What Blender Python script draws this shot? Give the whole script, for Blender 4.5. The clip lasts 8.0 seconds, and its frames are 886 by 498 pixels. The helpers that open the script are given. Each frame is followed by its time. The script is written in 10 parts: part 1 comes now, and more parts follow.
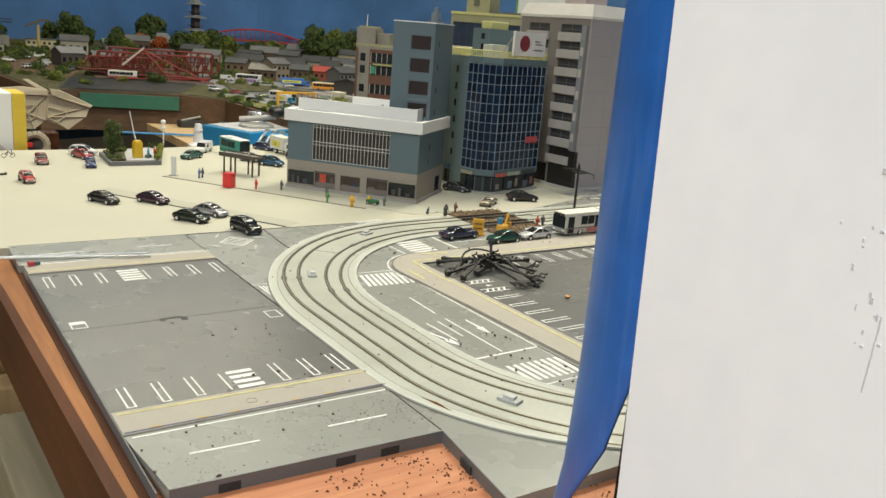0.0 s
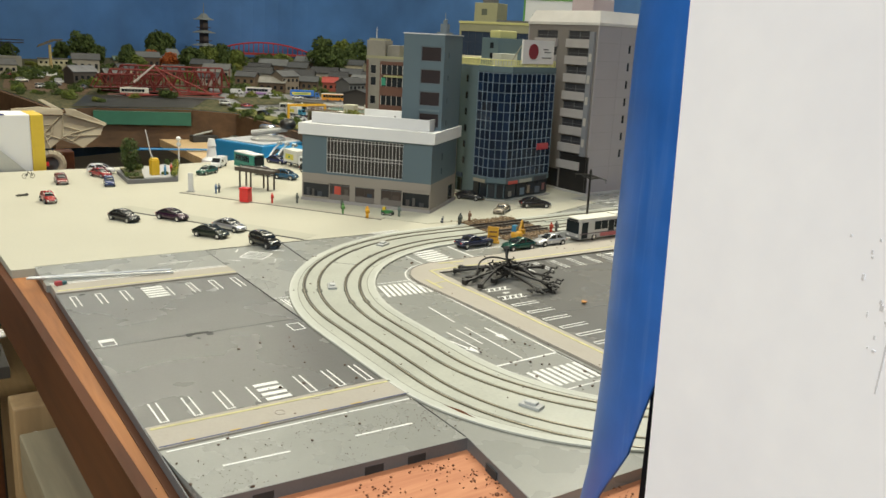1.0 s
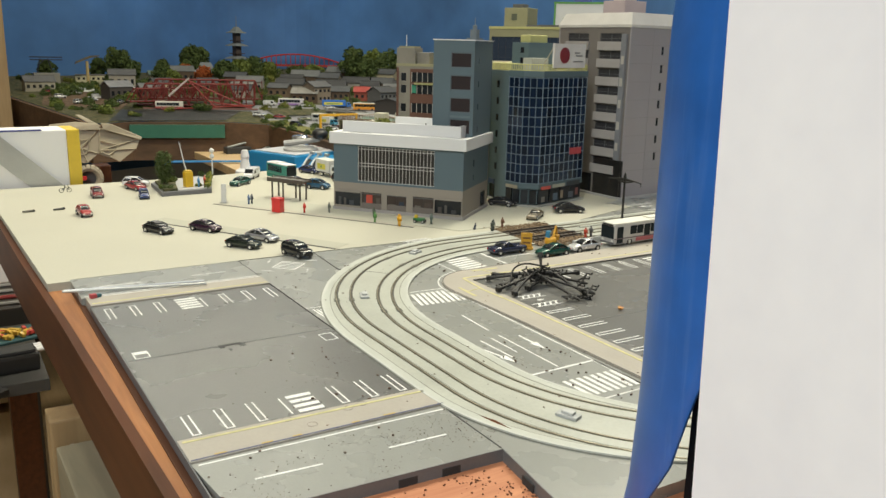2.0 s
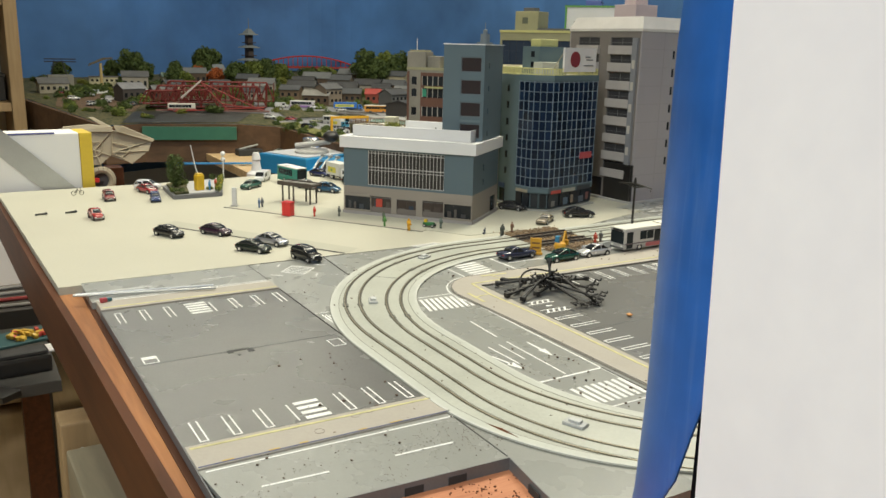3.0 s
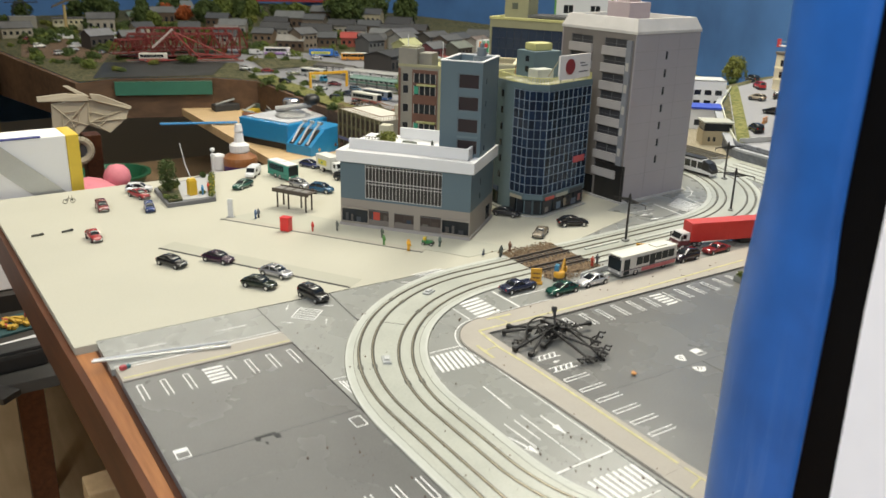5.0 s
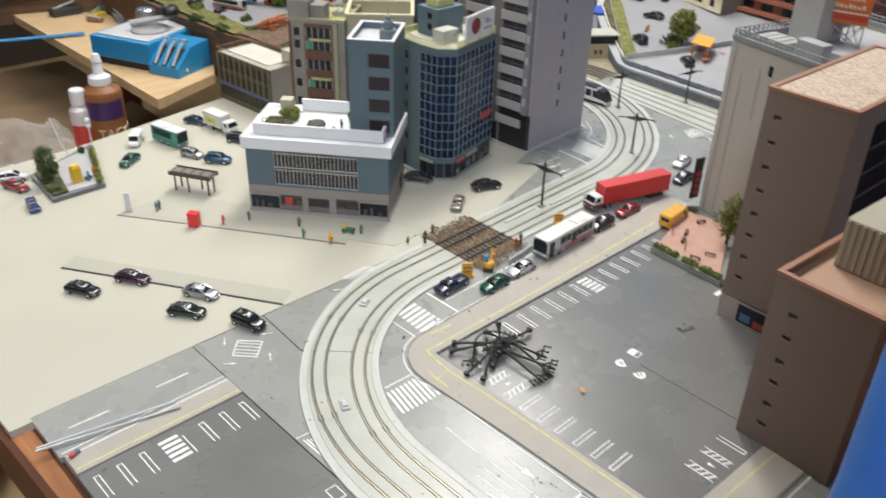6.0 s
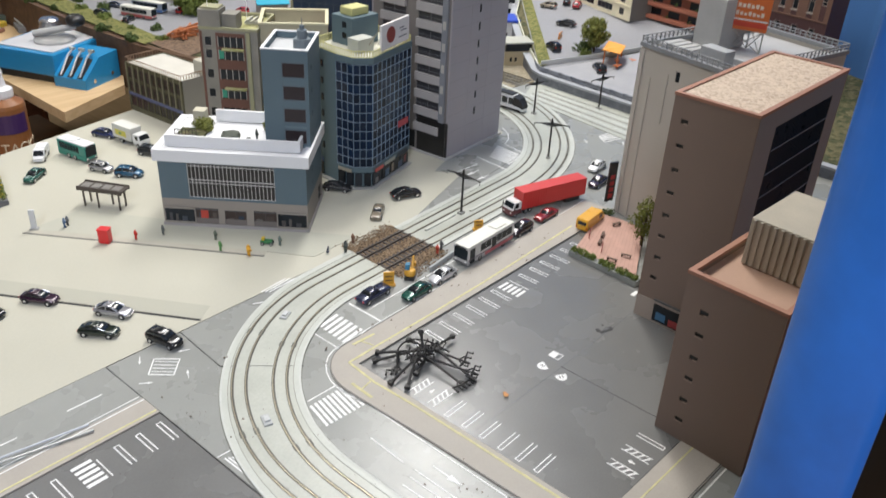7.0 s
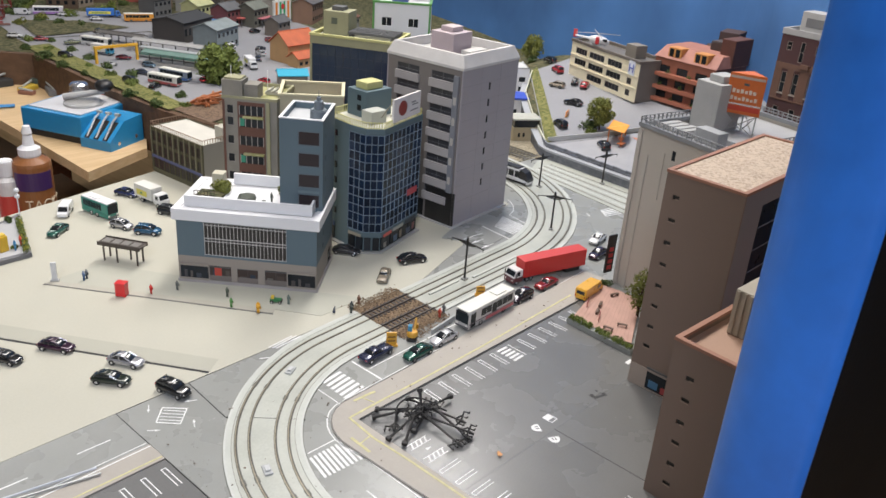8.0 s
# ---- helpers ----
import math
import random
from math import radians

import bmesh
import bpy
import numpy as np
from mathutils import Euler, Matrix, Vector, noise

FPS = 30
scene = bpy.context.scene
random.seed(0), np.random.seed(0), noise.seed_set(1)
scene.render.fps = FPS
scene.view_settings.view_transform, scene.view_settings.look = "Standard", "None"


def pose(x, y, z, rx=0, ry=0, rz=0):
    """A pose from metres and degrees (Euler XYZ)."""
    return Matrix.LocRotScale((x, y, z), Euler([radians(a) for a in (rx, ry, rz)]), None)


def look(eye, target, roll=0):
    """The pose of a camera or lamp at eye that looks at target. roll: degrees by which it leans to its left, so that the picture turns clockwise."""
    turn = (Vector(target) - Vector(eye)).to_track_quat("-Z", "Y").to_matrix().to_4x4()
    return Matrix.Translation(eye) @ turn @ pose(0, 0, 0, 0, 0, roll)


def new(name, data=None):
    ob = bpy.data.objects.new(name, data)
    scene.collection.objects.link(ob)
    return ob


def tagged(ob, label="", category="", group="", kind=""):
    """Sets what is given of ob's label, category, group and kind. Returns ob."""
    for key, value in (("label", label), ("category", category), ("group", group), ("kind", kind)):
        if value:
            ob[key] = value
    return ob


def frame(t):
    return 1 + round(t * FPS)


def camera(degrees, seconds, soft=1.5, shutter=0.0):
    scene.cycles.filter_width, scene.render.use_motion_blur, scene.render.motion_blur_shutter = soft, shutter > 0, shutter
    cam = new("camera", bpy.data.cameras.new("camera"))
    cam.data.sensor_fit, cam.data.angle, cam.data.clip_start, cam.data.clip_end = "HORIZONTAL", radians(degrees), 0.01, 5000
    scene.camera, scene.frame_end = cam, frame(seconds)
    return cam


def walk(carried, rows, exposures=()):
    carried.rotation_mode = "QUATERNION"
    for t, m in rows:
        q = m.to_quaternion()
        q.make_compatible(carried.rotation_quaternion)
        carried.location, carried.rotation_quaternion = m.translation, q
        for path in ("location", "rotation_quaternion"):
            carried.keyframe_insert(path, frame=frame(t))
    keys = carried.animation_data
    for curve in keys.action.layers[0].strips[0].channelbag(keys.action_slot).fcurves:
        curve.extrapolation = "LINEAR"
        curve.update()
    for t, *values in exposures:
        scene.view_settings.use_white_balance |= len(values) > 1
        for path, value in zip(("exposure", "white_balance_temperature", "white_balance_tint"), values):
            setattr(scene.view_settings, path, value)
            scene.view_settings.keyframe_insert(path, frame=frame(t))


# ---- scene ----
# A model railway town on a table, filmed by hand. Lengths below are in millimetres.
MM = 0.001

# ---- camera ----
cam = camera(56.1, 8.0, shutter=0.4)
walk(cam, [
    (0, look((-0.19094, -0.33303, 0.16328), (0.08705, 0.06328, 0.03817), 4.57)),
    (0.5, look((-0.19491, -0.33387, 0.16216), (0.08160, 0.06354, 0.03724), 3.67)),
    (1, look((-0.19873, -0.33742, 0.16750), (0.07394, 0.06353, 0.04547), 2.86)),
    (1.5, look((-0.19660, -0.33219, 0.16573), (0.06584, 0.07632, 0.04640), 1.78)),
    (3, look((-0.19263, -0.33277, 0.16890), (0.05761, 0.08373, 0.05095), 1.44)),
    (3.5, look((-0.19760, -0.33187, 0.17260), (0.04851, 0.08723, 0.05518), 1.21)),
    (4, look((-0.20210, -0.32686, 0.17765), (0.04284, 0.09274, 0.05956), 1.20)),
    (4.2, look((-0.20360, -0.32582, 0.18216), (0.04316, 0.09182, 0.06097), 1.03)),
    (5.3, look((-0.21842, -0.27895, 0.32347), (0.05240, 0.09558, 0.13273), 1.98)),
    (5.5, look((-0.22406, -0.25748, 0.35936), (0.05757, 0.10031, 0.15280), 2.06)),
    (6, look((-0.21926, -0.21141, 0.39019), (0.08218, 0.09703, 0.13722), 1.73)),
    (6.5, look((-0.21773, -0.21091, 0.39385), (0.10239, 0.07084, 0.13282), 2.17)),
    (6.7, look((-0.216, -0.211, 0.392), (1.083, 0.899, -0.648), 2.5)),
    (7, look((-0.21651, -0.21312, 0.39049), (0.11796, 0.06427, 0.14314), 3.06)),
    (7.5, look((-0.23073, -0.22861, 0.39571), (0.10867, 0.06321, 0.17289), 3.54)),
    (8, look((-0.23512, -0.23765, 0.39966), (0.10848, 0.05888, 0.18988), 4.41)),
], exposures=[(0, 0.03, 6700, 6), (4.2, 0.01, 6700, 6), (5.4, 0.02, 6150, 13), (6.5, -0.10, 5850, 15), (7.5, -0.09, 5830, 17), (8, -0.10, 5900, 18)])

# ---- light: a closed room with ceiling lamps that are out of view ----
world = bpy.data.worlds.new("room_world")
scene.world = world
world.use_nodes = True
world.node_tree.nodes["Background"].inputs[0].default_value = (0.9, 0.93, 1.0, 1)
world.node_tree.nodes["Background"].inputs[1].default_value = 0.01


def unseen_lamp(x, y, z, length, width, watts, rz, colour):
    data = bpy.data.lights.new("unseen_lamp", "AREA")
    data.shape, data.size, data.size_y, data.energy = "RECTANGLE", length * MM, width * MM, watts
    data.color = colour
    ob = new("unseen_lamp", data)
    ob.matrix_world = pose(x * MM, y * MM, z * MM, 0, 0, rz)
    return ob


WARM, COOL = (1.0, 0.94, 0.78), (0.93, 0.97, 1.0)
# no lamp is in view: placed to brighten board, town and car parks
LAMPS = [(120, 680, 0, 17, WARM), (1080, 870, 40, 31, WARM), (-1350, -1020, 60, 53, COOL), (300, -900, 0, 3, COOL), (500, 2350, 0, 5, WARM), (800, 3380, 0, 10, WARM)]
for lx, ly, lr, lw, lc in LAMPS:
    unseen_lamp(lx, ly, 1440, 1200, 260, lw, lr, lc)


# ---- materials ----
def mat(name, col, rough=0.55, metal=0.0, var=0.12, scale=60.0, fine=900.0, bump=0.12, shade=0.0, coat=0.0, hue=0.0):
    """Two scales of variation in colour, a little in gloss, and a fine relief. shade: how much each object differs."""
    m = bpy.data.materials.new(name)
    m.use_nodes = True
    nt = m.node_tree
    n, l = nt.nodes, nt.links
    b = n["Principled BSDF"]
    tc = n.new("ShaderNodeTexCoord")
    na, nb = n.new("ShaderNodeTexNoise"), n.new("ShaderNodeTexNoise")
    na.inputs["Scale"].default_value, nb.inputs["Scale"].default_value = scale, fine
    na.inputs["Detail"].default_value, nb.inputs["Detail"].default_value = 5, 3
    mix = n.new("ShaderNodeMath")
    mix.operation = "MULTIPLY_ADD"
    mix.inputs[1].default_value = 0.35
    half = n.new("ShaderNodeMath")
    half.operation = "MULTIPLY"
    half.inputs[1].default_value = 0.65
    for o in (na, nb):
        l.new(tc.outputs["Object"], o.inputs["Vector"])
    l.new(na.outputs["Fac"], half.inputs[0])
    l.new(nb.outputs["Fac"], mix.inputs[0])
    l.new(half.outputs[0], mix.inputs[2])
    ramp = n.new("ShaderNodeValToRGB")
    ramp.color_ramp.elements[0].position, ramp.color_ramp.elements[1].position = 0.3, 0.7
    lo = [max(0, c * (1 - var)) for c in col]
    hi = [min(1, c * (1 + var)) for c in col]
    if hue:
        hi[0], lo[2] = min(1, hi[0] * (1 + hue)), lo[2] * (1 - hue)
    ramp.color_ramp.elements[0].color, ramp.color_ramp.elements[1].color = (*lo, 1), (*hi, 1)
    l.new(mix.outputs[0], ramp.inputs[0])
    out = ramp.outputs[0]
    if shade:
        oi = n.new("ShaderNodeObjectInfo")
        mr = n.new("ShaderNodeMapRange")
        mr.inputs[3].default_value, mr.inputs[4].default_value = 1 - shade, 1 + shade
        l.new(oi.outputs["Random"], mr.inputs[0])
        mul = n.new("ShaderNodeVectorMath")
        mul.operation = "SCALE"
        l.new(out, mul.inputs[0])
        l.new(mr.outputs[0], mul.inputs["Scale"])
        out = mul.outputs[0]
    l.new(out, b.inputs["Base Color"])
    rr = n.new("ShaderNodeMapRange")
    rr.inputs[3].default_value, rr.inputs[4].default_value = max(0.02, rough - 0.1), min(1, rough + 0.1)
    l.new(na.outputs["Fac"], rr.inputs[0])
    l.new(rr.outputs[0], b.inputs["Roughness"])
    b.inputs["Metallic"].default_value = metal
    if coat:
        b.inputs["Coat Weight"].default_value = coat
        b.inputs["Coat Roughness"].default_value = 0.08
    if bump:
        bp = n.new("ShaderNodeBump")
        bp.inputs["Strength"].default_value, bp.inputs["Distance"].default_value = bump, 0.0006
        l.new(nb.outputs["Fac"], bp.inputs["Height"])
        l.new(bp.outputs[0], b.inputs["Normal"])
    return m


def wood(name, dark, light, along="Y", grain=14.0, rough=0.5):
    """Stretched noise as grain."""
    m = bpy.data.materials.new(name)
    m.use_nodes = True
    n, l = m.node_tree.nodes, m.node_tree.links
    b = n["Principled BSDF"]
    tc, mp, nz, nf = n.new("ShaderNodeTexCoord"), n.new("ShaderNodeMapping"), n.new("ShaderNodeTexNoise"), n.new("ShaderNodeTexNoise")
    s = {"X": (1, 12, 12), "Y": (12, 1, 12), "Z": (12, 12, 1)}[along]
    mp.inputs["Scale"].default_value = s
    nz.inputs["Scale"].default_value, nz.inputs["Detail"].default_value, nz.inputs["Distortion"].default_value = grain, 8, 0.6
    nf.inputs["Scale"].default_value = 9
    l.new(tc.outputs["Object"], mp.inputs[0])
    l.new(mp.outputs[0], nz.inputs["Vector"])
    l.new(tc.outputs["Object"], nf.inputs["Vector"])
    add = n.new("ShaderNodeMath")
    add.operation = "MULTIPLY_ADD"
    add.inputs[1].default_value = 0.4
    l.new(nf.outputs["Fac"], add.inputs[0])
    hf = n.new("ShaderNodeMath")
    hf.operation = "MULTIPLY"
    hf.inputs[1].default_value = 0.6
    l.new(nz.outputs["Fac"], hf.inputs[0])
    l.new(hf.outputs[0], add.inputs[2])
    ramp = n.new("ShaderNodeValToRGB")
    ramp.color_ramp.elements[0].position, ramp.color_ramp.elements[1].position = 0.32, 0.68
    ramp.color_ramp.elements[0].color, ramp.color_ramp.elements[1].color = (*dark, 1), (*light, 1)
    l.new(add.outputs[0], ramp.inputs[0])
    l.new(ramp.outputs[0], b.inputs["Base Color"])
    b.inputs["Roughness"].default_value = rough
    bp = n.new("ShaderNodeBump")
    bp.inputs["Strength"].default_value, bp.inputs["Distance"].default_value = 0.25, 0.0006
    l.new(nz.outputs["Fac"], bp.inputs["Height"])
    l.new(bp.outputs[0], b.inputs["Normal"])
    return m


def speckle(name, base, spots, scale=700.0, cover=0.42, rough=0.9, bump=0.8):
    """Loose grains: cells of two or three colours with strong relief."""
    m = bpy.data.materials.new(name)
    m.use_nodes = True
    n, l = m.node_tree.nodes, m.node_tree.links
    b = n["Principled BSDF"]
    tc, vo, nz = n.new("ShaderNodeTexCoord"), n.new("ShaderNodeTexVoronoi"), n.new("ShaderNodeTexNoise")
    vo.inputs["Scale"].default_value, nz.inputs["Scale"].default_value = scale, scale / 12
    l.new(tc.outputs["Object"], vo.inputs["Vector"])
    l.new(tc.outputs["Object"], nz.inputs["Vector"])
    sep = n.new("ShaderNodeSeparateColor")
    l.new(vo.outputs["Color"], sep.inputs[0])
    av = n.new("ShaderNodeMath")
    av.operation = "MULTIPLY_ADD"
    av.inputs[1].default_value = 0.6
    l.new(sep.outputs[0], av.inputs[0])
    hf = n.new("ShaderNodeMath")
    hf.operation = "MULTIPLY"
    hf.inputs[1].default_value = 0.4
    l.new(nz.outputs["Fac"], hf.inputs[0])
    l.new(hf.outputs[0], av.inputs[2])
    ramp = n.new("ShaderNodeValToRGB")
    ramp.color_ramp.elements[0].position, ramp.color_ramp.elements[1].position = cover - 0.2, cover + 0.2
    ramp.color_ramp.elements[0].color, ramp.color_ramp.elements[1].color = (*base, 1), (*spots, 1)
    l.new(av.outputs[0], ramp.inputs[0])
    l.new(ramp.outputs[0], b.inputs["Base Color"])
    b.inputs["Roughness"].default_value = rough
    bp = n.new("ShaderNodeBump")
    bp.inputs["Strength"].default_value, bp.inputs["Distance"].default_value = bump, 0.001
    l.new(vo.outputs["Distance"], bp.inputs["Height"])
    l.new(bp.outputs[0], b.inputs["Normal"])
    return m


BEIGE = mat("beige_board", (0.445, 0.43, 0.35), 0.6, var=0.06, scale=9, fine=500, bump=0.05)
ROAD = mat("road_plastic", (0.272, 0.276, 0.256), 0.28, var=0.06, scale=30, fine=800, bump=0.06)
LOT = mat("lot_plastic", (0.152, 0.151, 0.144), 0.27, var=0.12, scale=14, fine=700, bump=0.05)
WALK = mat("pavement_plastic", (0.36, 0.33, 0.285), 0.6, var=0.08, scale=40, fine=600, bump=0.1)
TRAM = mat("tram_bed", (0.42, 0.43, 0.375), 0.36, var=0.14, scale=26, fine=500, bump=0.08)
RAIL = mat("rail_steel", (0.30, 0.27, 0.20), 0.35, 0.8, var=0.2, scale=80)
GROOVE = mat("groove_dark", (0.13, 0.128, 0.11), 0.8, var=0.2)
WHITEP = mat("white_marking", (0.74, 0.74, 0.72), 0.6, var=0.08, scale=150, bump=0.03)
YELLOWP = mat("yellow_marking", (0.50, 0.465, 0.24), 0.65, var=0.22, scale=150, bump=0.03)
SEAM = mat("seam_dark", (0.03, 0.03, 0.03), 0.8, var=0.2)
PLATE_SIDE = mat("plate_side", (0.13, 0.135, 0.14), 0.5, var=0.15, scale=30)
PLY = wood("red_plywood", (0.36, 0.12, 0.055), (0.58, 0.26, 0.13), "X", 20, 0.7)
RIM = wood("rim_wood", (0.20, 0.078, 0.028), (0.37, 0.16, 0.06), "Y", 16, 0.45)
STAIN = wood("stained_wood", (0.045, 0.015, 0.006), (0.10, 0.034, 0.013), "Y", 10, 0.55)
PINE = wood("pine_board", (0.50, 0.34, 0.17), (0.66, 0.48, 0.27), "X", 9, 0.55)
PINEZ = wood("pine_post", (0.44, 0.30, 0.15), (0.60, 0.43, 0.24), "Z", 9, 0.55)
HEAPBLACK = mat("matt_black_plastic", (0.013, 0.012, 0.011), 0.6, var=0.3, scale=120)
BLACK = mat("black_plastic", (0.018, 0.017, 0.016), 0.4, var=0.25, scale=90)
TYRE = mat("tyre_rubber", (0.02, 0.02, 0.02), 0.75, var=0.2)
CHROME = mat("chrome", (0.65, 0.66, 0.68), 0.22, 0.9, var=0.06)
STEEL = mat("brushed_steel", (0.50, 0.51, 0.50), 0.36, 0.6, var=0.1, scale=30)
WINDOW = mat("window_dark", (0.018, 0.021, 0.025), 0.2, var=0.3, scale=70, bump=0.0, shade=0.35)
CARGLASS = mat("car_glass", (0.015, 0.018, 0.021), 0.14, var=0.2, bump=0.0)
CURTAIN = mat("curtain_glass", (0.007, 0.017, 0.040), 0.14, var=0.35, scale=90, bump=0.0, shade=0.45)
BUSGLASS = mat("bus_glass", (0.012, 0.018, 0.022), 0.22, var=0.2, bump=0.0)
BUSGLASS.node_tree.nodes["Principled BSDF"].inputs["Specular IOR Level"].default_value = 0.22
LAMPW = mat("lamp_lens", (0.75, 0.74, 0.68), 0.25, var=0.05)
LAMPR = mat("tail_lens", (0.45, 0.03, 0.02), 0.25, var=0.05)
for m_, s_ in ((ROAD, 0.38), (STAIN, 0.25), (RIM, 0.3), (LOT, 0.42), (CURTAIN, 0.22), (WINDOW, 0.3), (CARGLASS, 0.6)):
    m_.node_tree.nodes["Principled BSDF"].inputs["Specular IOR Level"].default_value = s_
SKY = mat("painted_backdrop", (0.062, 0.165, 0.39), 0.75, var=0.42, scale=1.7, fine=7, bump=0.0)
VERGE = speckle("verge_flock", (0.085, 0.095, 0.02), (0.20, 0.19, 0.055), 260, 0.5)
GRASS = speckle("grass_flock", (0.035, 0.042, 0.012), (0.115, 0.10, 0.045), 170, 0.5)
DIRT = speckle("brown_dirt", (0.08, 0.05, 0.03), (0.20, 0.13, 0.08), 500, 0.5)
BALLAST = speckle("brown_ballast", (0.08, 0.052, 0.03), (0.26, 0.18, 0.105), 900, 0.45)
GRAVEL = speckle("pink_gravel", (0.40, 0.31, 0.235), (0.60, 0.49, 0.38), 480, 0.42)
FARROAD = mat("far_road", (0.24, 0.24, 0.25), 0.7, var=0.12, scale=8, fine=300)
LEAF = mat("leaf_green", (0.10, 0.15, 0.026), 0.75, var=0.45, scale=300, fine=1200, hue=0.25)
LEAFB = mat("leaf_bright", (0.13, 0.165, 0.03), 0.75, var=0.45, scale=300, fine=1200, hue=0.25)
LEAFD = mat("leaf_dark", (0.052, 0.088, 0.020), 0.8, var=0.45, scale=200, fine=1200, hue=0.2)
LEAFO = mat("leaf_orange", (0.36, 0.09, 0.02), 0.8, var=0.4, scale=200, fine=1200)
BARK = mat("bark", (0.07, 0.045, 0.028), 0.9, var=0.3)
STONEW = mat("stone_wall", (0.18, 0.19, 0.21), 0.8, var=0.35, scale=120, fine=700, bump=0.3, shade=0.25)
ROCK = mat("rock_grey", (0.085, 0.095, 0.075), 0.9, var=0.4, scale=200)
_cache = {}


def paint(r, g, b, rough=0.35, metal=0.0, coat=0.3):
    key = (r, g, b, rough, metal)
    if key not in _cache:
        _cache[key] = mat("paint", (r, g, b), rough, metal, var=0.06, scale=120, bump=0.02, coat=coat)
    return _cache[key]


def matt(r, g, b, rough=0.65, var=0.1, scale=45, shade=0.0):
    key = ("m", r, g, b, rough, var, scale, shade)
    if key not in _cache:
        _cache[key] = mat("matt_paint", (r, g, b), rough, var=var, scale=scale, bump=0.08, shade=shade)
    return _cache[key]


# ---- mesh helpers ----
def V(x, y, z=0.0):
    return Vector((x * MM, y * MM, z * MM))


def box(bm, x0, x1, y0, y1, z0, z1, bev=0.0):
    vs = [bm.verts.new(V(x, y, z)) for z in (z0, z1) for x, y in ((x0, y0), (x1, y0), (x1, y1), (x0, y1))]
    fs = [bm.faces.new([vs[i] for i in f]) for f in ((3, 2, 1, 0), (4, 5, 6, 7), (0, 1, 5, 4), (1, 2, 6, 5), (2, 3, 7, 6), (3, 0, 4, 7))]
    if bev:
        es = list({e for f in fs for e in f.edges})
        bmesh.ops.bevel(bm, geom=es, offset=bev * MM, segments=2, affect="EDGES", profile=0.6)
    return bm


def prism(bm, pts, z0, z1):
    a = [bm.verts.new(V(x, y, z0)) for x, y in pts]
    b = [bm.verts.new(V(x, y, z1)) for x, y in pts]
    n = len(pts)
    bm.faces.new(b)
    bm.faces.new(a[::-1])
    for i in range(n):
        bm.faces.new((a[i], a[(i + 1) % n], b[(i + 1) % n], b[i]))
    return bm


def loft(bm, rings, cap=True):
    rs = [[bm.verts.new(V(*p)) for p in r] for r in rings]
    n = len(rs[0])
    for a, b in zip(rs, rs[1:]):
        for i in range(n):
            bm.faces.new((a[i], a[(i + 1) % n], b[(i + 1) % n], b[i]))
    if cap:
        bm.faces.new(rs[0][::-1])
        bm.faces.new(rs[-1])
    return bm


def rod(bm, p0, p1, r0, r1=None, n=8):
    r1 = r0 if r1 is None else r1
    a, b = Vector(p0), Vector(p1)
    d = (b - a).normalized()
    s = d.orthogonal().normalized()
    t = d.cross(s)
    rings = []
    for c, r in ((a, r0), (b, r1)):
        rings.append([tuple(c + r * (math.cos(k * 2 * math.pi / n) * s + math.sin(k * 2 * math.pi / n) * t)) for k in range(n)])
    return loft(bm, rings)


def lathe(bm, profile, n=16, x=0, y=0):
    return loft(bm, [[(x + r * math.cos(k * 2 * math.pi / n), y + r * math.sin(k * 2 * math.pi / n), z) for k in range(n)] for r, z in profile])


def blob(bm, c, r, rnd, squash=1.0, sub=1, rough=0.25):
    got = bmesh.ops.create_icosphere(bm, subdivisions=sub, radius=r * MM)
    for v in got["verts"]:
        v.co *= 1 + rnd.uniform(-rough, rough)
        v.co.z *= squash
        v.co += V(*c)
    return bm


def mesh_of(name, bm, material, smooth=False):
    bmesh.ops.recalc_face_normals(bm, faces=bm.faces)
    me = bpy.data.meshes.new(name)
    bm.to_mesh(me)
    bm.free()
    me.materials.append(material)
    if smooth:
        me.polygons.foreach_set("use_smooth", [True] * len(me.polygons))
    return me


def part(name, bm, material, parent=None, label="", smooth=False):
    ob = new(name, mesh_of(name, bm, material, smooth))
    ob.parent = parent
    if label:
        tagged(ob, label)
    return ob


def share(ob, parent, x=0, y=0, z=0, rz=0, name=None):
    """Another object on the same mesh, under a parent."""
    o = new(name or ob.name.split(".")[0], ob.data)
    o.parent = parent
    o.matrix_basis = pose(x * MM, y * MM, z * MM, 0, 0, rz)
    return o


def thing(name, x, y, z, rz, label, category, group="", kind=""):
    ob = new(name)
    ob.empty_display_size = 0.01
    ob.matrix_basis = pose(x * MM, y * MM, z * MM, 0, 0, rz)
    return tagged(ob, label, category, group, kind)


def B():
    return bmesh.new()


def hard(bm_fn, *a, **k):
    bm = B()
    bm_fn(bm, *a, **k)
    return bm

# ---- room ----
def structure(name, bm, material, label, category, parent=None):
    return tagged(part(name, bm, material, parent), label, category, "", "structure")


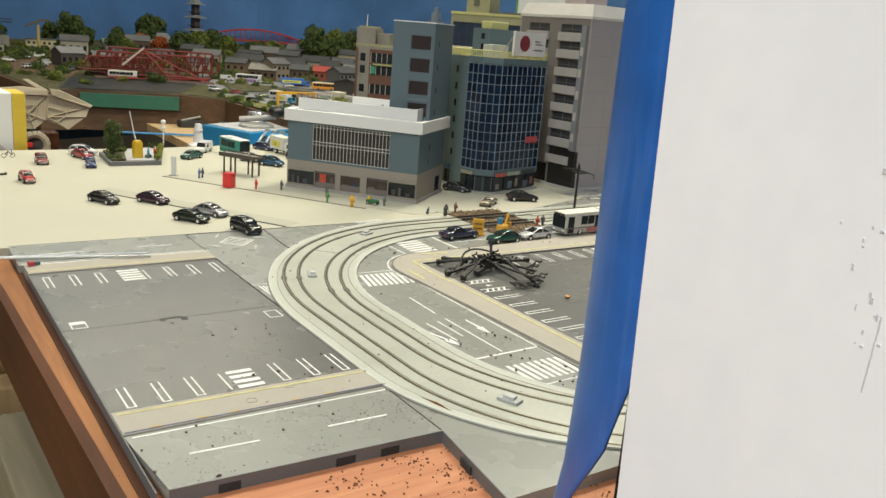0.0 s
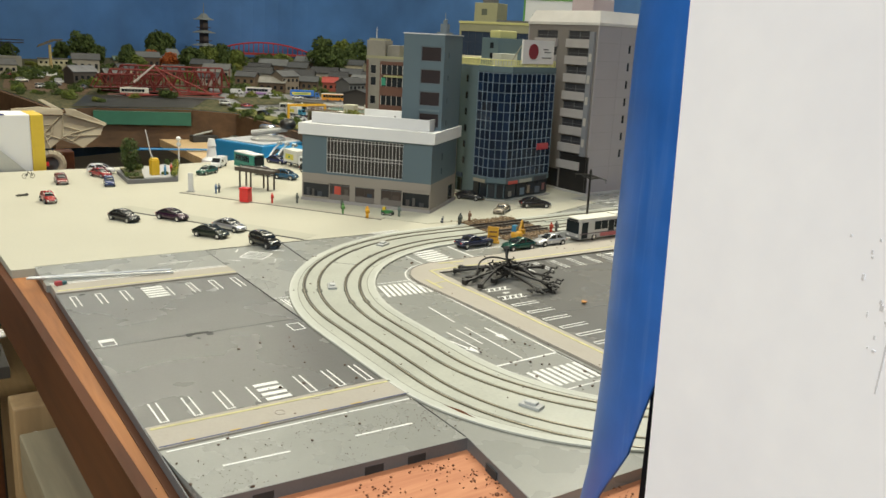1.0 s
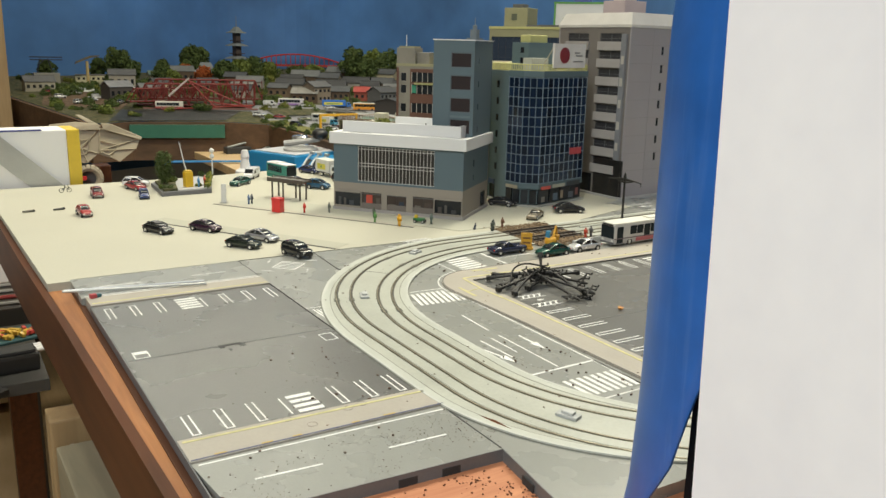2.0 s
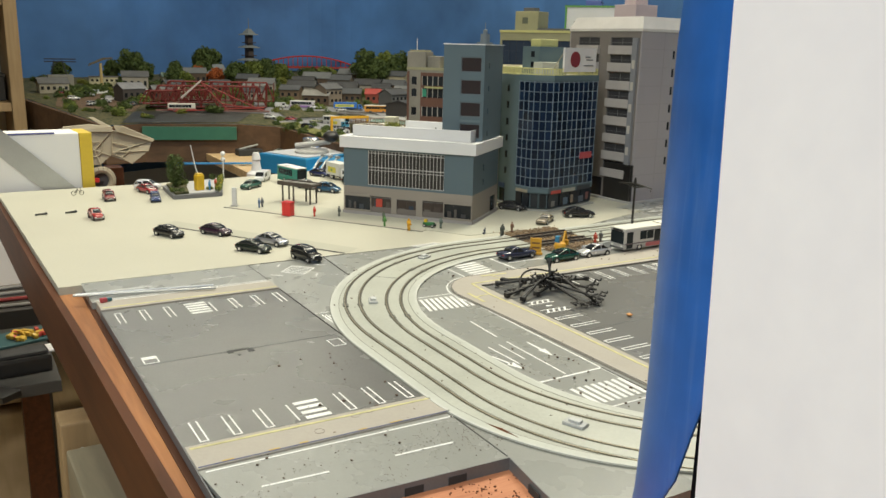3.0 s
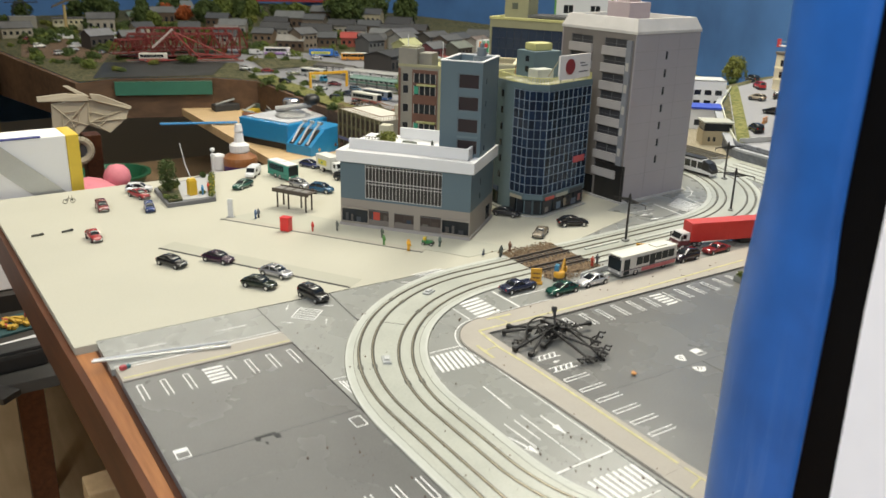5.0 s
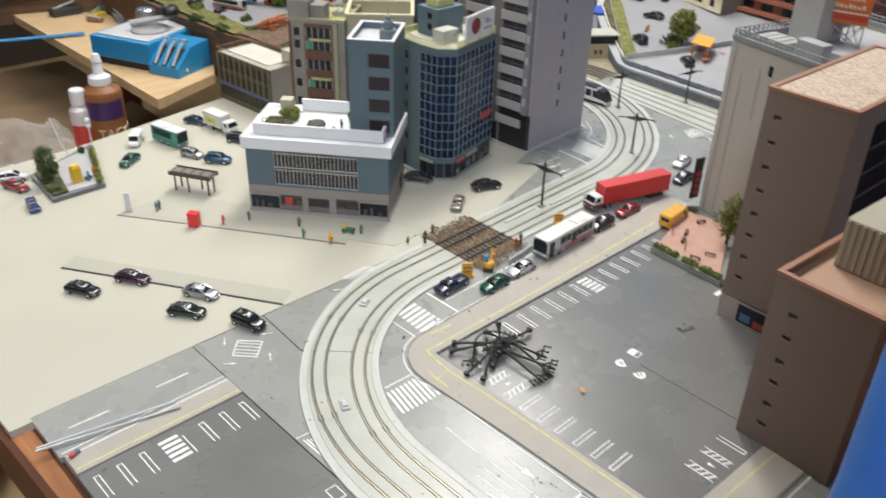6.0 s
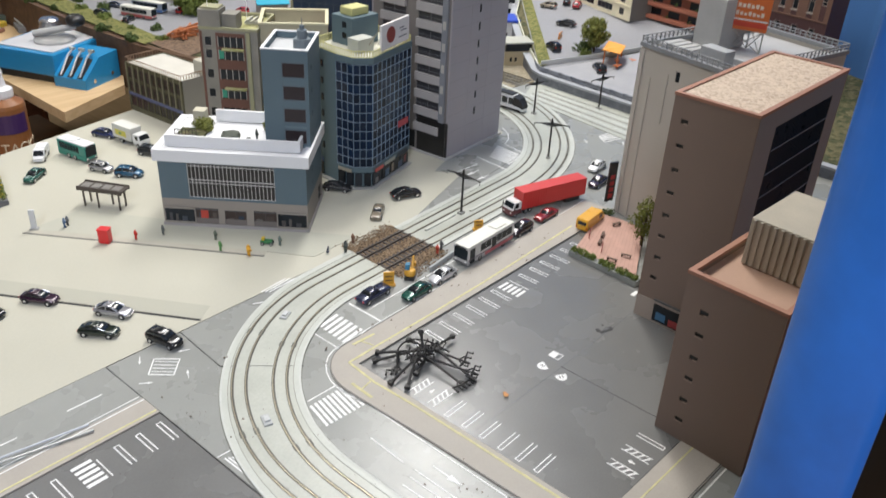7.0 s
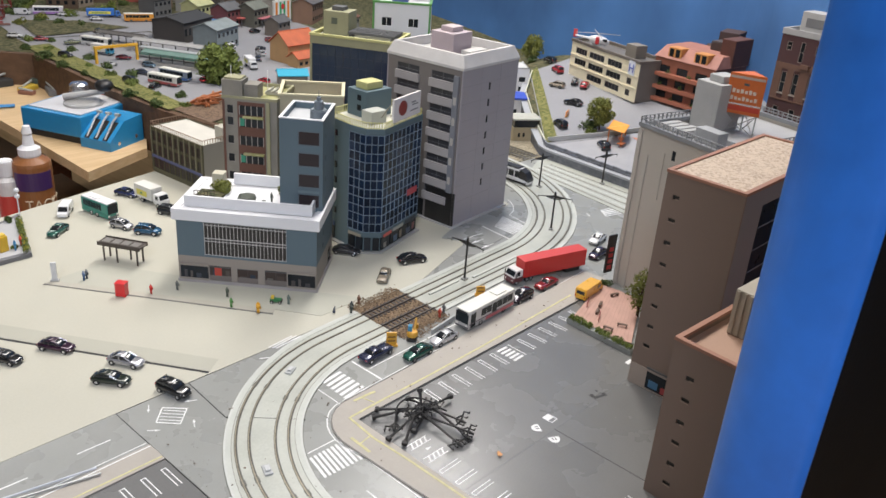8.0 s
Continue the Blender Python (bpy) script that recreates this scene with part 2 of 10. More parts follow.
ROOMWALL = matt(0.20, 0.19, 0.17, 0.8, 0.06, 3)
CEIL = matt(0.34, 0.335, 0.32, 0.85, 0.05, 3)
FLOORM = wood("floor_ply", (0.50, 0.34, 0.17), (0.68, 0.49, 0.27), "Y", 3, 0.55)
structure("floor", hard(box, -2600, 2600, -2700, 3800, -900, -860), FLOORM, "tan plywood floor of the hobby room", "floor")
structure("ceiling", hard(box, -2600, 2600, -2700, 3800, 1500, 1540), CEIL, "plain off-white ceiling", "ceiling")
structure("wall_north", hard(box, -2600, 2600, 3800, 3860, -900, 1540), ROOMWALL, "plain painted room wall", "wall")
structure("wall_south", hard(box, -2600, 2600, -2760, -2700, -900, 1540), ROOMWALL, "plain painted room wall", "wall")
structure("wall_west", hard(box, -2660, -2600, -2760, 3860, -900, 1540), ROOMWALL, "plain painted room wall", "wall")
structure("wall_east", hard(box, 2600, 2660, -2760, 3860, -900, 1540), ROOMWALL, "plain painted room wall", "wall")
# housings added above the unseen lamps
for lx, ly, lr, lw, lc in LAMPS:
    fx = thing("ceiling_light", lx, ly, 1500, lr, "white ceiling light housing, unseen, added above a lamp", "ceiling light", "ceiling lights")
    part("housing", hard(box, -640, 640, -150, 150, -40, 0, 6), matt(0.8, 0.8, 0.78), fx)


# ---- backdrop and land ----
def smoothline(pts, n=10):
    out = []
    P = [pts[0]] + list(pts) + [pts[-1]]
    for a, b, c, d in zip(P, P[1:], P[2:], P[3:]):
        for k in range(n):
            t = k / n
            out.append(tuple(0.5 * (2 * b[i] + (c[i] - a[i]) * t + (2 * a[i] - 5 * b[i] + 4 * c[i] - d[i]) * t * t + (3 * b[i] - a[i] - 3 * c[i] + d[i]) * t ** 3) for i in range(2)))
    return out + [tuple(pts[-1])]


BACK = smoothline([(-1700, 2800), (60, 2790), (520, 2900), (900, 3010), (1250, 2830), (1620, 2050), (1560, 1300), (1440, 850), (1335, 450), (1062, 130), (1000, -250), (1000, -700)], 8)


def strip_wall(bm, line, z0, z1, thick):
    rings = []
    for i, (x, y) in enumerate(line):
        a, b = line[max(0, i - 1)], line[min(len(line) - 1, i + 1)]
        dx, dy = b[0] - a[0], b[1] - a[1]
        q = math.hypot(dx, dy)
        nx, ny = -dy / q * thick, dx / q * thick
        zz0, zz1 = (z0(x, y) if callable(z0) else z0), (z1(x, y) if callable(z1) else z1)
        rings.append([(x, y, zz0), (x, y, zz1), (x + nx, y + ny, zz1), (x + nx, y + ny, zz0)])
    return loft(bm, rings)


structure("backdrop", hard(strip_wall, BACK, -300, 1000, 12), SKY, "blue painted sky backdrop behind the model landscape", "backdrop")


def land(x, y):
    d = math.hypot(x + 198, y + 332)
    far = -30 + 0.058 * max(0, d - 2050)
    near = 10 + 0.128 * min(max(0, x - 800), 420) - 0.45 * max(0, x - 1230)
    w = min(1, max(0, (1000 - y) / 330))
    w = w * w * (3 - 2 * w)
    return far + (near - far) * w


FRONT = [(-190, 3200), (4, 2254), (75, 1949), (130, 1712), (214, 1737), (420, 1672), (510, 1590), (505, 1245), (512, 1075), (530, 935), (650, 862),
         (900, 850), (1070, 702), (960, 628), (868, 538), (797, 459), (784, 300), (776, 150), (770, -50), (770, -500)]


def along(line, s):
    ds = [math.hypot(b[0] - a[0], b[1] - a[1]) for a, b in zip(line, line[1:])]
    s *= sum(ds)
    for a, b, d in zip(line, line[1:], ds):
        if s <= d:
            return a[0] + (b[0] - a[0]) * s / d, a[1] + (b[1] - a[1]) * s / d
        s -= d
    return line[-1]


def land_sheet(bm):
    n, m = 150, 36
    bk = BACK[8:]
    grid = []
    for i in range(n + 1):
        fx, fy = along(FRONT, i / n)
        bx, by = along(bk, i / n)
        row = []
        for j in range(m + 1):
            t = j / m
            x, y = fx + (bx - fx) * t, fy + (by - fy) * t
            z = land(x, y) + 3.2
            if j:
                z += 1.0 * noise.noise((x * 0.012, y * 0.012, 0)) * min(1, j / 3)
            row.append(bm.verts.new(V(x, y, z)))
        grid.append(row)
    for a, b in zip(grid, grid[1:]):
        for j in range(m):
            bm.faces.new((a[j], a[j + 1], b[j + 1], b[j]))
    return bm


structure("ground_far", hard(land_sheet), GRASS, "rough model landscape of flock grass and earth", "ground")
HILLFRONT = FRONT[:12]
structure("landscape_fascia", hard(strip_wall, HILLFRONT, -115, lambda x, y: land(x, y) + 2.0, -12), wood("edge_board", (0.06, 0.032, 0.016), (0.14, 0.078, 0.04), "X", 6, 0.7), "dark brown wooden edge board of the landscape", "fascia board")
gp = thing("green_board_strip", 309, 1687, -44, -18, "green painted strip on the brown landscape edge", "painted strip")
part("strip", hard(box, -108, 108, -4, 3, -17, 14), matt(0.03, 0.13, 0.085, 0.5), gp)


def patch(bm, a, b, c, d, lift=2.2, n=10, m=10):
    """A sheet over the land between four corners."""
    g = []
    for i in range(n + 1):
        row = []
        for j in range(m + 1):
            u, v = i / n, j / m
            x = (1 - u) * (1 - v) * a[0] + u * (1 - v) * b[0] + u * v * c[0] + (1 - u) * v * d[0]
            y = (1 - u) * (1 - v) * a[1] + u * (1 - v) * b[1] + u * v * c[1] + (1 - u) * v * d[1]
            row.append(bm.verts.new(V(x, y, land(x, y) + lift)))
        g.append(row)
    for p, q in zip(g, g[1:]):
        for j in range(m):
            bm.faces.new((p[j], p[j + 1], q[j + 1], q[j]))
    return bm


structure("road_far", hard(patch, (545, 1010), (900, 1120), (800, 1640), (520, 1700), 4.5), FARROAD, "grey asphalt of the far model town", "road")
structure("road_far_hill", hard(patch, (520, 1705), (800, 1645), (1130, 1560), (560, 2060), 4.6), FARROAD, "grey asphalt of the far model town", "road")
structure("road_far_yard", hard(patch, (900, 1118), (1180, 1250), (1180, 1760), (804, 1642), 4.3), FARROAD, "grey asphalt of the far model town", "road")
structure("road_right", hard(patch, (800, 462), (1040, 330), (1230, 690), (1072, 706), 4.5), FARROAD, "grey road curving up the hill", "road")
structure("forecourt", hard(patch, (788, 296), (1035, 320), (905, 398), (801, 458), 6.2), matt(0.30, 0.30, 0.31), "pale paved forecourt above the stone wall", "pavement")
structure("forecourt_far", hard(patch, (1040, 330), (1300, 200), (1330, 520), (1120, 620), 4.6), FARROAD, "grey paved yard before the hill buildings", "road")

# stone retaining wall
WALLLINE = [(1062, 694), (960, 628), (868, 538), (797, 459), (784, 300), (776, 150), (770, 0)]
smoothwall = [along(WALLLINE, k / 40) for k in range(41)]
rw = structure("retaining_wall", hard(strip_wall, smoothwall, -4, lambda x, y: land(x, y) + 2.0, -9), STONEW, "dark grey stone retaining wall", "retaining wall")
stone_me = mesh_of("stone", hard(box, -4.2, 4.2, -1.2, 1.2, 0, 4.2, 0.5), STONEW)
for k in range(60):
    for r in range(5):
        s = (k + 0.5 * (r % 2)) / 60 * 0.56 + 0.40
        x, y = along(WALLLINE, s)
        x2, y2 = along(WALLLINE, s + 0.004)
        st = new("stone", stone_me)
        st.parent = rw
        st.matrix_basis = pose(x * MM, y * MM, (0.2 + 4.5 * r) * MM, 0, 0, math.degrees(math.atan2(y2 - y, x2 - x))) @ Matrix.Translation((0, -0.0006 * ((k * 7 + r * 3) % 3), 0))
structure("wall_coping", hard(strip_wall, smoothwall, lambda x, y: land(x, y) + 2.1, lambda x, y: land(x, y) + 5.2, -11), matt(0.33, 0.34, 0.36), "grey coping of the retaining wall", "coping")

# ---- table ----
LEFTEDGE = [(-154, 704), (-145, 371), (-138.5, 200), (-134.8, 60), (-131.5, -60), (-128.6, -270)]
structure("tabletop", hard(prism, [(-152, 698), (-143, 371), (-136.5, 200), (-132.8, 60), (-129.5, -60), (-126.6, -270), (60, -300), (200, -300), (820, -300), (822, 300), (830, 560), (345, 752), (84, 706)], -18, -6),
          PLY, "reddish plywood tabletop with dust and crumbs", "tabletop")
structure("table_fascia", hard(strip_wall, LEFTEDGE, -47, -4.4, 5), STAIN, "dark stained wooden edge of the table", "fascia board")
structure("table_rim", hard(prism, [(-136.2, 277), (-133.3, 200), (-129.6, 60), (-126.3, -60), (-123.4, -270), (-122.6, -270), (-122.6, 277)], -6.1, -5.3), RIM, "orange-brown bare wood along the table edge", "wood rim")
# dark strip in place of the shadow the road plates cast on the rim
structure("plate_packing", hard(prism, [(-122.5, 277), (-122.5, -270), (-119.2, -270), (-119.2, 277)], -6.1, -4.9), STAIN, "dark brown strip standing in for the shadow beside the road plates", "wood strip")
structure("table_fascia_back", hard(strip_wall, [(345, 752), (84, 706), (-154, 704)], -44, -6.5, 12), STAIN, "dark stained wooden back edge of the table", "fascia board")
structure("board", hard(prism, [(-136, 279), (-150, 698), (84, 704), (340, 748), (600, 640), (640, 470), (590, 366), (300, 275), (300, 283.6), (-121, 283.6), (-121, 279)], -6, -0.1),
          BEIGE, "beige painted foam board under the station square", "board")
structure("road_base", hard(prism, [(0.4, -71), (0.4, 283.2), (300, 283.2), (300, 276), (588, 366), (640, 470), (775, 470), (765, -130), (-8, -127)], -6, -0.5), ROAD,
          "grey plastic road plates", "road")


# ---- tram road ----
def arc(cx, cy, r, a0, a1, n):
    return [(cx + r * math.cos(math.radians(a0 + (a1 - a0) * k / n)), cy + r * math.sin(math.radians(a0 + (a1 - a0) * k / n))) for k in range(n + 1)]


DIG0, DIG1 = 246, 309


def at_x(x):
    """The middle between the two tracks on the street's straight."""
    return (x, 254.8 + (x - 246) * 0.033)


def between(a, b, n):
    return [(a[0] + (b[0] - a[0]) * k / n, a[1] + (b[1] - a[1]) * k / n) for k in range(n + 1)]


def tram_line(near_y, near_r, turn_c, turn_r, bend_c, bend_r, end):
    """Near curve, straight, wide turn, straight street, far bend and tail: the same number of steps for each line, cut at the opened bed."""
    x0 = turn_c[0] - turn_r
    near = arc(x0 + near_r, near_y, near_r, 250, 180, 26)
    turn = arc(*turn_c, turn_r, 180, 91.5, 44)
    bend = arc(*bend_c, bend_r, -88.5, 4, 36)
    a, b = turn[-1], bend[0]
    cut_at = lambda x: (x, a[1] + (b[1] - a[1]) * (x - a[0]) / (b[0] - a[0]))
    first = near + between(near[-1], turn[0], 8)[1:] + turn[1:] + between(a, cut_at(DIG0), 4)[1:]
    second = between(cut_at(DIG1), b, 14) + bend[1:] + between(bend[-1], end, 8)[1:]
    return first, between(cut_at(DIG0), cut_at(DIG1), 8), second


TRACKS = [tram_line(-8, 140, (196, 87.5), 178.5, (473.5, 479), 202, (676, 560)),
          tram_line(12, 135, (205.5, 75), 164.5, (471, 505), 258, (728, 580))]
SIDE_L = tram_line(-5, 135, (206, 75.5), 206.5, (473.5, 479), 186, (660, 560))
SIDE_R = tram_line(8, 130, (202.5, 80), 144.5, (471, 505), 270, (741, 580))


def ribbon(bm, line, o0, o1, z0, z1):
    """A strip along a line, from o0 to o1 to its right."""
    rings = []
    for i, (x, y) in enumerate(line):
        a, b = line[max(0, i - 1)], line[min(len(line) - 1, i + 1)]
        dx, dy = b[0] - a[0], b[1] - a[1]
        q = math.hypot(dx, dy)
        rx, ry = dy / q, -dx / q
        rings.append([(x + rx * o0, y + ry * o0, z0), (x + rx * o0, y + ry * o0, z1), (x + rx * o1, y + ry * o1, z1), (x + rx * o1, y + ry * o1, z0)])
    return loft(bm, rings)


def slab(bm, left, right, z0, z1):
    """A slab between two lines of as many steps."""
    return loft(bm, [[(*a, z0), (*a, z1), (*b, z1), (*b, z0)] for a, b in zip(left, right)])


EDGEBAND = mat("edge_band", (0.46, 0.475, 0.425), 0.4, var=0.1, scale=40, fine=500, bump=0.06)
JOINT = matt(0.24, 0.24, 0.205)
for piece, nm in ((0, "tram_road"), (2, "tram_road_far")):
    tr = structure(nm, hard(slab, SIDE_L[piece], SIDE_R[piece], -0.45, 0.5), TRAM, "pale concrete-coloured tram road with two sunk tracks", "tram road")
    for line, s in ((SIDE_L[piece], 1), (SIDE_R[piece], -1)):
        part("edge_band", hard(ribbon, line, s * 0.2, s * 4.6, 0.45, 0.62), EDGEBAND, tr)
        part("edge_line", hard(ribbon, line, -0.8, 0.8, -0.45, 0.66), matt(0.50, 0.51, 0.47), tr)
        part("joint_line", hard(ribbon, line, s * 4.7, s * 5.15, 0.4, 0.58), JOINT, tr)
        part("kerb_joint", hard(ribbon, line, s * -1.35, s * -1.05, -0.45, 0.2), JOINT, tr)
RAILDARK = matt(0.035, 0.03, 0.024, 0.5)
for track in TRACKS:
    tk_ob = structure("tram_track", hard(ribbon, track[0], -3.2, 3.2, 0.45, 0.66), TRAM, "sunk double-rail tram track", "tram track")
    part("bed_centre", hard(ribbon, track[2], -3.2, 3.2, 0.45, 0.66), TRAM, tk_ob)
    for o in (-4.9, 4.9):
        for piece in (0, 2):
            part("flangeway", hard(ribbon, track[piece], o - 1.25, o + 1.25, 0.45, 0.58), GROOVE, tk_ob)
            part("groove", hard(ribbon, track[piece], o + 0.1, o + 0.6, 0.45, 0.64), RAILDARK, tk_ob)
            part("rail", hard(ribbon, track[piece], o - 0.75, o + 0.05, -0.3, 1.05), RAIL, tk_ob)
SLEEPER = mesh_of("sleeper", hard(box, -1.3, 1.3, -8.5, 8.5, -0.5, 0.75), matt(0.05, 0.038, 0.03))
dig = structure("ballast_bed", hard(slab, between((DIG0, 287), (DIG1, 287), 8), between((DIG0, 219), (DIG1, 222), 8), -0.6, 0.05), BALLAST, "opened track bed of brown ballast", "ballast")
for track in TRACKS:
    a, b = track[1][0], track[1][-1]
    turn_deg = math.degrees(math.atan2(b[1] - a[1], b[0] - a[0]))
    for k in range(12):
        x = DIG0 + 2.4 + k * 5.3
        sl = new("sleeper", SLEEPER)
        sl.parent = dig
        sl.matrix_basis = pose(x * MM, (a[1] + (b[1] - a[1]) * (x - a[0]) / (b[0] - a[0])) * MM, 0.0001, 0, 0, turn_deg)
    for o in (-4.9, 4.9):
        part("rail", hard(ribbon, track[1], o - 0.6, o + 0.5, 0.2, 2.1), matt(0.055, 0.045, 0.038, 0.4), dig)
# seams between the road plates
for nm, a, b in (("cross_seam", (59, 224), (102, 181)), ("side_seam", (63, 284), (59, 225)), ("plate_seam", (0, 283), (0, -70)), ("far_seam", (0.5, 283.5), (108, 284)), ("road_seam", (105, -10), (105, -110))):
    ang = math.atan2(b[1] - a[1], b[0] - a[0])
    px, py = -math.sin(ang) * 0.3, math.cos(ang) * 0.3
    structure(nm, hard(prism, [(a[0] + px, a[1] + py), (b[0] + px, b[1] + py), (b[0] - px, b[1] - py), (a[0] - px, a[1] - py)], -0.5, 0.57 if nm == "cross_seam" else -0.12), SEAM, "dark gap between two road plates", "seam")


# ---- plates, kerbs and markings ----
def stripe(parent, a, b, w, z, material=WHITEP, name="marking"):
    """A painted line from a to b, w wide."""
    d = Vector((b[0] - a[0], b[1] - a[1]))
    q = d.length
    n = Vector((-d.y, d.x)) / q * w / 2
    bm = B()
    prism(bm, [(a[0] + n.x, a[1] + n.y), (a[0] - n.x, a[1] - n.y), (b[0] - n.x, b[1] - n.y), (b[0] + n.x, b[1] + n.y)], z, z + 0.16)
    return part(name, bm, material, parent)


def stall(parent, x, y, dx, dy, z, open_end=True):
    """A narrow U of paint, its closed end at (x, y), going (dx, dy)."""
    q = math.hypot(dx, dy)
    nx, ny = -dy / q * 1.7, dx / q * 1.7
    bm = B()
    for s in (-1, 1):
        ax, ay = x + nx * s, y + ny * s
        ex, ey = nx * 0.23, ny * 0.23
        prism(bm, [(ax - ex, ay - ey), (ax + ex, ay + ey), (ax + dx + ex, ay + dy + ey), (ax + dx - ex, ay + dy - ey)], z, z + 0.15)
    ux, uy = dx / q * 0.7, dy / q * 0.7
    prism(bm, [(x - nx * 0.78, y - ny * 0.78), (x + nx * 0.78, y + ny * 0.78), (x + nx * 0.78 + ux, y + ny * 0.78 + uy), (x - nx * 0.78 + ux, y - ny * 0.78 + uy)], z, z + 0.15)
    return part("stall_marking", bm, WHITEP, parent)


def zebra(parent, x0, x1, y0, y1, n, z, across=True):
    for k in range(n):
        if across:
            yy = y0 + (y1 - y0) * (k + 0.5) / n
            stripe(parent, (x0, yy), (x1, yy), abs(y1 - y0) / n * 0.55, z, name="crossing_stripe")
        else:
            xx = x0 + (x1 - x0) * (k + 0.5) / n
            stripe(parent, (xx, y0), (xx, y1), abs(x1 - x0) / n * 0.55, z, name="crossing_stripe")


def outline(parent, x0, x1, y0, y1, z, w=0.7):
    for a, b in (((x0, y0), (x1, y0)), ((x1, y0), (x1, y1)), ((x1, y1), (x0, y1)), ((x0, y1), (x0, y0))):
        stripe(parent, a, b, w, z)


def socket(parent, x, y, rz, z):
    """A dark T-shaped socket in a plate."""
    bm = B()
    for a in ((-9, 4, -1.2, 1.2), (2, 5.5, -5.5, -1.2), (-9, -6, -3.4, -1.2), (-5, -3.5, -9, -6.5)):
        box(bm, a[0], a[1], a[2], a[3], z, z + 0.15)
    o = part("socket", bm, SEAM, parent)
    o.matrix_basis = pose(x * MM, y * MM, 0, 0, 0, rz)


lot_a = structure("parking_lot_west", hard(box, -118.6, -0.6, 1, 211, -6, -0.4), LOT, "dark grey plastic car park plate with white stalls", "car park")
for x in (-109, -94, -79, -38, -22.5, -7):
    stall(lot_a, x, 3.5, 0, 21.5, -0.4)
    stall(lot_a, x - 1.5 if x < -60 else x, 203.5, 0, -22, -0.4)
stripe(lot_a, (-65, 4), (-65, 23), 0.8, -0.4)
stripe(lot_a, (-53, 201), (-53, 181), 0.8, -0.4)
zebra(lot_a, -61.5, -49, 2.5, 25, 4, -0.4)
zebra(lot_a, -69, -55.5, 180.5, 205.5, 5, -0.4)
outline(lot_a, -113, -105.5, 107, 117, -0.4)
outline(lot_a, -12, -4.5, 87, 98, -0.4)
stripe(lot_a, (-112.6, 115), (-106, 115), 3.4, -0.4)
socket(lot_a, -60, 106, 0, -0.4)
stripe(lot_a, (-118, 105.5), (-1, 105.5), 0.25, -0.42, PLATE_SIDE, "seam")
side = structure("plate_edge_west", hard(prism, [(-119.2, -68), (-119.2, 212.4), (-118.6, 212.4), (-118.6, -68)], -6, 0.1), PLATE_SIDE, "dark side of a road plate", "plate edge")

pav = structure("pavement_near", hard(box, -118.6, 1.5, -21, 0.4, -6, 0.5, 0.3), WALK, "pinkish grey pavement plate with a yellow line", "pavement")
stripe(pav, (-117, -2.6), (0, -3.6), 1.6, 0.5, YELLOWP)
stripe(pav, (-118, -20.0), (1, -20.4), 0.9, 0.5, matt(0.075, 0.085, 0.15), "kerb_groove")
for k, (xa, xb) in enumerate(((-108, -103), (-88, -83), (-74, -70), (-46, -42), (-30, -24))):
    stripe(pav, (xa, -18.9 - 0.003 * (xa + 118)), (xb, -18.9 - 0.003 * (xb + 118)), 0.8, 0.5, matt(0.50, 0.34, 0.08), "ochre_dash")
for cx, cy in ((-62, -12), (-41, -4.2), (-33, -2.6), (-70, -2)):
    bm = B()
    for k in range(20):
        a0, a1 = k * math.pi / 10, (k + 1) * math.pi / 10
        rod(bm, (cx + 2.3 * math.cos(a0), cy + 2.3 * math.sin(a0), 0.52), (cx + 2.3 * math.cos(a1), cy + 2.3 * math.sin(a1), 0.52), 0.12, n=4)
    part("ring_mark", bm, matt(0.20, 0.18, 0.155), pav)
pav2 = structure("pavement_far", hard(box, -118.6, -0.2, 212, 233, -6, 0.5, 0.3), WALK, "pinkish grey pavement plate with a yellow line", "pavement")
stripe(pav2, (-117, 216), (-1, 215), 1.5, 0.5, YELLOWP)
stripe(pav2, (-117, 230.8), (-1, 230.8), 0.9, 0.5, WHITEP)
roadn = structure("road_near", hard(prism, [(-118.6, -21.4), (-114, -67), (0.2, -71), (0.2, -21.4)], -6, -0.3), ROAD, "grey plastic road plate", "road")
stripe(roadn, (-116, -23.6), (2, -25), 1.0, -0.3)
stripe(roadn, (-100, -45), (-72, -46.5), 1.1, -0.3)
stripe(roadn, (-42, -47), (-14, -48), 1.1, -0.3)
roadf = structure("road_far_strip", hard(box, -121, -0.2, 233.4, 283.4, -6, -0.3), ROAD, "grey plastic road plate", "road")
stripe(roadf, (-106, 257), (-78, 256), 1.1, -0.3)
stripe(roadf, (-43, 257.5), (-18, 257), 1.1, -0.3)
stripe(roadf, (-119, 236.5), (-1, 236.5), 0.8, -0.3)

# dark sides and clip sockets of the plates at the front edge
edge = structure("plate_edge_front", hard(prism, [(-114.2, -67.3), (0.1, -71.4), (0.1, -71.0), (-114, -66.9)], -6, -0.2), PLATE_SIDE, "dark front side of the road plates", "plate edge")
for cx in (-92, -45, -25):
    part("clip_socket", hard(box, cx - 4.5, cx + 4.5, -71 + (cx + 0) * -0.036 - 0.55, -70 + cx * -0.036, -6, -2.4), SEAM, edge)
edge2 = structure("plate_edge_corner", hard(prism, [(0.1, -71.4), (-8.3, -127), (-7.8, -127), (0.5, -71.2)], -6, -0.4), PLATE_SIDE, "dark side of the tram road plate", "plate edge")
part("clip_socket", hard(prism, [(-3.0, -90), (-4.4, -99), (-5.0, -99), (-3.6, -90)], -6, -2.4), SEAM, edge2)

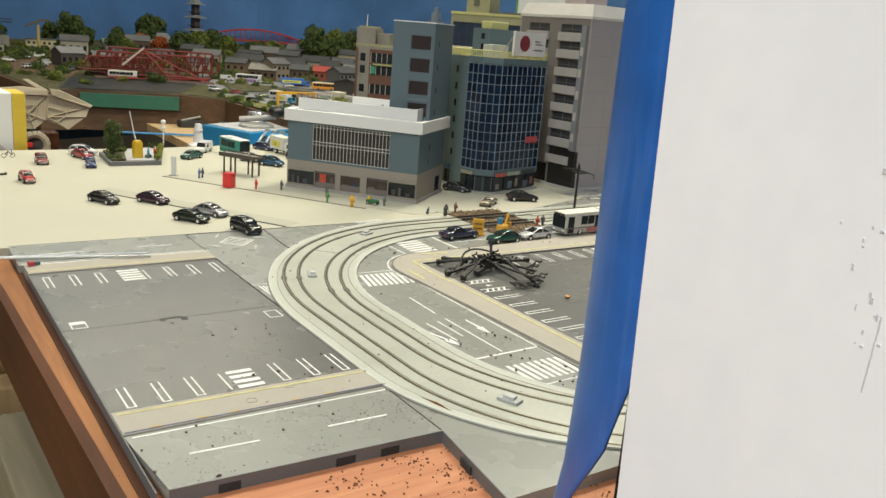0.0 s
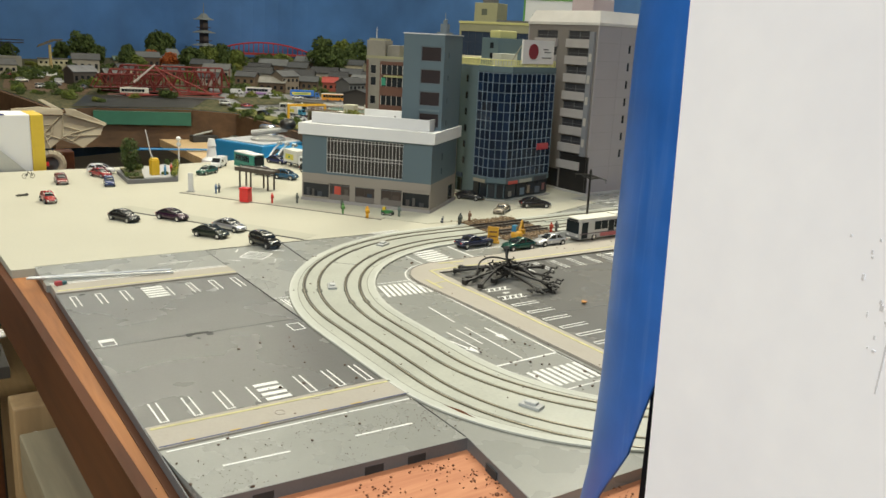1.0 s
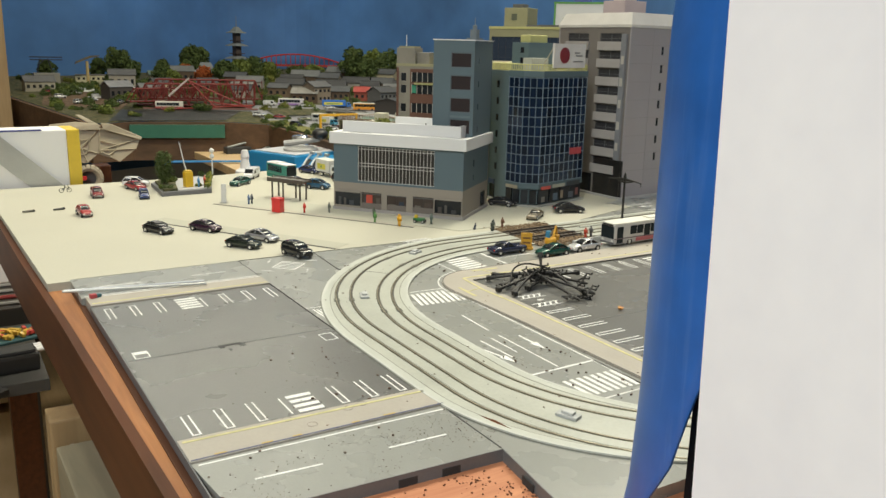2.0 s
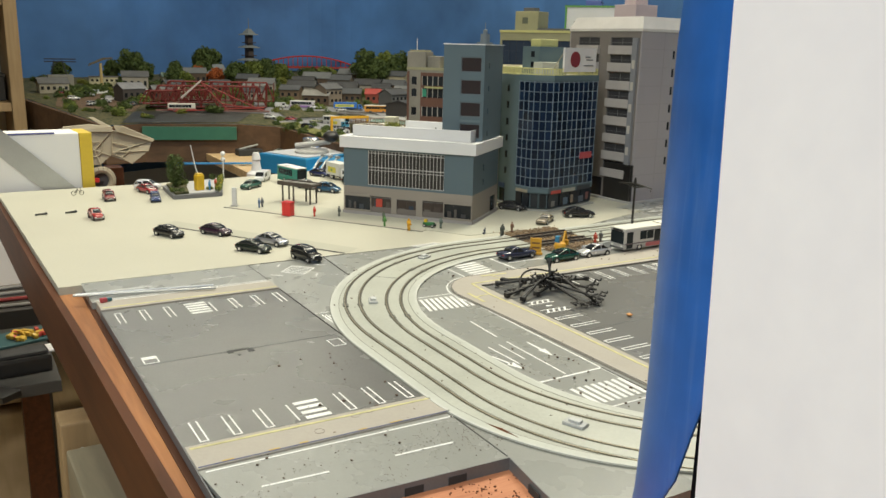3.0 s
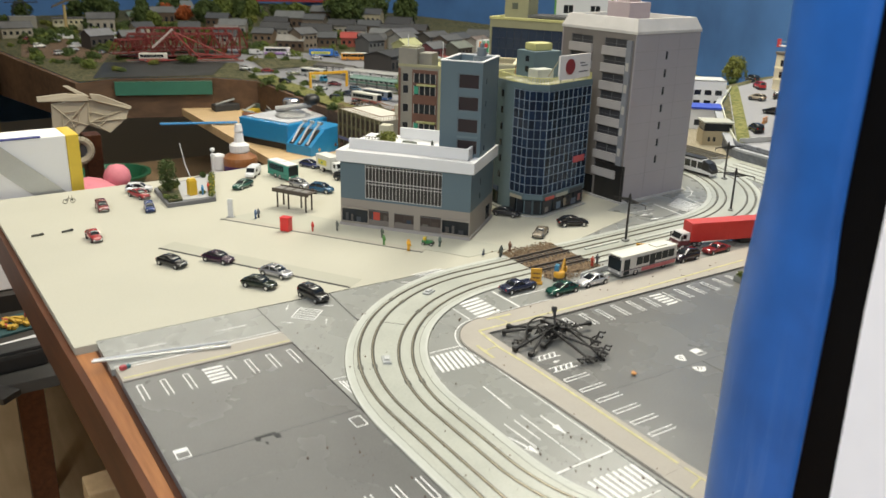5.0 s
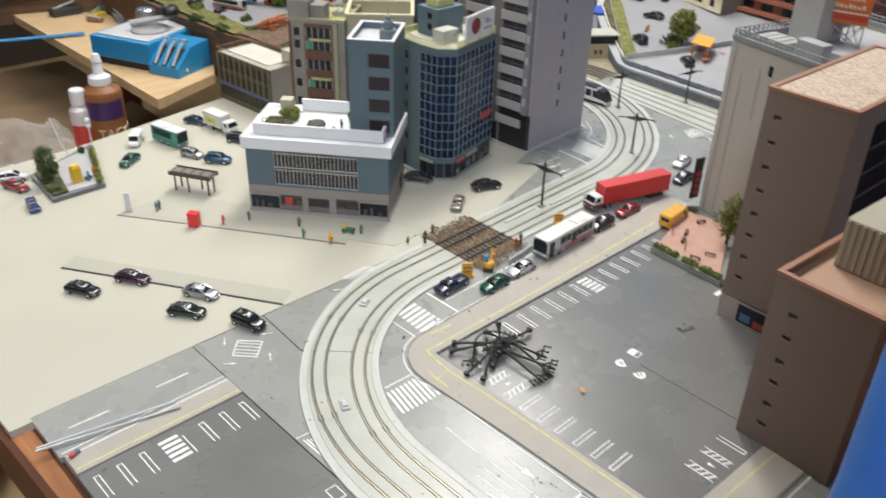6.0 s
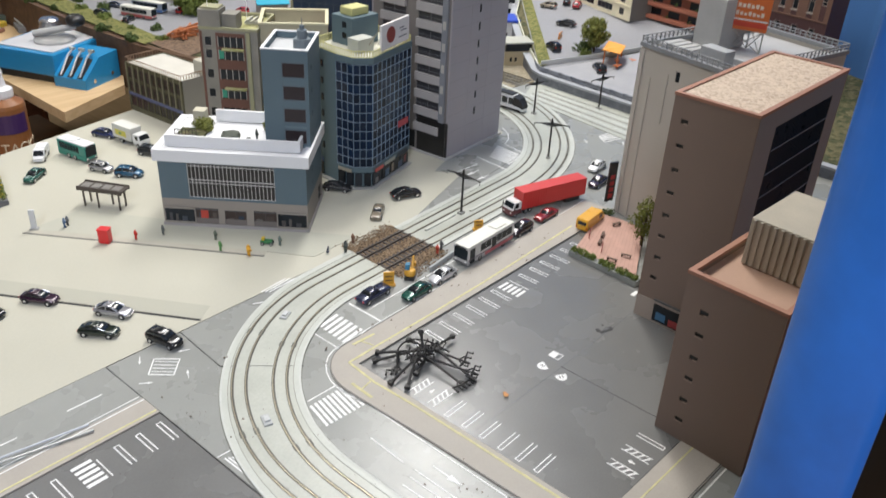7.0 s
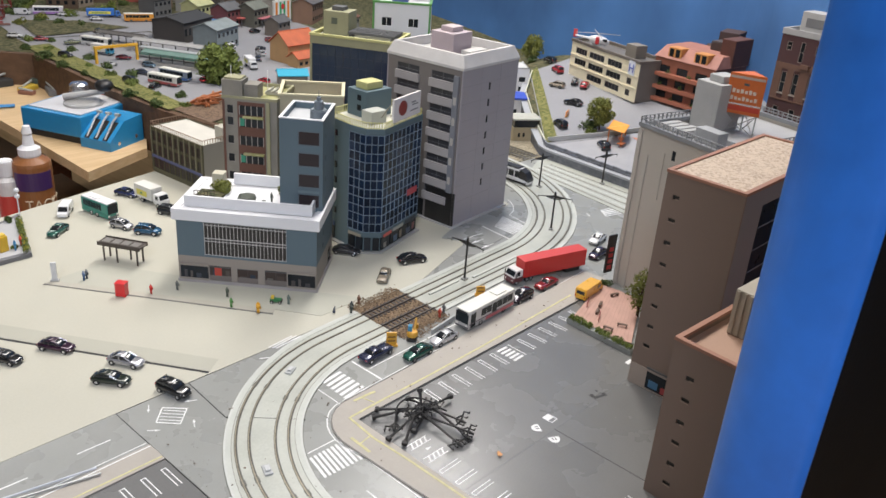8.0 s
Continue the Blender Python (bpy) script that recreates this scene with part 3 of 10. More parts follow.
# the block with the second car park
PAV3 = [(108.4, -44), (107.6, 56), (106.2, 95), (105, 128), (105, 142), (106.4, 150), (109.5, 158), (114.5, 165.5), (120.5, 171.5), (128, 176), (137, 178.6), (168, 179.4), (236, 181), (320, 186), (500, 187), (502, 153), (440, 152.4), (132.5, 153.4), (130.5, -44)]
pav3 = structure("pavement_block", hard(prism, PAV3, -0.6, 0.7), WALK, "pinkish grey pavement round the car park", "pavement")
TACTILE = [(440, 164), (292, 159.5), (216, 159), (160, 159.6), (128.6, 159.4), (125.4, 129), (127, 91), (127, 39), (126, -40)]
for a, b in zip(TACTILE, TACTILE[1:]):
    stripe(pav3, a, b, 2.0, 0.7, YELLOWP)
for a, b, w in (((146, 174), (168, 172.4), 2.4), ((113, 140), (112, 118), 2.4), ((154, 172.4), (157, 161.8), 1.2), ((113.6, 130), (125, 132), 1.2)):
    stripe(pav3, a, b, w, 0.7, YELLOWP)
for a, b in zip(PAV3[:12], PAV3[1:13]):
    stripe(pav3, (a[0] + 0.5, a[1] - 0.3), (b[0] + 0.5, b[1] - 0.3), 0.7, 0.7, matt(0.11, 0.105, 0.10), "kerb_groove")
stripe(pav3, (133, 152.6), (440, 151.6), 1.8, 0.62, SEAM, "kerb_groove")
pav4 = structure("pavement_south", hard(prism, [(108.8, -44.1), (130.6, -44.1), (130.8, -62.2), (240, -66.6), (240, -97.5), (126, -92.5), (117, -88), (111, -80), (108.8, -70)], -0.6, 0.7), WALK, "pinkish grey pavement along the car park edge", "pavement")
for a, b, w in (((126, -44.5), (126.6, -64), 1.3), ((126.6, -64), (133, -71), 1.3), ((133, -71), (239, -75.6), 1.3), ((134, -90), (141, -74), 1.4), ((114, -60), (126, -56), 1.4)):
    stripe(pav4, a, b, w, 0.7, YELLOWP)
stripe(pav4, (126, -91.6), (239.5, -96.6), 0.8, 0.7, matt(0.11, 0.105, 0.10), "kerb_groove")
lot_b = structure("parking_lot_east", hard(prism, [(131, -62), (133, 151.6), (452, 150.6), (452, 128), (396, 128), (378, 57), (372, -70)], -0.6, 0.1), LOT, "dark grey plastic car park plates with white stalls", "car park")
for y in (67.5, 51.5, 36, 20, 5, -10):
    stall(lot_b, 134.5, y, 21, 0, 0.1)
for x in (184, 201, 218.5, 236, 253, 270.5, 287):
    stall(lot_b, x, 146.5, -1, -21.5, 0.1)
for x in (326, 342.5, 359.5, 376, 393, 410):
    stall(lot_b, x, 145.5, 0, -20.5, 0.1)
stripe(lot_b, (311.5, 146), (311, 124), 0.8, 0.1)
for k in range(5):
    stripe(lot_b, (294.5, 144.6 - k * 4.9), (307.5, 144 - k * 4.7), 2.6, 0.1, name="crossing_stripe")


def bay(parent, x, y, rz, z):
    """A hatched bay for disabled drivers: ladder, wheelchair mark, ladder."""
    bm = B()
    for oy in (-9.3, 9.3):
        box(bm, 0, 21, oy - 3.2, oy - 2.5, z, z + 0.15)
        box(bm, 0, 21, oy + 2.5, oy + 3.2, z, z + 0.15)
        for k in range(4):
            x0 = 2 + k * 4.6
            prism(bm, [(x0, oy - 2.5), (x0 + 1.6, oy - 2.5), (x0 + 4.4, oy + 2.5), (x0 + 2.8, oy + 2.5)], z, z + 0.15)
    lathe(bm, [(1.5, z), (1.5, z + 0.15)], 10, 11, 0)
    box(bm, 12.3, 14.6, -0.6, 0.6, z, z + 0.14)
    o = part("bay_marking", bm, WHITEP, parent)
    o.matrix_basis = pose(x * MM, y * MM, 0, 0, 0, rz)


bay(lot_b, 136, 92.5, -1, 0.1)
bay(lot_b, 186.5, -39.5, -91, 0.1)
stall(lot_b, 213, -61.5, 0.5, 21, 0.1)
outline(lot_b, 244.6, 252, 47.5, 56.5, 0.1)
stripe(lot_b, (245, 53.6), (251.6, 53.6), 5.2, 0.1)
for px, py, ang in ((231, 51, 60), (229.5, 34.5, 150)):
    bm = B()
    outer = [(4.6 * math.cos(math.radians(a)), 5.6 * math.sin(math.radians(a))) for a in range(0, 181, 20)]
    prism(bm, outer + [(-4.6, -1.6), (4.6, -1.6)], 0.1, 0.24)
    mk = part("round_marking", bm, WHITEP, lot_b)
    mk.matrix_basis = pose(px * MM, py * MM, 0, 0, 0, ang)
    for q in (-1.5, 0.9):
        sl = part("slot", hard(box, q, q + 0.8, -0.6, 2.6, 0.2, 0.3), SEAM, lot_b)
        sl.matrix_basis = mk.matrix_basis.copy()
stripe(lot_b, (238.5, -66), (239.5, 41), 0.5, 0.08, SEAM, "seam")
stripe(lot_b, (132, 43), (240, 40.5), 0.4, 0.05, PLATE_SIDE, "seam")
stripe(lot_b, (240, 40.5), (372, 40), 0.4, 0.05, PLATE_SIDE, "seam")
socket(lot_b, 304, 42, 160, 0.1)
stripe(lot_b, (369, 53.5), (378, 53.5), 4.0, 0.1)

# markings on the road plates
rb = thing("road_markings", 0, 0, 0, 0, "white road markings on the grey plates", "road marking", "", "structure")
RZ = -0.5
for k in range(9):
    stripe(rb, (71 + k * 4.0, 119.5 - k * 0.3), (76.5 + k * 3.9, 143.5 - k * 0.1), 2.1, RZ, name="crossing_stripe")
stripe(rb, (78, 148.5), (104, 147.5), 1.0, RZ)
for k in range(8):
    stripe(rb, (72 + k * 4.4, -46.5), (71 + k * 4.6, -25.5), 2.3, RZ, name="crossing_stripe")
stripe(rb, (60, -11), (105, -10), 1.5, RZ)
stripe(rb, (138, -96.5), (244, -101), 1.2, RZ)
stripe(rb, (190, -122), (240, -124), 1.0, RZ)
stripe(rb, (66, -52), (100, -51.5), 0.9, RZ)
stripe(rb, (83, 90), (81.5, 58), 1.0, RZ)
stripe(rb, (67, 45), (68, 15), 0.9, RZ)
stripe(rb, (82, 48), (81.5, -8), 0.9, RZ)
stripe(rb, (75, 46), (75, 20), 0.8, RZ)
stripe(rb, (105.8, 116), (104.5, -43), 0.9, RZ)
for ax, ay, r in ((92.5, 30, 0), (63, 20, 12)):
    bm = B()
    prism(bm, [(-0.5, -12), (0.5, -12), (0.8, 4), (-0.8, 4)], RZ, RZ + 0.16)
    prism(bm, [(-2.6, 2), (2.6, 2), (0, 13)], RZ, RZ + 0.17)
    o = part("arrow_marking", bm, WHITEP, rb)
    o.matrix_basis = pose(ax * MM, ay * MM, 0, 0, 0, 180 + r)
for k in range(7):
    y = 177 + k * 5.7
    stripe(rb, (143.5 + k * 0.3, y), (167, y + 3), 3.0, RZ, name="crossing_stripe")
stripe(rb, (136, 207), (136, 179), 0.9, RZ)
stripe(rb, (185, 220), (185.5, 181.5), 1.7, RZ)
stripe(rb, (190, 201.5), (420, 207), 0.8, RZ)
stripe(rb, (135, 181.2), (500, 189), 0.7, RZ)
KERBLINE = [(104.6, 120), (103.2, 134), (103.4, 146), (105.4, 155), (109.5, 163.5), (115.5, 171), (123, 177), (131, 180.2), (140, 181.4)]
for a, b in zip(KERBLINE, KERBLINE[1:]):
    stripe(rb, a, b, 0.9, RZ)
for k in range(5):
    stripe(rb, (4 + k * 2.1, 144 - k * 1.2), (4.6 + k * 2.2, 121 - k * 0.4), 1.1, RZ, name="crossing_stripe")
stripe(rb, (1, 148), (15, 147), 0.8, RZ)
for k in range(3):
    stripe(rb, (144 + k * 2, 284.5 - k * 2.6), (172 + k * 3, 287 - k * 2.6), 1.3, 0.05, name="crossing_stripe")
stripe(rb, (128, 276), (141, 268), 0.9, RZ)
hb = B()
for k in range(4):
    o = 2 + k * 4.6
    prism(hb, [(18.6 + o * 0.62, 254.6 + o * 0.62), (20.0 + o * 0.62, 254.0 + o * 0.62), (31.5 + o * 0.62, 241.5 + o * 0.62), (30.2 + o * 0.62, 241.9 + o * 0.62)], RZ, RZ + 0.16)
part("hatched_box", hb, WHITEP, rb)
for a, b in (((17, 254), (30, 267.5)), ((30, 267.5), (43.5, 254)), ((43.5, 254), (29.5, 240.5)), ((29.5, 240.5), (17, 254))):
    stripe(rb, a, b, 0.9, RZ)
for x, y, r in ((21.5, 273, 148), (37.5, 234.5, -28), (10.5, 246.5, -128), (51, 261, 62)):
    bm = B()
    prism(bm, [(-0.3, -5), (0.3, -5), (0.35, 2), (-0.35, 2)], RZ, RZ + 0.16)
    prism(bm, [(-1.1, 1), (1.1, 1), (0, 5)], RZ, RZ + 0.17)
    o = part("arrow_marking", bm, WHITEP, rb)
    o.matrix_basis = pose(x * MM, y * MM, 0, 0, 0, r)
for k in range(8):
    stripe(rb, (518 + k * 4.2, 301 + k * 0.8), (519 + k * 4.4, 332 + k * 1.9), 2.0, 0.2, name="crossing_stripe")
stripe(rb, (502, 291), (506, 341), 1.8, 0.2)
stripe(rb, (450, 330), (490, 328), 1.0, 0.2)
stripe(rb, (556, 312), (562, 343), 1.0, 0.2)
FARKERB = [(562, 343), (578, 349), (592, 361), (603, 378)]
for a, b in zip(FARKERB, FARKERB[1:]):
    stripe(rb, a, b, 1.0, 0.2)
for y in (300, 316):
    bm = B()
    prism(bm, [(-9, -0.5), (2, -0.7), (2, 0.7), (-9, 0.5)], 0.2, 0.36)
    prism(bm, [(1, -2.4), (12, 0), (1, 2.4)], 0.2, 0.37)
    o = part("arrow_marking", bm, WHITEP, rb)
    o.matrix_basis = pose(0.468, y * MM, 0, 0, 0, 178)
stripe(rb, (3, -25), (8, -44), 3.2, RZ)
stripe(rb, (9, -27), (14, -40), 1.0, RZ)
for a, b in (((674, 277), (702, 273)), ((702, 273), (690, 254)), ((690, 254), (663, 262)), ((663, 262), (674, 277))):
    stripe(rb, a, b, 1.3, RZ)
for k in range(3):
    stripe(rb, (667 + k * 2.6, 266 + k * 3.6), (693 + k * 2.8, 258.5 + k * 4.6), 2.0, RZ, name="crossing_stripe")
for a, b in (((650, 284), (645, 276)), ((680, 246), (672, 240)), ((706, 286), (694, 284))):
    stripe(rb, a, b, 1.6, RZ)

# grey plate under the far crossing, second paved track field
structure("road_inner", hard(prism, [(440, 349), (470, 300), (548, 309), (590, 340), (612, 388), (588, 366), (470, 360)], -0.3, 0.2), ROAD, "grey plastic road plate", "road")
ff = structure("tram_field", hard(prism, [(668, 120), (718, 430), (790, 462), (778, 296), (770, 120)], -0.6, 0.45), TRAM, "pale concrete tram field with sunk tracks", "tram road")
for k in range(4):
    xa, xb = 680 + k * 22, 727 + k * 14
    stripe(ff, (xa, 130), (xb, 430), 2.2, 0.45, GROOVE, "flangeway")
    stripe(ff, (xa, 130), (xb, 430), 0.8, 0.5, RAIL, "rail")
for k in range(3):
    stripe(ff, (690 + k * 22, 130), (734 + k * 14, 430), 0.9, 0.45, WHITEP, "edge_line")

# low kerb line and dark gap on the beige board
structure("kerb_strip", hard(prism, [(52, 519), (60, 522), (190, 336), (182, 331)], -0.1, 0.35), matt(0.40, 0.38, 0.31), "low beige kerb strip", "kerb")
structure("board_walk", hard(prism, [(60, 522), (112, 528), (168, 440), (270, 300), (215, 298), (190, 336)], -0.1, 0.3), matt(0.40, 0.395, 0.325, 0.6, 0.06, 9), "slightly raised beige walkway", "pavement")
gapb = B()
prism(gapb, [(-30, 459), (-28, 460.5), (84.5, 286), (82.5, 284.5)], -0.1, 0.15)
structure("board_strip", hard(prism, [(-27.6, 460.8), (84.8, 286.4), (101, 297), (-11.5, 471.5)], -0.12, 0.04), matt(0.385, 0.375, 0.305, 0.6, 0.06, 9), "slightly darker beige strip beside the gap", "board")
structure("board_gap", gapb, SEAM, "dark gap between two boards", "seam")
structure("kerb_line", hard(prism, [(50, 519.5), (51.5, 520.3), (184, 331), (182.5, 330)], -0.1, 0.4), matt(0.16, 0.155, 0.14), "dark joint of the kerb", "seam")

# ---- buildings ----
T = 1.8


def wall_bm(bm, L, H, openings, thick=T):
    """A wall along x with real openings through it, in one skin."""
    xs = sorted({0, L, *(v for o in openings for v in o[:2])})
    zs = sorted({0, H, *(v for o in openings for v in o[2:4])})

    def solid(i, k):
        if not (0 <= i < len(xs) - 1 and 0 <= k < len(zs) - 1):
            return False
        mx, mz = (xs[i] + xs[i + 1]) / 2, (zs[k] + zs[k + 1]) / 2
        return not any(o[0] < mx < o[1] and o[2] < mz < o[3] for o in openings)

    vs = {}

    def v(i, k, side):
        if (i, k, side) not in vs:
            vs[(i, k, side)] = bm.verts.new(V(xs[i], thick * side, zs[k]))
        return vs[(i, k, side)]

    for i in range(len(xs) - 1):
        for k in range(len(zs) - 1):
            if not solid(i, k):
                continue
            bm.faces.new((v(i, k, 0), v(i + 1, k, 0), v(i + 1, k + 1, 0), v(i, k + 1, 0)))
            bm.faces.new((v(i, k, 1), v(i, k + 1, 1), v(i + 1, k + 1, 1), v(i + 1, k, 1)))
            if not solid(i - 1, k):
                bm.faces.new((v(i, k, 0), v(i, k + 1, 0), v(i, k + 1, 1), v(i, k, 1)))
            if not solid(i + 1, k):
                bm.faces.new((v(i + 1, k, 0), v(i + 1, k, 1), v(i + 1, k + 1, 1), v(i + 1, k + 1, 0)))
            if not solid(i, k - 1):
                bm.faces.new((v(i, k, 0), v(i, k, 1), v(i + 1, k, 1), v(i + 1, k, 0)))
            if not solid(i, k + 1):
                bm.faces.new((v(i, k + 1, 0), v(i + 1, k + 1, 0), v(i + 1, k + 1, 1), v(i, k + 1, 1)))
    return bm


class House:
    """A box of four walls with openings, panes, a roof deck and trim, under one empty."""

    def __init__(self, name, x, y, z, rz, W, D, H, label, category="building", group=""):
        self.ob = thing(name, x, y, z, rz, label, category, group)
        self.W, self.D, self.H = W, D, H
        self.panes = {}

    def face(self, f):
        W, D = self.W, self.D
        return {"front": (pose(0, 0, 0), W), "right": (pose(W * MM, T * MM, 0, 0, 0, 90), D - 2 * T),
                "back": (pose(W * MM, D * MM, 0, 0, 0, 180), W), "left": (pose(0, (D - T) * MM, 0, 0, 0, -90), D - 2 * T)}[f]

    def wall(self, f, material, openings=(), H=None, z=0.0, glass=WINDOW, bars=None, bar_mat=None, deep=1.0):
        m, L = self.face(f)
        w = part("wall", hard(wall_bm, L, H or self.H, openings), material, self.ob)
        w.matrix_basis = m @ pose(0, 0, z * MM)
        for a0, a1, z0, z1, *rest in openings:
            gl = rest[0] if rest else glass
            key = (round(a1 - a0, 2), round(z1 - z0, 2), gl.name)
            if key not in self.panes:
                self.panes[key] = mesh_of("window", hard(box, 0, a1 - a0, deep, deep + 0.5, 0, z1 - z0), gl)
            o = new("window", self.panes[key])
            o.parent = self.ob
            o.matrix_basis = m @ pose(a0 * MM, 0, (z0 + z) * MM)
            if bars:
                nb, nh, bw = bars
                fk = key + ("bars", nb, nh)
                if fk not in self.panes:
                    bm = B()
                    ww, hh = a1 - a0, z1 - z0
                    box(bm, 0, ww, deep - 0.5, deep - 0.05, 0, bw)
                    box(bm, 0, ww, deep - 0.5, deep - 0.05, hh - bw, hh)
                    for k in range(nb + 1):
                        xx = (ww - bw) * k / nb
                        box(bm, xx, xx + bw, deep - 0.45, deep - 0.02, bw, hh - bw)
                    for k in range(1, nh):
                        zz = (hh - bw) * k / nh
                        box(bm, bw, ww - bw, deep - 0.4, deep - 0.03, zz, zz + bw)
                    self.panes[fk] = mesh_of("frame", bm, bar_mat or WHITEP)
                fo = new("frame", self.panes[fk])
                fo.parent = o
        return w

    def roof(self, z, material, inset=0.0, thick=1.5):
        return part("roof", hard(box, inset, self.W - inset, inset, self.D - inset, z - thick, z), material, self.ob)

    def ring(self, name, z0, z1, out, inner, material, bev=0.0):
        """A parapet or cornice: a ring from out beyond the walls to inner within them."""
        W, D = self.W, self.D
        bm = B()
        loop = lambda q, z: [bm.verts.new(V(x, y, z)) for x, y in ((-q, -q), (W + q, -q), (W + q, D + q), (-q, D + q))]
        ob_, ot, it, ib = loop(out, z0), loop(out, z1), loop(-inner, z1), loop(-inner, z0)
        for lo, hi in ((ob_, ot), (ot, it), (it, ib), (ib, ob_)):
            for k in range(4):
                bm.faces.new((lo[k], lo[(k + 1) % 4], hi[(k + 1) % 4], hi[k]))
        return part(name, bm, material, self.ob)

    def box(self, name, x0, x1, y0, y1, z0, z1, material, bev=0.0, label=""):
        return part(name, hard(box, x0, x1, y0, y1, z0, z1, bev), material, self.ob, label)

    def on(self, f, name, a0, a1, z0, z1, out, material, label=""):
        """A panel standing out from a face."""
        m, _ = self.face(f)
        o = part(name, hard(box, a0, a1, -out, -0.02, z0, z1), material, self.ob, label)
        o.matrix_basis = m
        return o


BLUEGREY = matt(0.095, 0.138, 0.162, 0.6, 0.06, 20)
WHITEW = matt(0.70, 0.70, 0.70, 0.6, 0.04, 20)
CREAMW = matt(0.27, 0.24, 0.205, 0.65, 0.06, 20)
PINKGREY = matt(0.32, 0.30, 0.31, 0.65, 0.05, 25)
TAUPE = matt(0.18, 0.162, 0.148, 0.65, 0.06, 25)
DGREY = matt(0.10, 0.10, 0.10, 0.6)
OLIVE = matt(0.30, 0.29, 0.17, 0.65, 0.12, 40)
MOSS = speckle("roof_moss", (0.30, 0.30, 0.10), (0.42, 0.40, 0.22), 500, 0.5)
YELLOWY = matt(0.50, 0.48, 0.20, 0.65)

# department store with its blue-grey stair tower
s = House("store_building", 154, 445, 0, -50.8, 139, 86, 68, "white and blue-grey model store with a large barred window", "building")
s.box("plinth", -1, 140, -1, 87, 0, 3.4, matt(0.33, 0.31, 0.30))
low = [(3, 29.5, 5.4, 19), (31, 53, 3.4, 20), (59, 80, 3.4, 19), (87, 109, 3.4, 20), (111, 137, 5.4, 19)]
s.wall("front", CREAMW, low, 29, 0, matt(0.045, 0.03, 0.026, 0.3), (2, 1, 0.4), matt(0.07, 0.06, 0.055))
for a0, a1 in ((1.6, 30.4), (110, 138.4)):
    s.on("front", "bay_head", a0, a1, 18.9, 20.6, 1.6, CREAMW)
    s.on("front", "bay_sill", a0, a1, 3.6, 5.5, 1.6, CREAMW)
    s.on("front", "bay_glass", a0 + 0.5, a1 - 0.5, 5.6, 18.8, 1.2, WINDOW)
s.wall("right", CREAMW, [(58, 76, 3.4, 19)], 29)
s.wall("left", CREAMW, [], 29)
s.wall("back", CREAMW, [], 68)
s.wall("front", BLUEGREY, [(27, 109, 2.2, 37.2)], 39.2, 29, matt(0.022, 0.019, 0.018, 0.35), (22, 1, 0.42), matt(0.60, 0.59, 0.56))
s.wall("right", BLUEGREY, [(30, 33, 20, 27), (30, 33, 6, 12)], 39.2, 29)
s.wall("left", BLUEGREY, [], 39.2, 29)
for z, h in ((46.2, 0.45), (49.2, 0.6), (63.4, 0.5)):
    s.box("window_rail", 27.4, 108.6, 0.1, 0.75, z, z + h, matt(0.60, 0.59, 0.56))
s.ring("cornice", 68.2, 79.5, 3.2, 4, WHITEW)
s.box("roof", 0, 139, 0, 86, 74, 78.5, WHITEW)
bm = B()
box(bm, 7, 133, 6.5, 9, 79.5, 90.5)
box(bm, 130.5, 133, 9, 80, 79.5, 90.5)
box(bm, 36, 96, 76, 79, 79.5, 91)
part("parapet", bm, WHITEW, s.ob)
for k, (a0, w, z0, h, c) in enumerate(((34, 5, 4, 11, (0.10, 0.11, 0.14)), (47, 4, 6, 9, (0.20, 0.17, 0.14)), (61, 7, 4, 6, (0.26, 0.23, 0.20)), (72, 5, 4, 9, (0.06, 0.09, 0.14)), (89, 6, 4, 7, (0.30, 0.28, 0.24)), (99, 7, 9, 5, (0.16, 0.12, 0.10)))):
    s.box("shop_display", a0, a0 + w, 0.86, 0.99, z0, z0 + h, matt(*(0.45 * q for q in c)))
for a0, w, h, c in ((6, 3, 8, (0.12, 0.12, 0.13)), (12, 2.4, 7, (0.20, 0.18, 0.16)), (18, 5, 5, (0.10, 0.12, 0.15)), (114, 4, 6, (0.14, 0.12, 0.11)), (121, 2.6, 8, (0.22, 0.20, 0.18)), (128, 5, 4, (0.09, 0.09, 0.10))):
    s.box("shop_display", a0, a0 + w, -1.34, -1.21, 6, 6 + h, matt(*(0.4 * q for q in c)))
for a0, a1 in ((31, 53), (59, 80), (87, 109)):
    s.box("bay_panel", a0 + 0.2, a1 - 0.2, 0.3, 0.84, 3.5, 9.2, matt(0.16, 0.14, 0.125))
    # dark bar under each lintel stands in for its shadow
    s.box("lintel_shadow_gap", a0, a1, 0.1, 0.8, 18.2, 19, DGREY)
s.box("shop_display", 36, 43, 0.5, 0.98, 4.5, 17.5, paint(0.45, 0.05, 0.03), label="red shop display behind the glass")
s.box("roof_hut", 18, 30, 60, 72, 78.5, 95, matt(0.48, 0.45, 0.34), 0.6)
s.box("planter_bed", 10, 36, 12, 50, 78.5, 81.5, GRASS)
# stair tower standing out of the roof
ts = House("stair_tower", 154 + 98 * math.cos(math.radians(-50.8)) + 22 * math.sin(math.radians(50.8)), 445 + 98 * math.sin(math.radians(-50.8)) + 22 * math.cos(math.radians(50.8)), 78.6, -50.8, 42, 62, 93,
           "blue-grey stair tower standing on the store roof", "building")
wins = [(18, 39, z, z + 14) for z in (3.5, 24.5, 46, 67.5)]
ts.wall("front", BLUEGREY, wins, 93, 0, matt(0.032, 0.024, 0.026, 0.25), (1, 1, 0.7), matt(0.115, 0.135, 0.15))
ts.wall("right", BLUEGREY, [(12, 15, z, z + 5.5) for z in (5, 27, 49, 71)], 93)
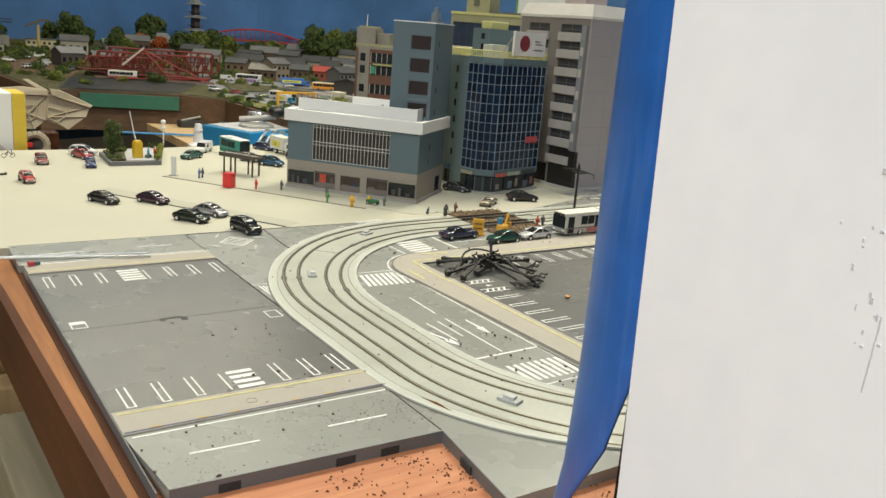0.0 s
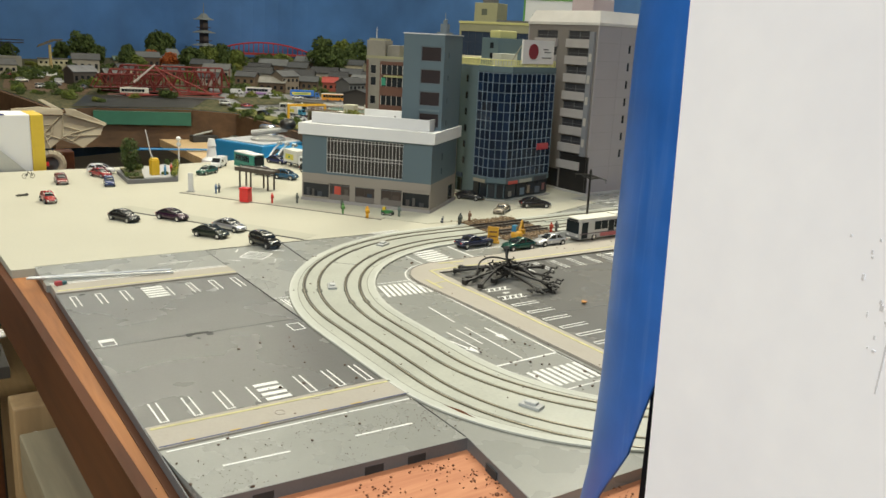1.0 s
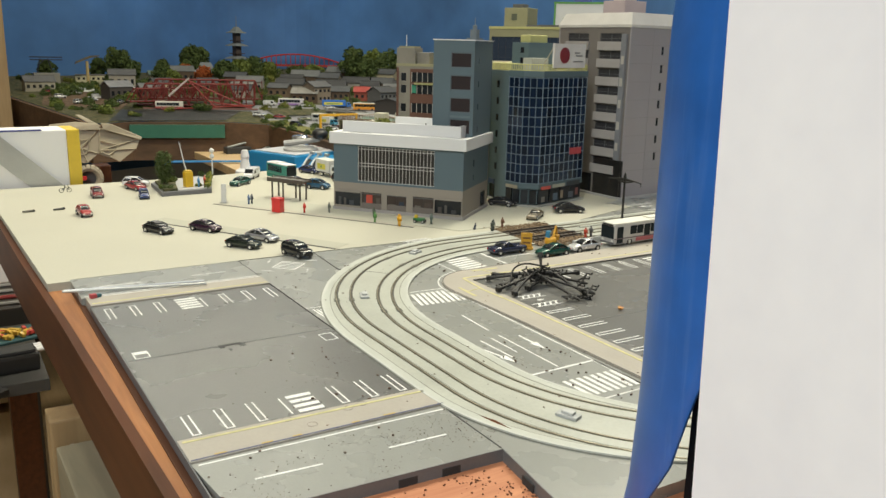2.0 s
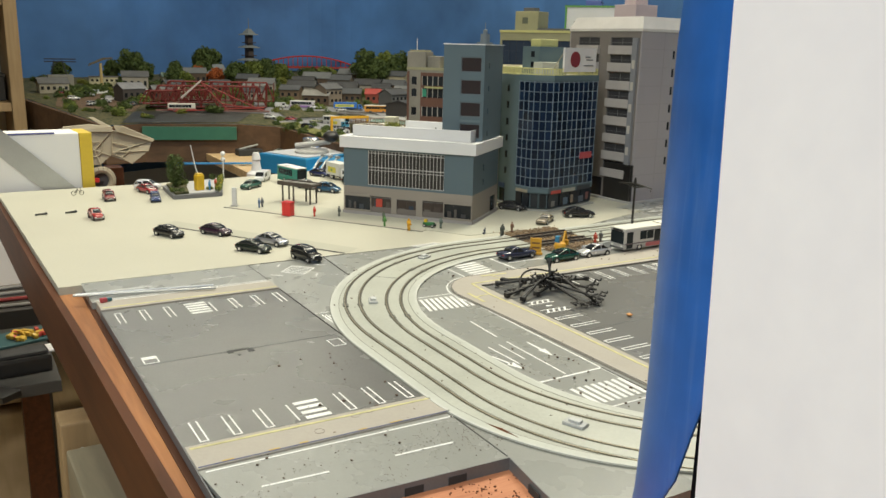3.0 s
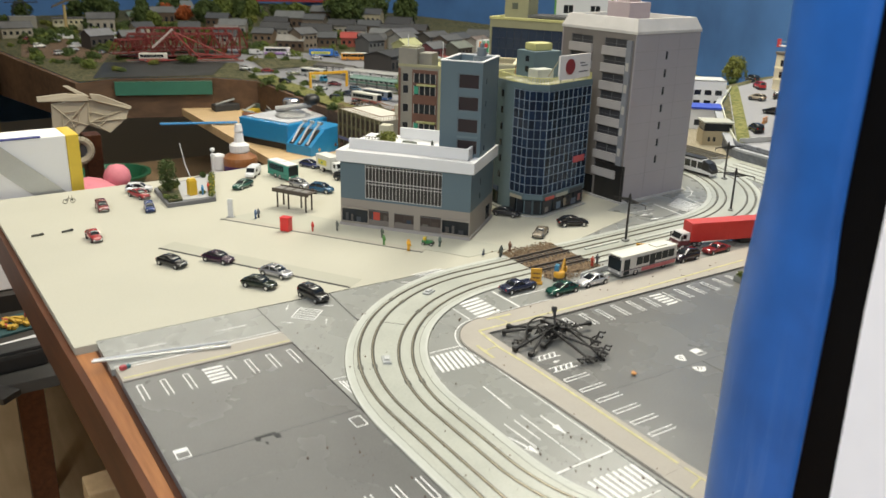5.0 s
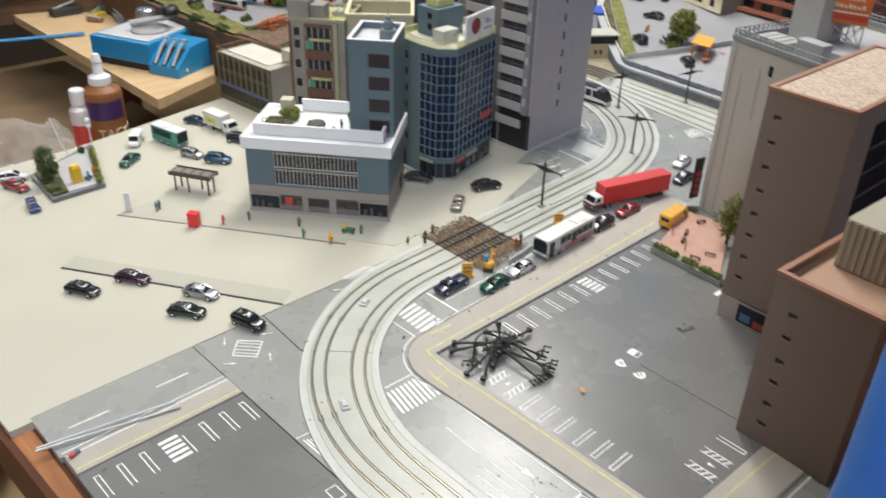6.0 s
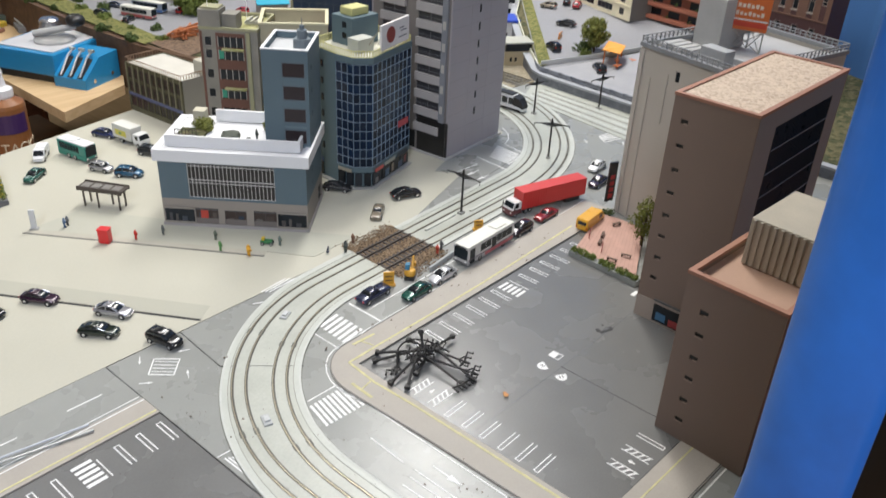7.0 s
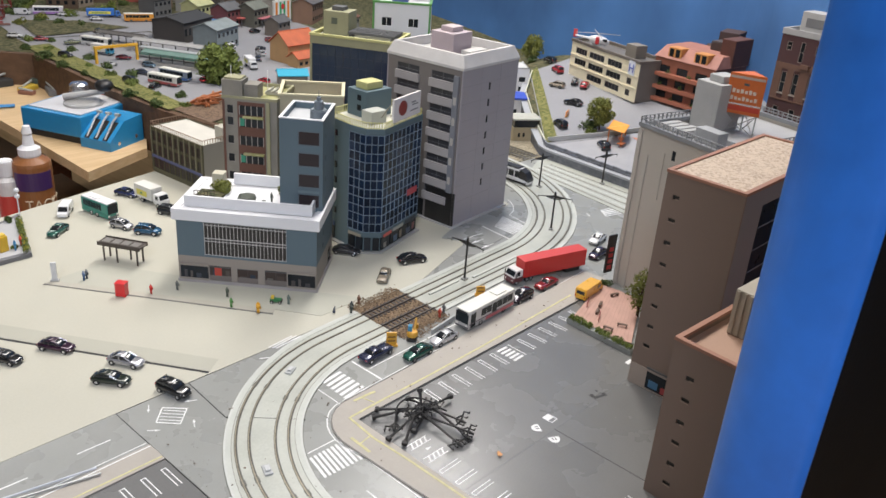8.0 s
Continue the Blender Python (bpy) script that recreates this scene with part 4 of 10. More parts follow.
ts.wall("left", BLUEGREY)
ts.wall("back", BLUEGREY)
ts.on("front", "floor_band", 18, 39, 19.2, 21.4, 0.3, matt(0.13, 0.18, 0.20))
ts.roof(87, matt(0.45, 0.46, 0.46), T)
ts.ring("coping", 93, 94, 0.6, 2.2, WHITEW)
bm = B()
lathe(bm, [(8.5, 87), (8.5, 95), (7.6, 95), (7.6, 96), (4.6, 96), (4.6, 104), (2.2, 104), (2.2, 108), (0.4, 108.5), (0.3, 115)], 16, 32, 30)
part("cooling_tower", bm, matt(0.16, 0.19, 0.21), ts.ob)

# rooftop garden pieces on the store
ca, sa = math.cos(math.radians(-50.8)), math.sin(math.radians(-50.8))


def store_xy(u, v):
    return 154 + u * ca - v * sa, 445 + u * sa + v * ca


def rock_bm(r, rnd, squash=0.6):
    bm = B()
    blob(bm, (0, 0, r * squash * 0.7), r, rnd, squash, 2, 0.18)
    return bm


rnd = random.Random(3)
for u, v, r in ((62, 32, 9), (78, 34, 2.6)):
    x, y = store_xy(u, v)
    o = tagged(part("rock", rock_bm(r, rnd), ROCK), "dark grey garden rock on the white roof", "rock")
    o.matrix_basis = pose(x * MM, y * MM, 0.0785)


# glass office with a chamfered curtain wall
gx, gy = 338, 366
go = thing("glass_office", gx, gy, 0, 0, "blue-grey model office with a dark blue curtain wall and roof sign", "building")
PL = [(4, 74), (0, 34), (3, 12), (18, -1), (94, 18), (92, 84)]
GB = matt(0.09, 0.135, 0.152, 0.6, 0.06, 20)
part("plinth", hard(prism, [(-1.5, 75), (-2.5, 33), (0, 10), (17, -4), (97, 15), (95, 85)], 0, 1.6), matt(0.33, 0.33, 0.31), go)
part("core", hard(prism, [(x + (2 if i in (1, 2) else 0), y + (2.5 if i in (3, 4) else 0.8 if i == 2 else 0)) for i, (x, y) in enumerate(PL)], 1.6, 142), GB, go)


def edge_panel(parent, name, a, b, t0, t1, z0, z1, out0, out1, material, share_as=None):
    """A panel along the edge a to b, between t0 and t1 millimetres along it."""
    d = Vector((b[0] - a[0], b[1] - a[1])).normalized()
    bm = B()
    box(bm, 0, t1 - t0, -out1, -out0, 0, z1 - z0)
    o = part(name, bm, material, parent)
    o.matrix_basis = pose((a[0] + d.x * t0) * MM, (a[1] + d.y * t0) * MM, z0 * MM, 0, 0, math.degrees(math.atan2(d.y, d.x)))
    return o


SEGS = [((0, 34), (3, 12), 3), ((3, 12), (18, -1), 3), ((18, -1), (94, 18), 9)]
ROWS = 11
part("side_wall", hard(prism, [(-4, 75), (3.9, 75), (3.9, 86), (-4, 86)], 0, 118), matt(0.36, 0.42, 0.06, 0.6), go, "lime green side wall")
tilt = random.Random(9)
for a, b, nc in SEGS:
    L = math.hypot(b[0] - a[0], b[1] - a[1])
    wv, hv = L / nc, (136 - 25) / ROWS
    base = None
    for r in range(ROWS):
        for c in range(nc):
            if base is None:
                base = edge_panel(go, "pane", a, b, 0.5, wv - 0.5, 25.5, 25 + hv - 0.6, -1.2, 0.1, CURTAIN)
                d = Vector((b[0] - a[0], b[1] - a[1])).normalized()
                rzz = math.degrees(math.atan2(d.y, d.x))
            else:
                o = new("pane", base.data)
                o.parent = go
                o.matrix_basis = pose((a[0] + d.x * (0.5 + c * wv)) * MM, (a[1] + d.y * (0.5 + c * wv)) * MM, (25.5 + r * hv) * MM, tilt.uniform(-0.8, 0.8), 0, rzz + tilt.uniform(-1.4, 1.4))
    for c in range(nc + 1):
        edge_panel(go, "mullion", a, b, max(0, c * wv - 0.2), min(L, c * wv + 0.2), 25, 136.5, -1, 0.55, matt(0.24, 0.31, 0.37))
    for r in range(ROWS + 1):
        edge_panel(go, "transom", a, b, 0, L, 24.8 + r * hv - 0.18, 24.8 + r * hv + 0.18, -1, 0.45, matt(0.24, 0.31, 0.37))
    edge_panel(go, "fascia", a, b, -0.3, L + 0.3, 136.6, 143, -2, 0.8, GB)
    edge_panel(go, "shop_band", a, b, -0.3, L + 0.3, 19, 24.5, -2, 0.9, GB)
    k = max(1, nc // 3 + 1)
    for c in range(k):
        edge_panel(go, "shop_window", a, b, L * c / k + 1.2, L * (c + 1) / k - 1.2, 3, 17.5, -1.5, 0.3, WINDOW)
for k in range(6):
    edge_panel(go, "window", (4, 74), (0, 34), 14, 17, 34 + k * 18, 41 + k * 18, -1, 0.15, WINDOW)
edge_panel(go, "shop_sign", (18, -1), (94, 18), 52, 72, 53, 60, 0.6, 2.0, paint(0.42, 0.05, 0.06))
edge_panel(go, "shop_sign", (18, -1), (94, 18), 4, 20, 18, 21.5, 1.0, 1.8, paint(0.5, 0.07, 0.05))
edge_panel(go, "shop_sign", (4, 74), (0, 34), 4, 16, 18, 23, 0.3, 1.2, paint(0.03, 0.06, 0.14))
for t0, w, z0, h, c in ((6, 6, 4, 6, (0.20, 0.19, 0.17)), (27, 8, 4, 8, (0.10, 0.14, 0.18)), (40, 5, 5, 9, (0.22, 0.18, 0.13)), (55, 9, 4, 7, (0.08, 0.10, 0.13)), (68, 5, 6, 8, (0.20, 0.08, 0.07))):
    edge_panel(go, "shop_display", (18, -1), (94, 18), t0, t0 + w, z0, z0 + h, 0.3, 0.42, matt(*c))
edge_panel(go, "side_door", (4, 74), (0, 34), 5, 15, 1.8, 16.5, -0.5, 0.2, WINDOW)
edge_panel(go, "shop_sign", (0, 34), (3, 12), 2, 20, 18.5, 22, 1.0, 1.5, matt(0.34, 0.30, 0.22))
edge_panel(go, "shop_sign", (18, -1), (94, 18), 24, 46, 18.2, 22, 1.0, 1.5, matt(0.36, 0.36, 0.30))
edge_panel(go, "shop_sign", (18, -1), (94, 18), 50, 74, 18.2, 23, 1.0, 1.5, matt(0.04, 0.045, 0.05))
for t_ in (0.6, 9.6, 18.4):
    edge_panel(go, "door_post", (3, 12), (18, -1), t_, t_ + 0.8, 1.8, 18, 0.3, 1.4, GB)
part("roof", hard(prism, [(6, 73), (2, 34), (5, 13), (18, 2), (91, 20), (90, 82)], 142, 142.6), matt(0.50, 0.49, 0.40), go)
bm = B()
RL = [(5, 74), (1, 34), (4, 12.6), (18.3, 0), (93, 18.6), (91, 83)]
for a, b in zip(RL, RL[1:] + RL[:1]):
    rod(bm, (*a, 149.5), (*b, 149.5), 0.55, n=5)
    rod(bm, (*a, 143.2), (*b, 143.2), 0.55, n=5)
    n = max(2, round(math.hypot(b[0] - a[0], b[1] - a[1]) / 2.6))
    for k in range(n):
        x, y = a[0] + (b[0] - a[0]) * k / n, a[1] + (b[1] - a[1]) * k / n
        box(bm, x - 0.35, x + 0.35, y - 0.35, y + 0.35, 142.4, 149.5)
part("railing", bm, YELLOWY, go, "pale yellow roof railing")
part("roof_hut", hard(box, 28, 66, 40, 70, 142.5, 172, 0.5), GB, go)
part("roof_hut_cap", hard(box, 34, 58, 46, 64, 172, 180, 1.2), YELLOWY, go)
part("air_unit", hard(box, 18, 40, 20, 36, 142.6, 156, 0.6), matt(0.40, 0.41, 0.36), go)
for zz in (150, 161):
    part("window", hard(box, 27.6, 28.2, 48, 54, zz, zz + 6), WINDOW, go)
sg = part("sign_board", hard(box, 0, 56, -1.2, 1.2, 0, 25), matt(0.66, 0.64, 0.62), go, "pale roof sign with a red disc")
sg.matrix_basis = pose(0.033, 0.0035, 0.1465, 0, 0, 14)
bm = B()
rod(bm, (18, -1.2, 13), (18, -1.9, 13), 8.2, n=28)
d_ = part("disc", bm, paint(0.22, 0.02, 0.02), sg)
for x0, z0, w in ((36, 15, 9), (38, 12, 12), (34, 6, 17)):
    part("writing_bar", hard(box, x0, x0 + w, -1.6, -1.15, z0, z0 + 1.3), matt(0.2, 0.2, 0.2), sg)
bm = B()
for x0 in (4, 28, 52):
    rod(bm, (x0, 1, 24), (x0, 20, -3.5), 0.6, n=5)
    rod(bm, (x0, 0, -4), (x0, 0, 0), 0.8, n=5)
part("sign_stay", bm, matt(0.3, 0.28, 0.22), sg)

# tall pinkish grey block with balconies
tb = House("tall_block", 472, 362, 0, 4.1, 111, 114, 191, "tall pinkish grey model block with balconies and a white roof edge", "building")
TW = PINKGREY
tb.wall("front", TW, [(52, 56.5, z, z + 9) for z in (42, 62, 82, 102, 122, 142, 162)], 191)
bal = [(a, a + 34, z, z + 11.5) for z in (34, 54, 74, 94, 114, 134, 154, 173) for a in (14, 66)]
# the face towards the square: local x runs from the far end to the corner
# TAUPE is darker than the other walls: this side's shade is in the colour
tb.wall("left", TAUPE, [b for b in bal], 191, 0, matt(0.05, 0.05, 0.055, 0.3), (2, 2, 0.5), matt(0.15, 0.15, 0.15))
for a0, a1, z0, z1 in bal:
    tb.on("left", "balcony", a0 - 1, a1 + 1, z0 - 7, z0 + 2.5, 3.2, matt(0.36, 0.34, 0.33))
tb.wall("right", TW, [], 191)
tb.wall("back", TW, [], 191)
tb.on("left", "corner_sign", 101, 108, 44, 184, 3.0, matt(0.20, 0.21, 0.23))
for k in range(5):
    tb.on("left", "writing_bar", 102.5, 106.5, 55 + k * 24, 64 + k * 24, 3.3, matt(0.42, 0.40, 0.36))
tb.on("left", "entrance", 70, 110, 2, 44, 1.2, BLACK)
tb.on("left", "shop_window", 6, 66, 3, 24, 0.6, WINDOW)
tb.box("corner_panel", -0.6, 1.2, -0.6, 1.4, 2, 44, BLACK)
tb.box("plinth", -3, 113, -3, 116, 0, 2.2, matt(0.42, 0.41, 0.40))
for z in range(32, 190, 20):
    tb.on("front", "joint", 0.5, 110.5, z, z + 0.35, 0.12, matt(0.26, 0.245, 0.25))
for a in (37, 74):
    tb.on("front", "joint", a, a + 0.35, 3, 191, 0.12, matt(0.26, 0.245, 0.25))
bm = B()
ow, iw = 0.8, 9.0
loft(bm, [[(-ow, -ow, 191), (111 + ow, -ow, 191), (111 + ow, 114 + ow, 191), (-ow, 114 + ow, 191)],
          [(-ow, -ow, 194), (111 + ow, -ow, 194), (111 + ow, 114 + ow, 194), (-ow, 114 + ow, 194)],
          [(5, 5, 207), (106, 5, 207), (106, 109, 207), (5, 109, 207)],
          [(iw, iw, 207), (111 - iw, iw, 207), (111 - iw, 114 - iw, 207), (iw, 114 - iw, 207)],
          [(iw, iw, 196), (111 - iw, iw, 196), (111 - iw, 114 - iw, 196), (iw, 114 - iw, 196)]])
part("roof_edge", bm, matt(0.55, 0.53, 0.50), tb.ob, "sloping off-white roof edge")
tb.box("roof", 8, 103, 8, 106, 194, 196.4, matt(0.40, 0.385, 0.36))
tb.box("roof_hut", 30, 66, 40, 74, 196.4, 222, matt(0.42, 0.35, 0.36), 0.8)
tb.box("roof_hut_cap", 38, 58, 48, 66, 222, 228, matt(0.48, 0.40, 0.40), 0.8)
tb.box("air_unit", 40, 74, 22, 36, 196.4, 204, matt(0.50, 0.48, 0.45), 0.8)

# old red-brown and grey block
ob = House("brown_block", 290, 564, 0, -53.8, 64, 70, 142, "weathered grey and red-brown model flats with a mossy roof", "building")
OLDG = matt(0.23, 0.215, 0.18, 0.75, 0.18, 60)
REDB = matt(0.13, 0.06, 0.04, 0.7, 0.2, 60)
ow_ = [(5, 13, z, z + 10.5) for z in (44, 66, 88, 110, 128 - 4)]
ob.wall("front", OLDG, ow_, 142, 0, WINDOW, (1, 1, 0.6), matt(0.3, 0.28, 0.25))
ob.wall("left", OLDG, [])
ob.wall("right", OLDG, [(10, 16, z, z + 9) for z in (40, 62, 84, 106, 122)])
ob.wall("back", OLDG, [])
ob.on("front", "brick_strip", 0.2, 3.0, 0, 140, 0.5, REDB)
ob.on("front", "brick_panel", 18, 50, 0, 139, 0.4, REDB)
for k, z in enumerate((42, 64, 86, 108, 122)):
    p = ob.on("front", "window", 20, 48, z + 2, z + 13, 0.8, WINDOW)
    for q in range(5):
        fr = part("frame", hard(box, 20 + q * 6.9, 20.7 + q * 6.9, -1.2, -0.8, z + 2, z + 13), matt(0.42, 0.40, 0.36), p)
    if k in (1, 3):
        ob.on("front", "curtain", 20.8, 26, z + 3, z + 12, 1.0, paint(0.03, 0.25, 0.16, 0.5), "green curtain behind a balcony")
        ob.on("front", "balcony", 25, 49, z + 13, z + 15, 5.0, MOSS)
ob.on("front", "corner_post", 52, 56, 0, 141, 2.2, OLIVE)
ob.roof(141, MOSS, T)
ob.ring("parapet", 142, 145, 0.4, 2, OLIVE)
ob.box("roof_hut", 0, 24, 0, 22, 142, 163, OLDG, 0.4)
ob.box("roof_rim", 2, 22, 2, 20, 163, 165, OLIVE)
ob.box("roof_hut", 24, 40, 6, 26, 142, 158, OLDG, 0.4)
ob.box("antenna", 8.5, 9.1, 8, 8.6, 163, 178, WHITEP)
ob.box("antenna", 44, 44.6, 30, 30.6, 142, 170, WHITEP)
bm = B()
for k in range(8):
    box(bm, 42 + k * 2, 43 + k * 2, 28, 46, 142.5, 146 + (k % 3))
part("roof_clutter", bm, matt(0.45, 0.44, 0.36), ob.ob)

# open-topped beige block behind the tower
hb_ = House("open_roof_block", 336, 520, 0, -42, 74, 64, 148, "beige open-topped model block with an orange side wall", "building")
CRM = matt(0.42, 0.38, 0.26, 0.7, 0.12, 40)
hb_.wall("front", CRM, [])
hb_.wall("right", matt(0.42, 0.15, 0.07, 0.7), [(10 + k * 11, 16 + k * 11, z, z + 8) for k in range(4) for z in (96, 116)])
hb_.wall("left", CRM, [])
hb_.wall("back", CRM, [])
hb_.roof(128, matt(0.30, 0.28, 0.18), T)
hb_.ring("coping", 148, 150, 0.8, 3, matt(0.58, 0.54, 0.36))

# olive office with a dark glass front
ol = House("olive_office", 453, 608, 0, -62, 112, 72, 190, "olive green model office with a dark blue glass front", "building")
ol.wall("front", OLIVE, [(3, 108, 60, 180)], 190, 0, matt(0.03, 0.045, 0.075, 0.12), (10, 9, 0.25), matt(0.05, 0.06, 0.08))
for f in ("right", "left", "back"):
    ol.wall(f, OLIVE, [])
ol.roof(188, matt(0.30, 0.30, 0.22), T)
ol.ring("coping", 190, 193, 0.8, 3, YELLOWY)
ol.box("roof_hut", 8, 42, 26, 58, 188, 218, OLIVE, 0.5)
ol.box("logo_panel", 19, 27, 25.4, 25.95, 202, 210, matt(0.10, 0.11, 0.08))
ol.box("roof_hut_cap", 16, 32, 34, 50, 218, 223, DGREY, 0.5)
for k in range(9):
    ol.box("roof_slat", 44, 106, 20 + k * 4.6, 22 + k * 4.6, 193, 196, DGREY)
ol.box("roof_beam", 46, 48, 18, 60, 189, 193, DGREY)
ol.box("roof_beam", 102, 104, 18, 60, 189, 193, DGREY)

# white block with green corners, farthest
wh2 = House("white_green_block", 552, 598, 0, -48, 78, 66, 226, "white model block with bright green corner strips", "building")
wh2.wall("front", WHITEW, [(a, a + 14, z, z + 12) for a in (12, 48) for z in (196, 160, 124)], 226, 0, WINDOW, (2, 1, 0.6))
wh2.wall("right", WHITEW, [(a, a + 14, z, z + 12) for a in (8, 38) for z in (196, 160, 124)], 226)
wh2.wall("left", WHITEW, [])
wh2.wall("back", WHITEW, [])
for a in (0, 75.5):
    wh2.on("front", "corner_strip", a, a + 2.5, 0, 226, 0.8, paint(0.12, 0.32, 0.08))
wh2.ring("coping", 226, 228.5, 0.8, 3, paint(0.12, 0.32, 0.08))
wh2.roof(222, matt(0.5, 0.5, 0.5), T)
wh2.box("roof_tank", 24, 46, 20, 42, 222, 236, paint(0.06, 0.09, 0.28), 1)

# low yellowish warehouse at the back of the square
lw = House("warehouse", 297, 745, 0, -86, 111, 58, 62, "low mustard-grey model office with a railed flat roof", "building")
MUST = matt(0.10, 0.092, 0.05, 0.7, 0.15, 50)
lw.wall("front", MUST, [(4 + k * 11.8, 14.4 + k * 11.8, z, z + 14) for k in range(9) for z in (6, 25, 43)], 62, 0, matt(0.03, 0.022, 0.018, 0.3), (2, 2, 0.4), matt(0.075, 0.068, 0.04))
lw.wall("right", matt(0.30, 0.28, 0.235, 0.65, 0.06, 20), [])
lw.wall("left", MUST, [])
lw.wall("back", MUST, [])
for k in range(10):
    lw.on("front", "pier", 1.8 + k * 11.8, 3.4 + k * 11.8, 25, 61, 1.0, matt(0.19, 0.175, 0.11))
lw.on("front", "sign_band", 2, 109, 20.6, 24.4, 0.8, matt(0.10, 0.11, 0.20))
lw.roof(61, matt(0.52, 0.50, 0.44), T)
lw.box("roof_hut", 92, 108, 34, 54, 61, 78, matt(0.44, 0.42, 0.34), 0.5)
bm = B()
for a, b in (((1, 1), (110, 1)), ((110, 1), (110, 57)), ((1, 1), (1, 57)), ((1, 57), (110, 57))):
    rod(bm, (*a, 68), (*b, 68), 0.5, n=5)
    n = round(math.hypot(b[0] - a[0], b[1] - a[1]) / 4)
    for k in range(n + 1):
        x, y = a[0] + (b[0] - a[0]) * k / n, a[1] + (b[1] - a[1]) * k / n
        box(bm, x - 0.3, x + 0.3, y - 0.3, y + 0.3, 62, 68)
part("railing", bm, matt(0.22, 0.14, 0.09), lw.ob)

# two brown offices in the foreground block
BRN = matt(0.215, 0.155, 0.12, 0.6, 0.05, 20)
NIGHT = mat("night_blue_glass", (0.006, 0.012, 0.028), 0.3, var=0.3, scale=90, bump=0.0, shade=0.4)
NIGHT.node_tree.nodes["Principled BSDF"].inputs["Specular IOR Level"].default_value = 0.1
BRNE = matt(0.34, 0.17, 0.11, 0.6, 0.08, 30)
b1_ = House("brown_office_tall", 346.5, 38.9, 0, -91.9, 65.8, 167.8, 194, "tall plain brown model office with a gravel roof", "building")
ROWS8 = (38, 57, 76.5, 95.5, 115, 134.5, 154, 173.5)
b1_.wall("front", BRN, [(8, 14, z, z + 3.8) for z in ROWS8], 194, 0, BLACK)
# right wall lighter grey than BRN: light on that side put into its colour
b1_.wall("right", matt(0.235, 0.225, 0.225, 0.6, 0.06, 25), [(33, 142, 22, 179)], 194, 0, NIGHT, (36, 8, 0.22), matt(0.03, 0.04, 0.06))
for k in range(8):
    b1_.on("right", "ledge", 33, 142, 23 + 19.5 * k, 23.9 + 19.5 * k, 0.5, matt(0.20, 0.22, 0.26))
for k, z in enumerate(ROWS8):
    b1_.on("front", "window_ledge", 8 + 2.8 * (k % 2), 14, z, z + 1.1, 0.25, matt(0.30, 0.22, 0.17))
b1_.wall("left", BRN, [])
b1_.wall("back", BRN, [])
b1_.on("front", "ground_floor_facing", 0.1, 65.6, 0, 20, 0.4, matt(0.36, 0.30, 0.25))
b1_.on("front", "shop_window", 17, 62, 2, 18, 0.8, WINDOW)
b1_.on("front", "poster", 20, 29, 4, 11, 1.0, paint(0.06, 0.16, 0.28))
b1_.on("front", "poster", 32, 45, 3, 9, 1.0, paint(0.35, 0.05, 0.05))
b1_.on("front", "sign_band", 16, 65.5, 20.4, 22.2, 0.8, DGREY)
b1_.roof(195.2, GRAVEL, T)
b1_.ring("coping", 194, 196.4, 0.6, 3.2, BRNE)
b2_ = House("brown_office_low", 230, -44.5, 0, -94.5, 66, 108, 126, "lower plain brown model office with a tank house on its roof", "building")
b2_.wall("front", BRN, [(13, 19, z, z + 3.8) for z in (14, 31, 49, 66, 84, 101)], 126, 0, BLACK)
for k, z in enumerate((14, 31, 49, 66, 84, 101)):
    b2_.on("front", "window_ledge", 13 + 2.8 * (k % 2), 19, z, z + 1.2, 0.25, matt(0.30, 0.22, 0.17))
b2_.wall("left", BRN, [])
b2_.wall("right", BRN, [(10, 98, 20, 116)], 126, 0, NIGHT, (9, 14, 0.5), matt(0.07, 0.08, 0.10))
b2_.wall("back", BRN, [])
b2_.roof(121, matt(0.42, 0.27, 0.19, 0.7), T)
b2_.ring("coping", 126, 128.4, 0.6, 3.2, BRNE)
tk = thing("roof_tank_house", 275, -60, 121, -94.5, "ribbed cream tank house on the brown office roof", "tank house")
part("body", hard(box, 0, 42, 0, 62, 0, 34, 1.0), matt(0.42, 0.38, 0.30), tk)
for k in range(9):
    part("rib", hard(box, 1.5 + k * 4.7, 3.6 + k * 4.7, -1.0, -0.02, 1, 33), matt(0.46, 0.42, 0.34), tk)

# pale tower with the billboard
wt = House("pale_tower", 504, 152, 0, -105, 108, 166, 176, "pale grey model tower with a crowded railed roof", "building")
PALE = matt(0.47, 0.44, 0.385, 0.65, 0.05, 25)
wt.wall("front", PALE, [(46, 51, 154, 164)], 176)
for f in ("right", "left", "back"):
    wt.wall(f, PALE, [(20 + k * 26, 34 + k * 26, z, z + 9) for k in range(5) for z in (30, 52, 74, 96, 118, 140, 158)] if f == "left" else [], 176)
wt.on("front", "pilaster", 0, 5, 0, 174, 1.5, PALE)
wt.on("front", "pilaster", 14, 17, 0, 150, 1.0, PALE)
wt.on("front", "pilaster", 36, 38, 110, 158, 0.8, PALE)
wt.roof(172, matt(0.40, 0.40, 0.40), T)
wt.ring("parapet", 176, 180, 1.4, 3, matt(0.26, 0.27, 0.28))
bm = B()
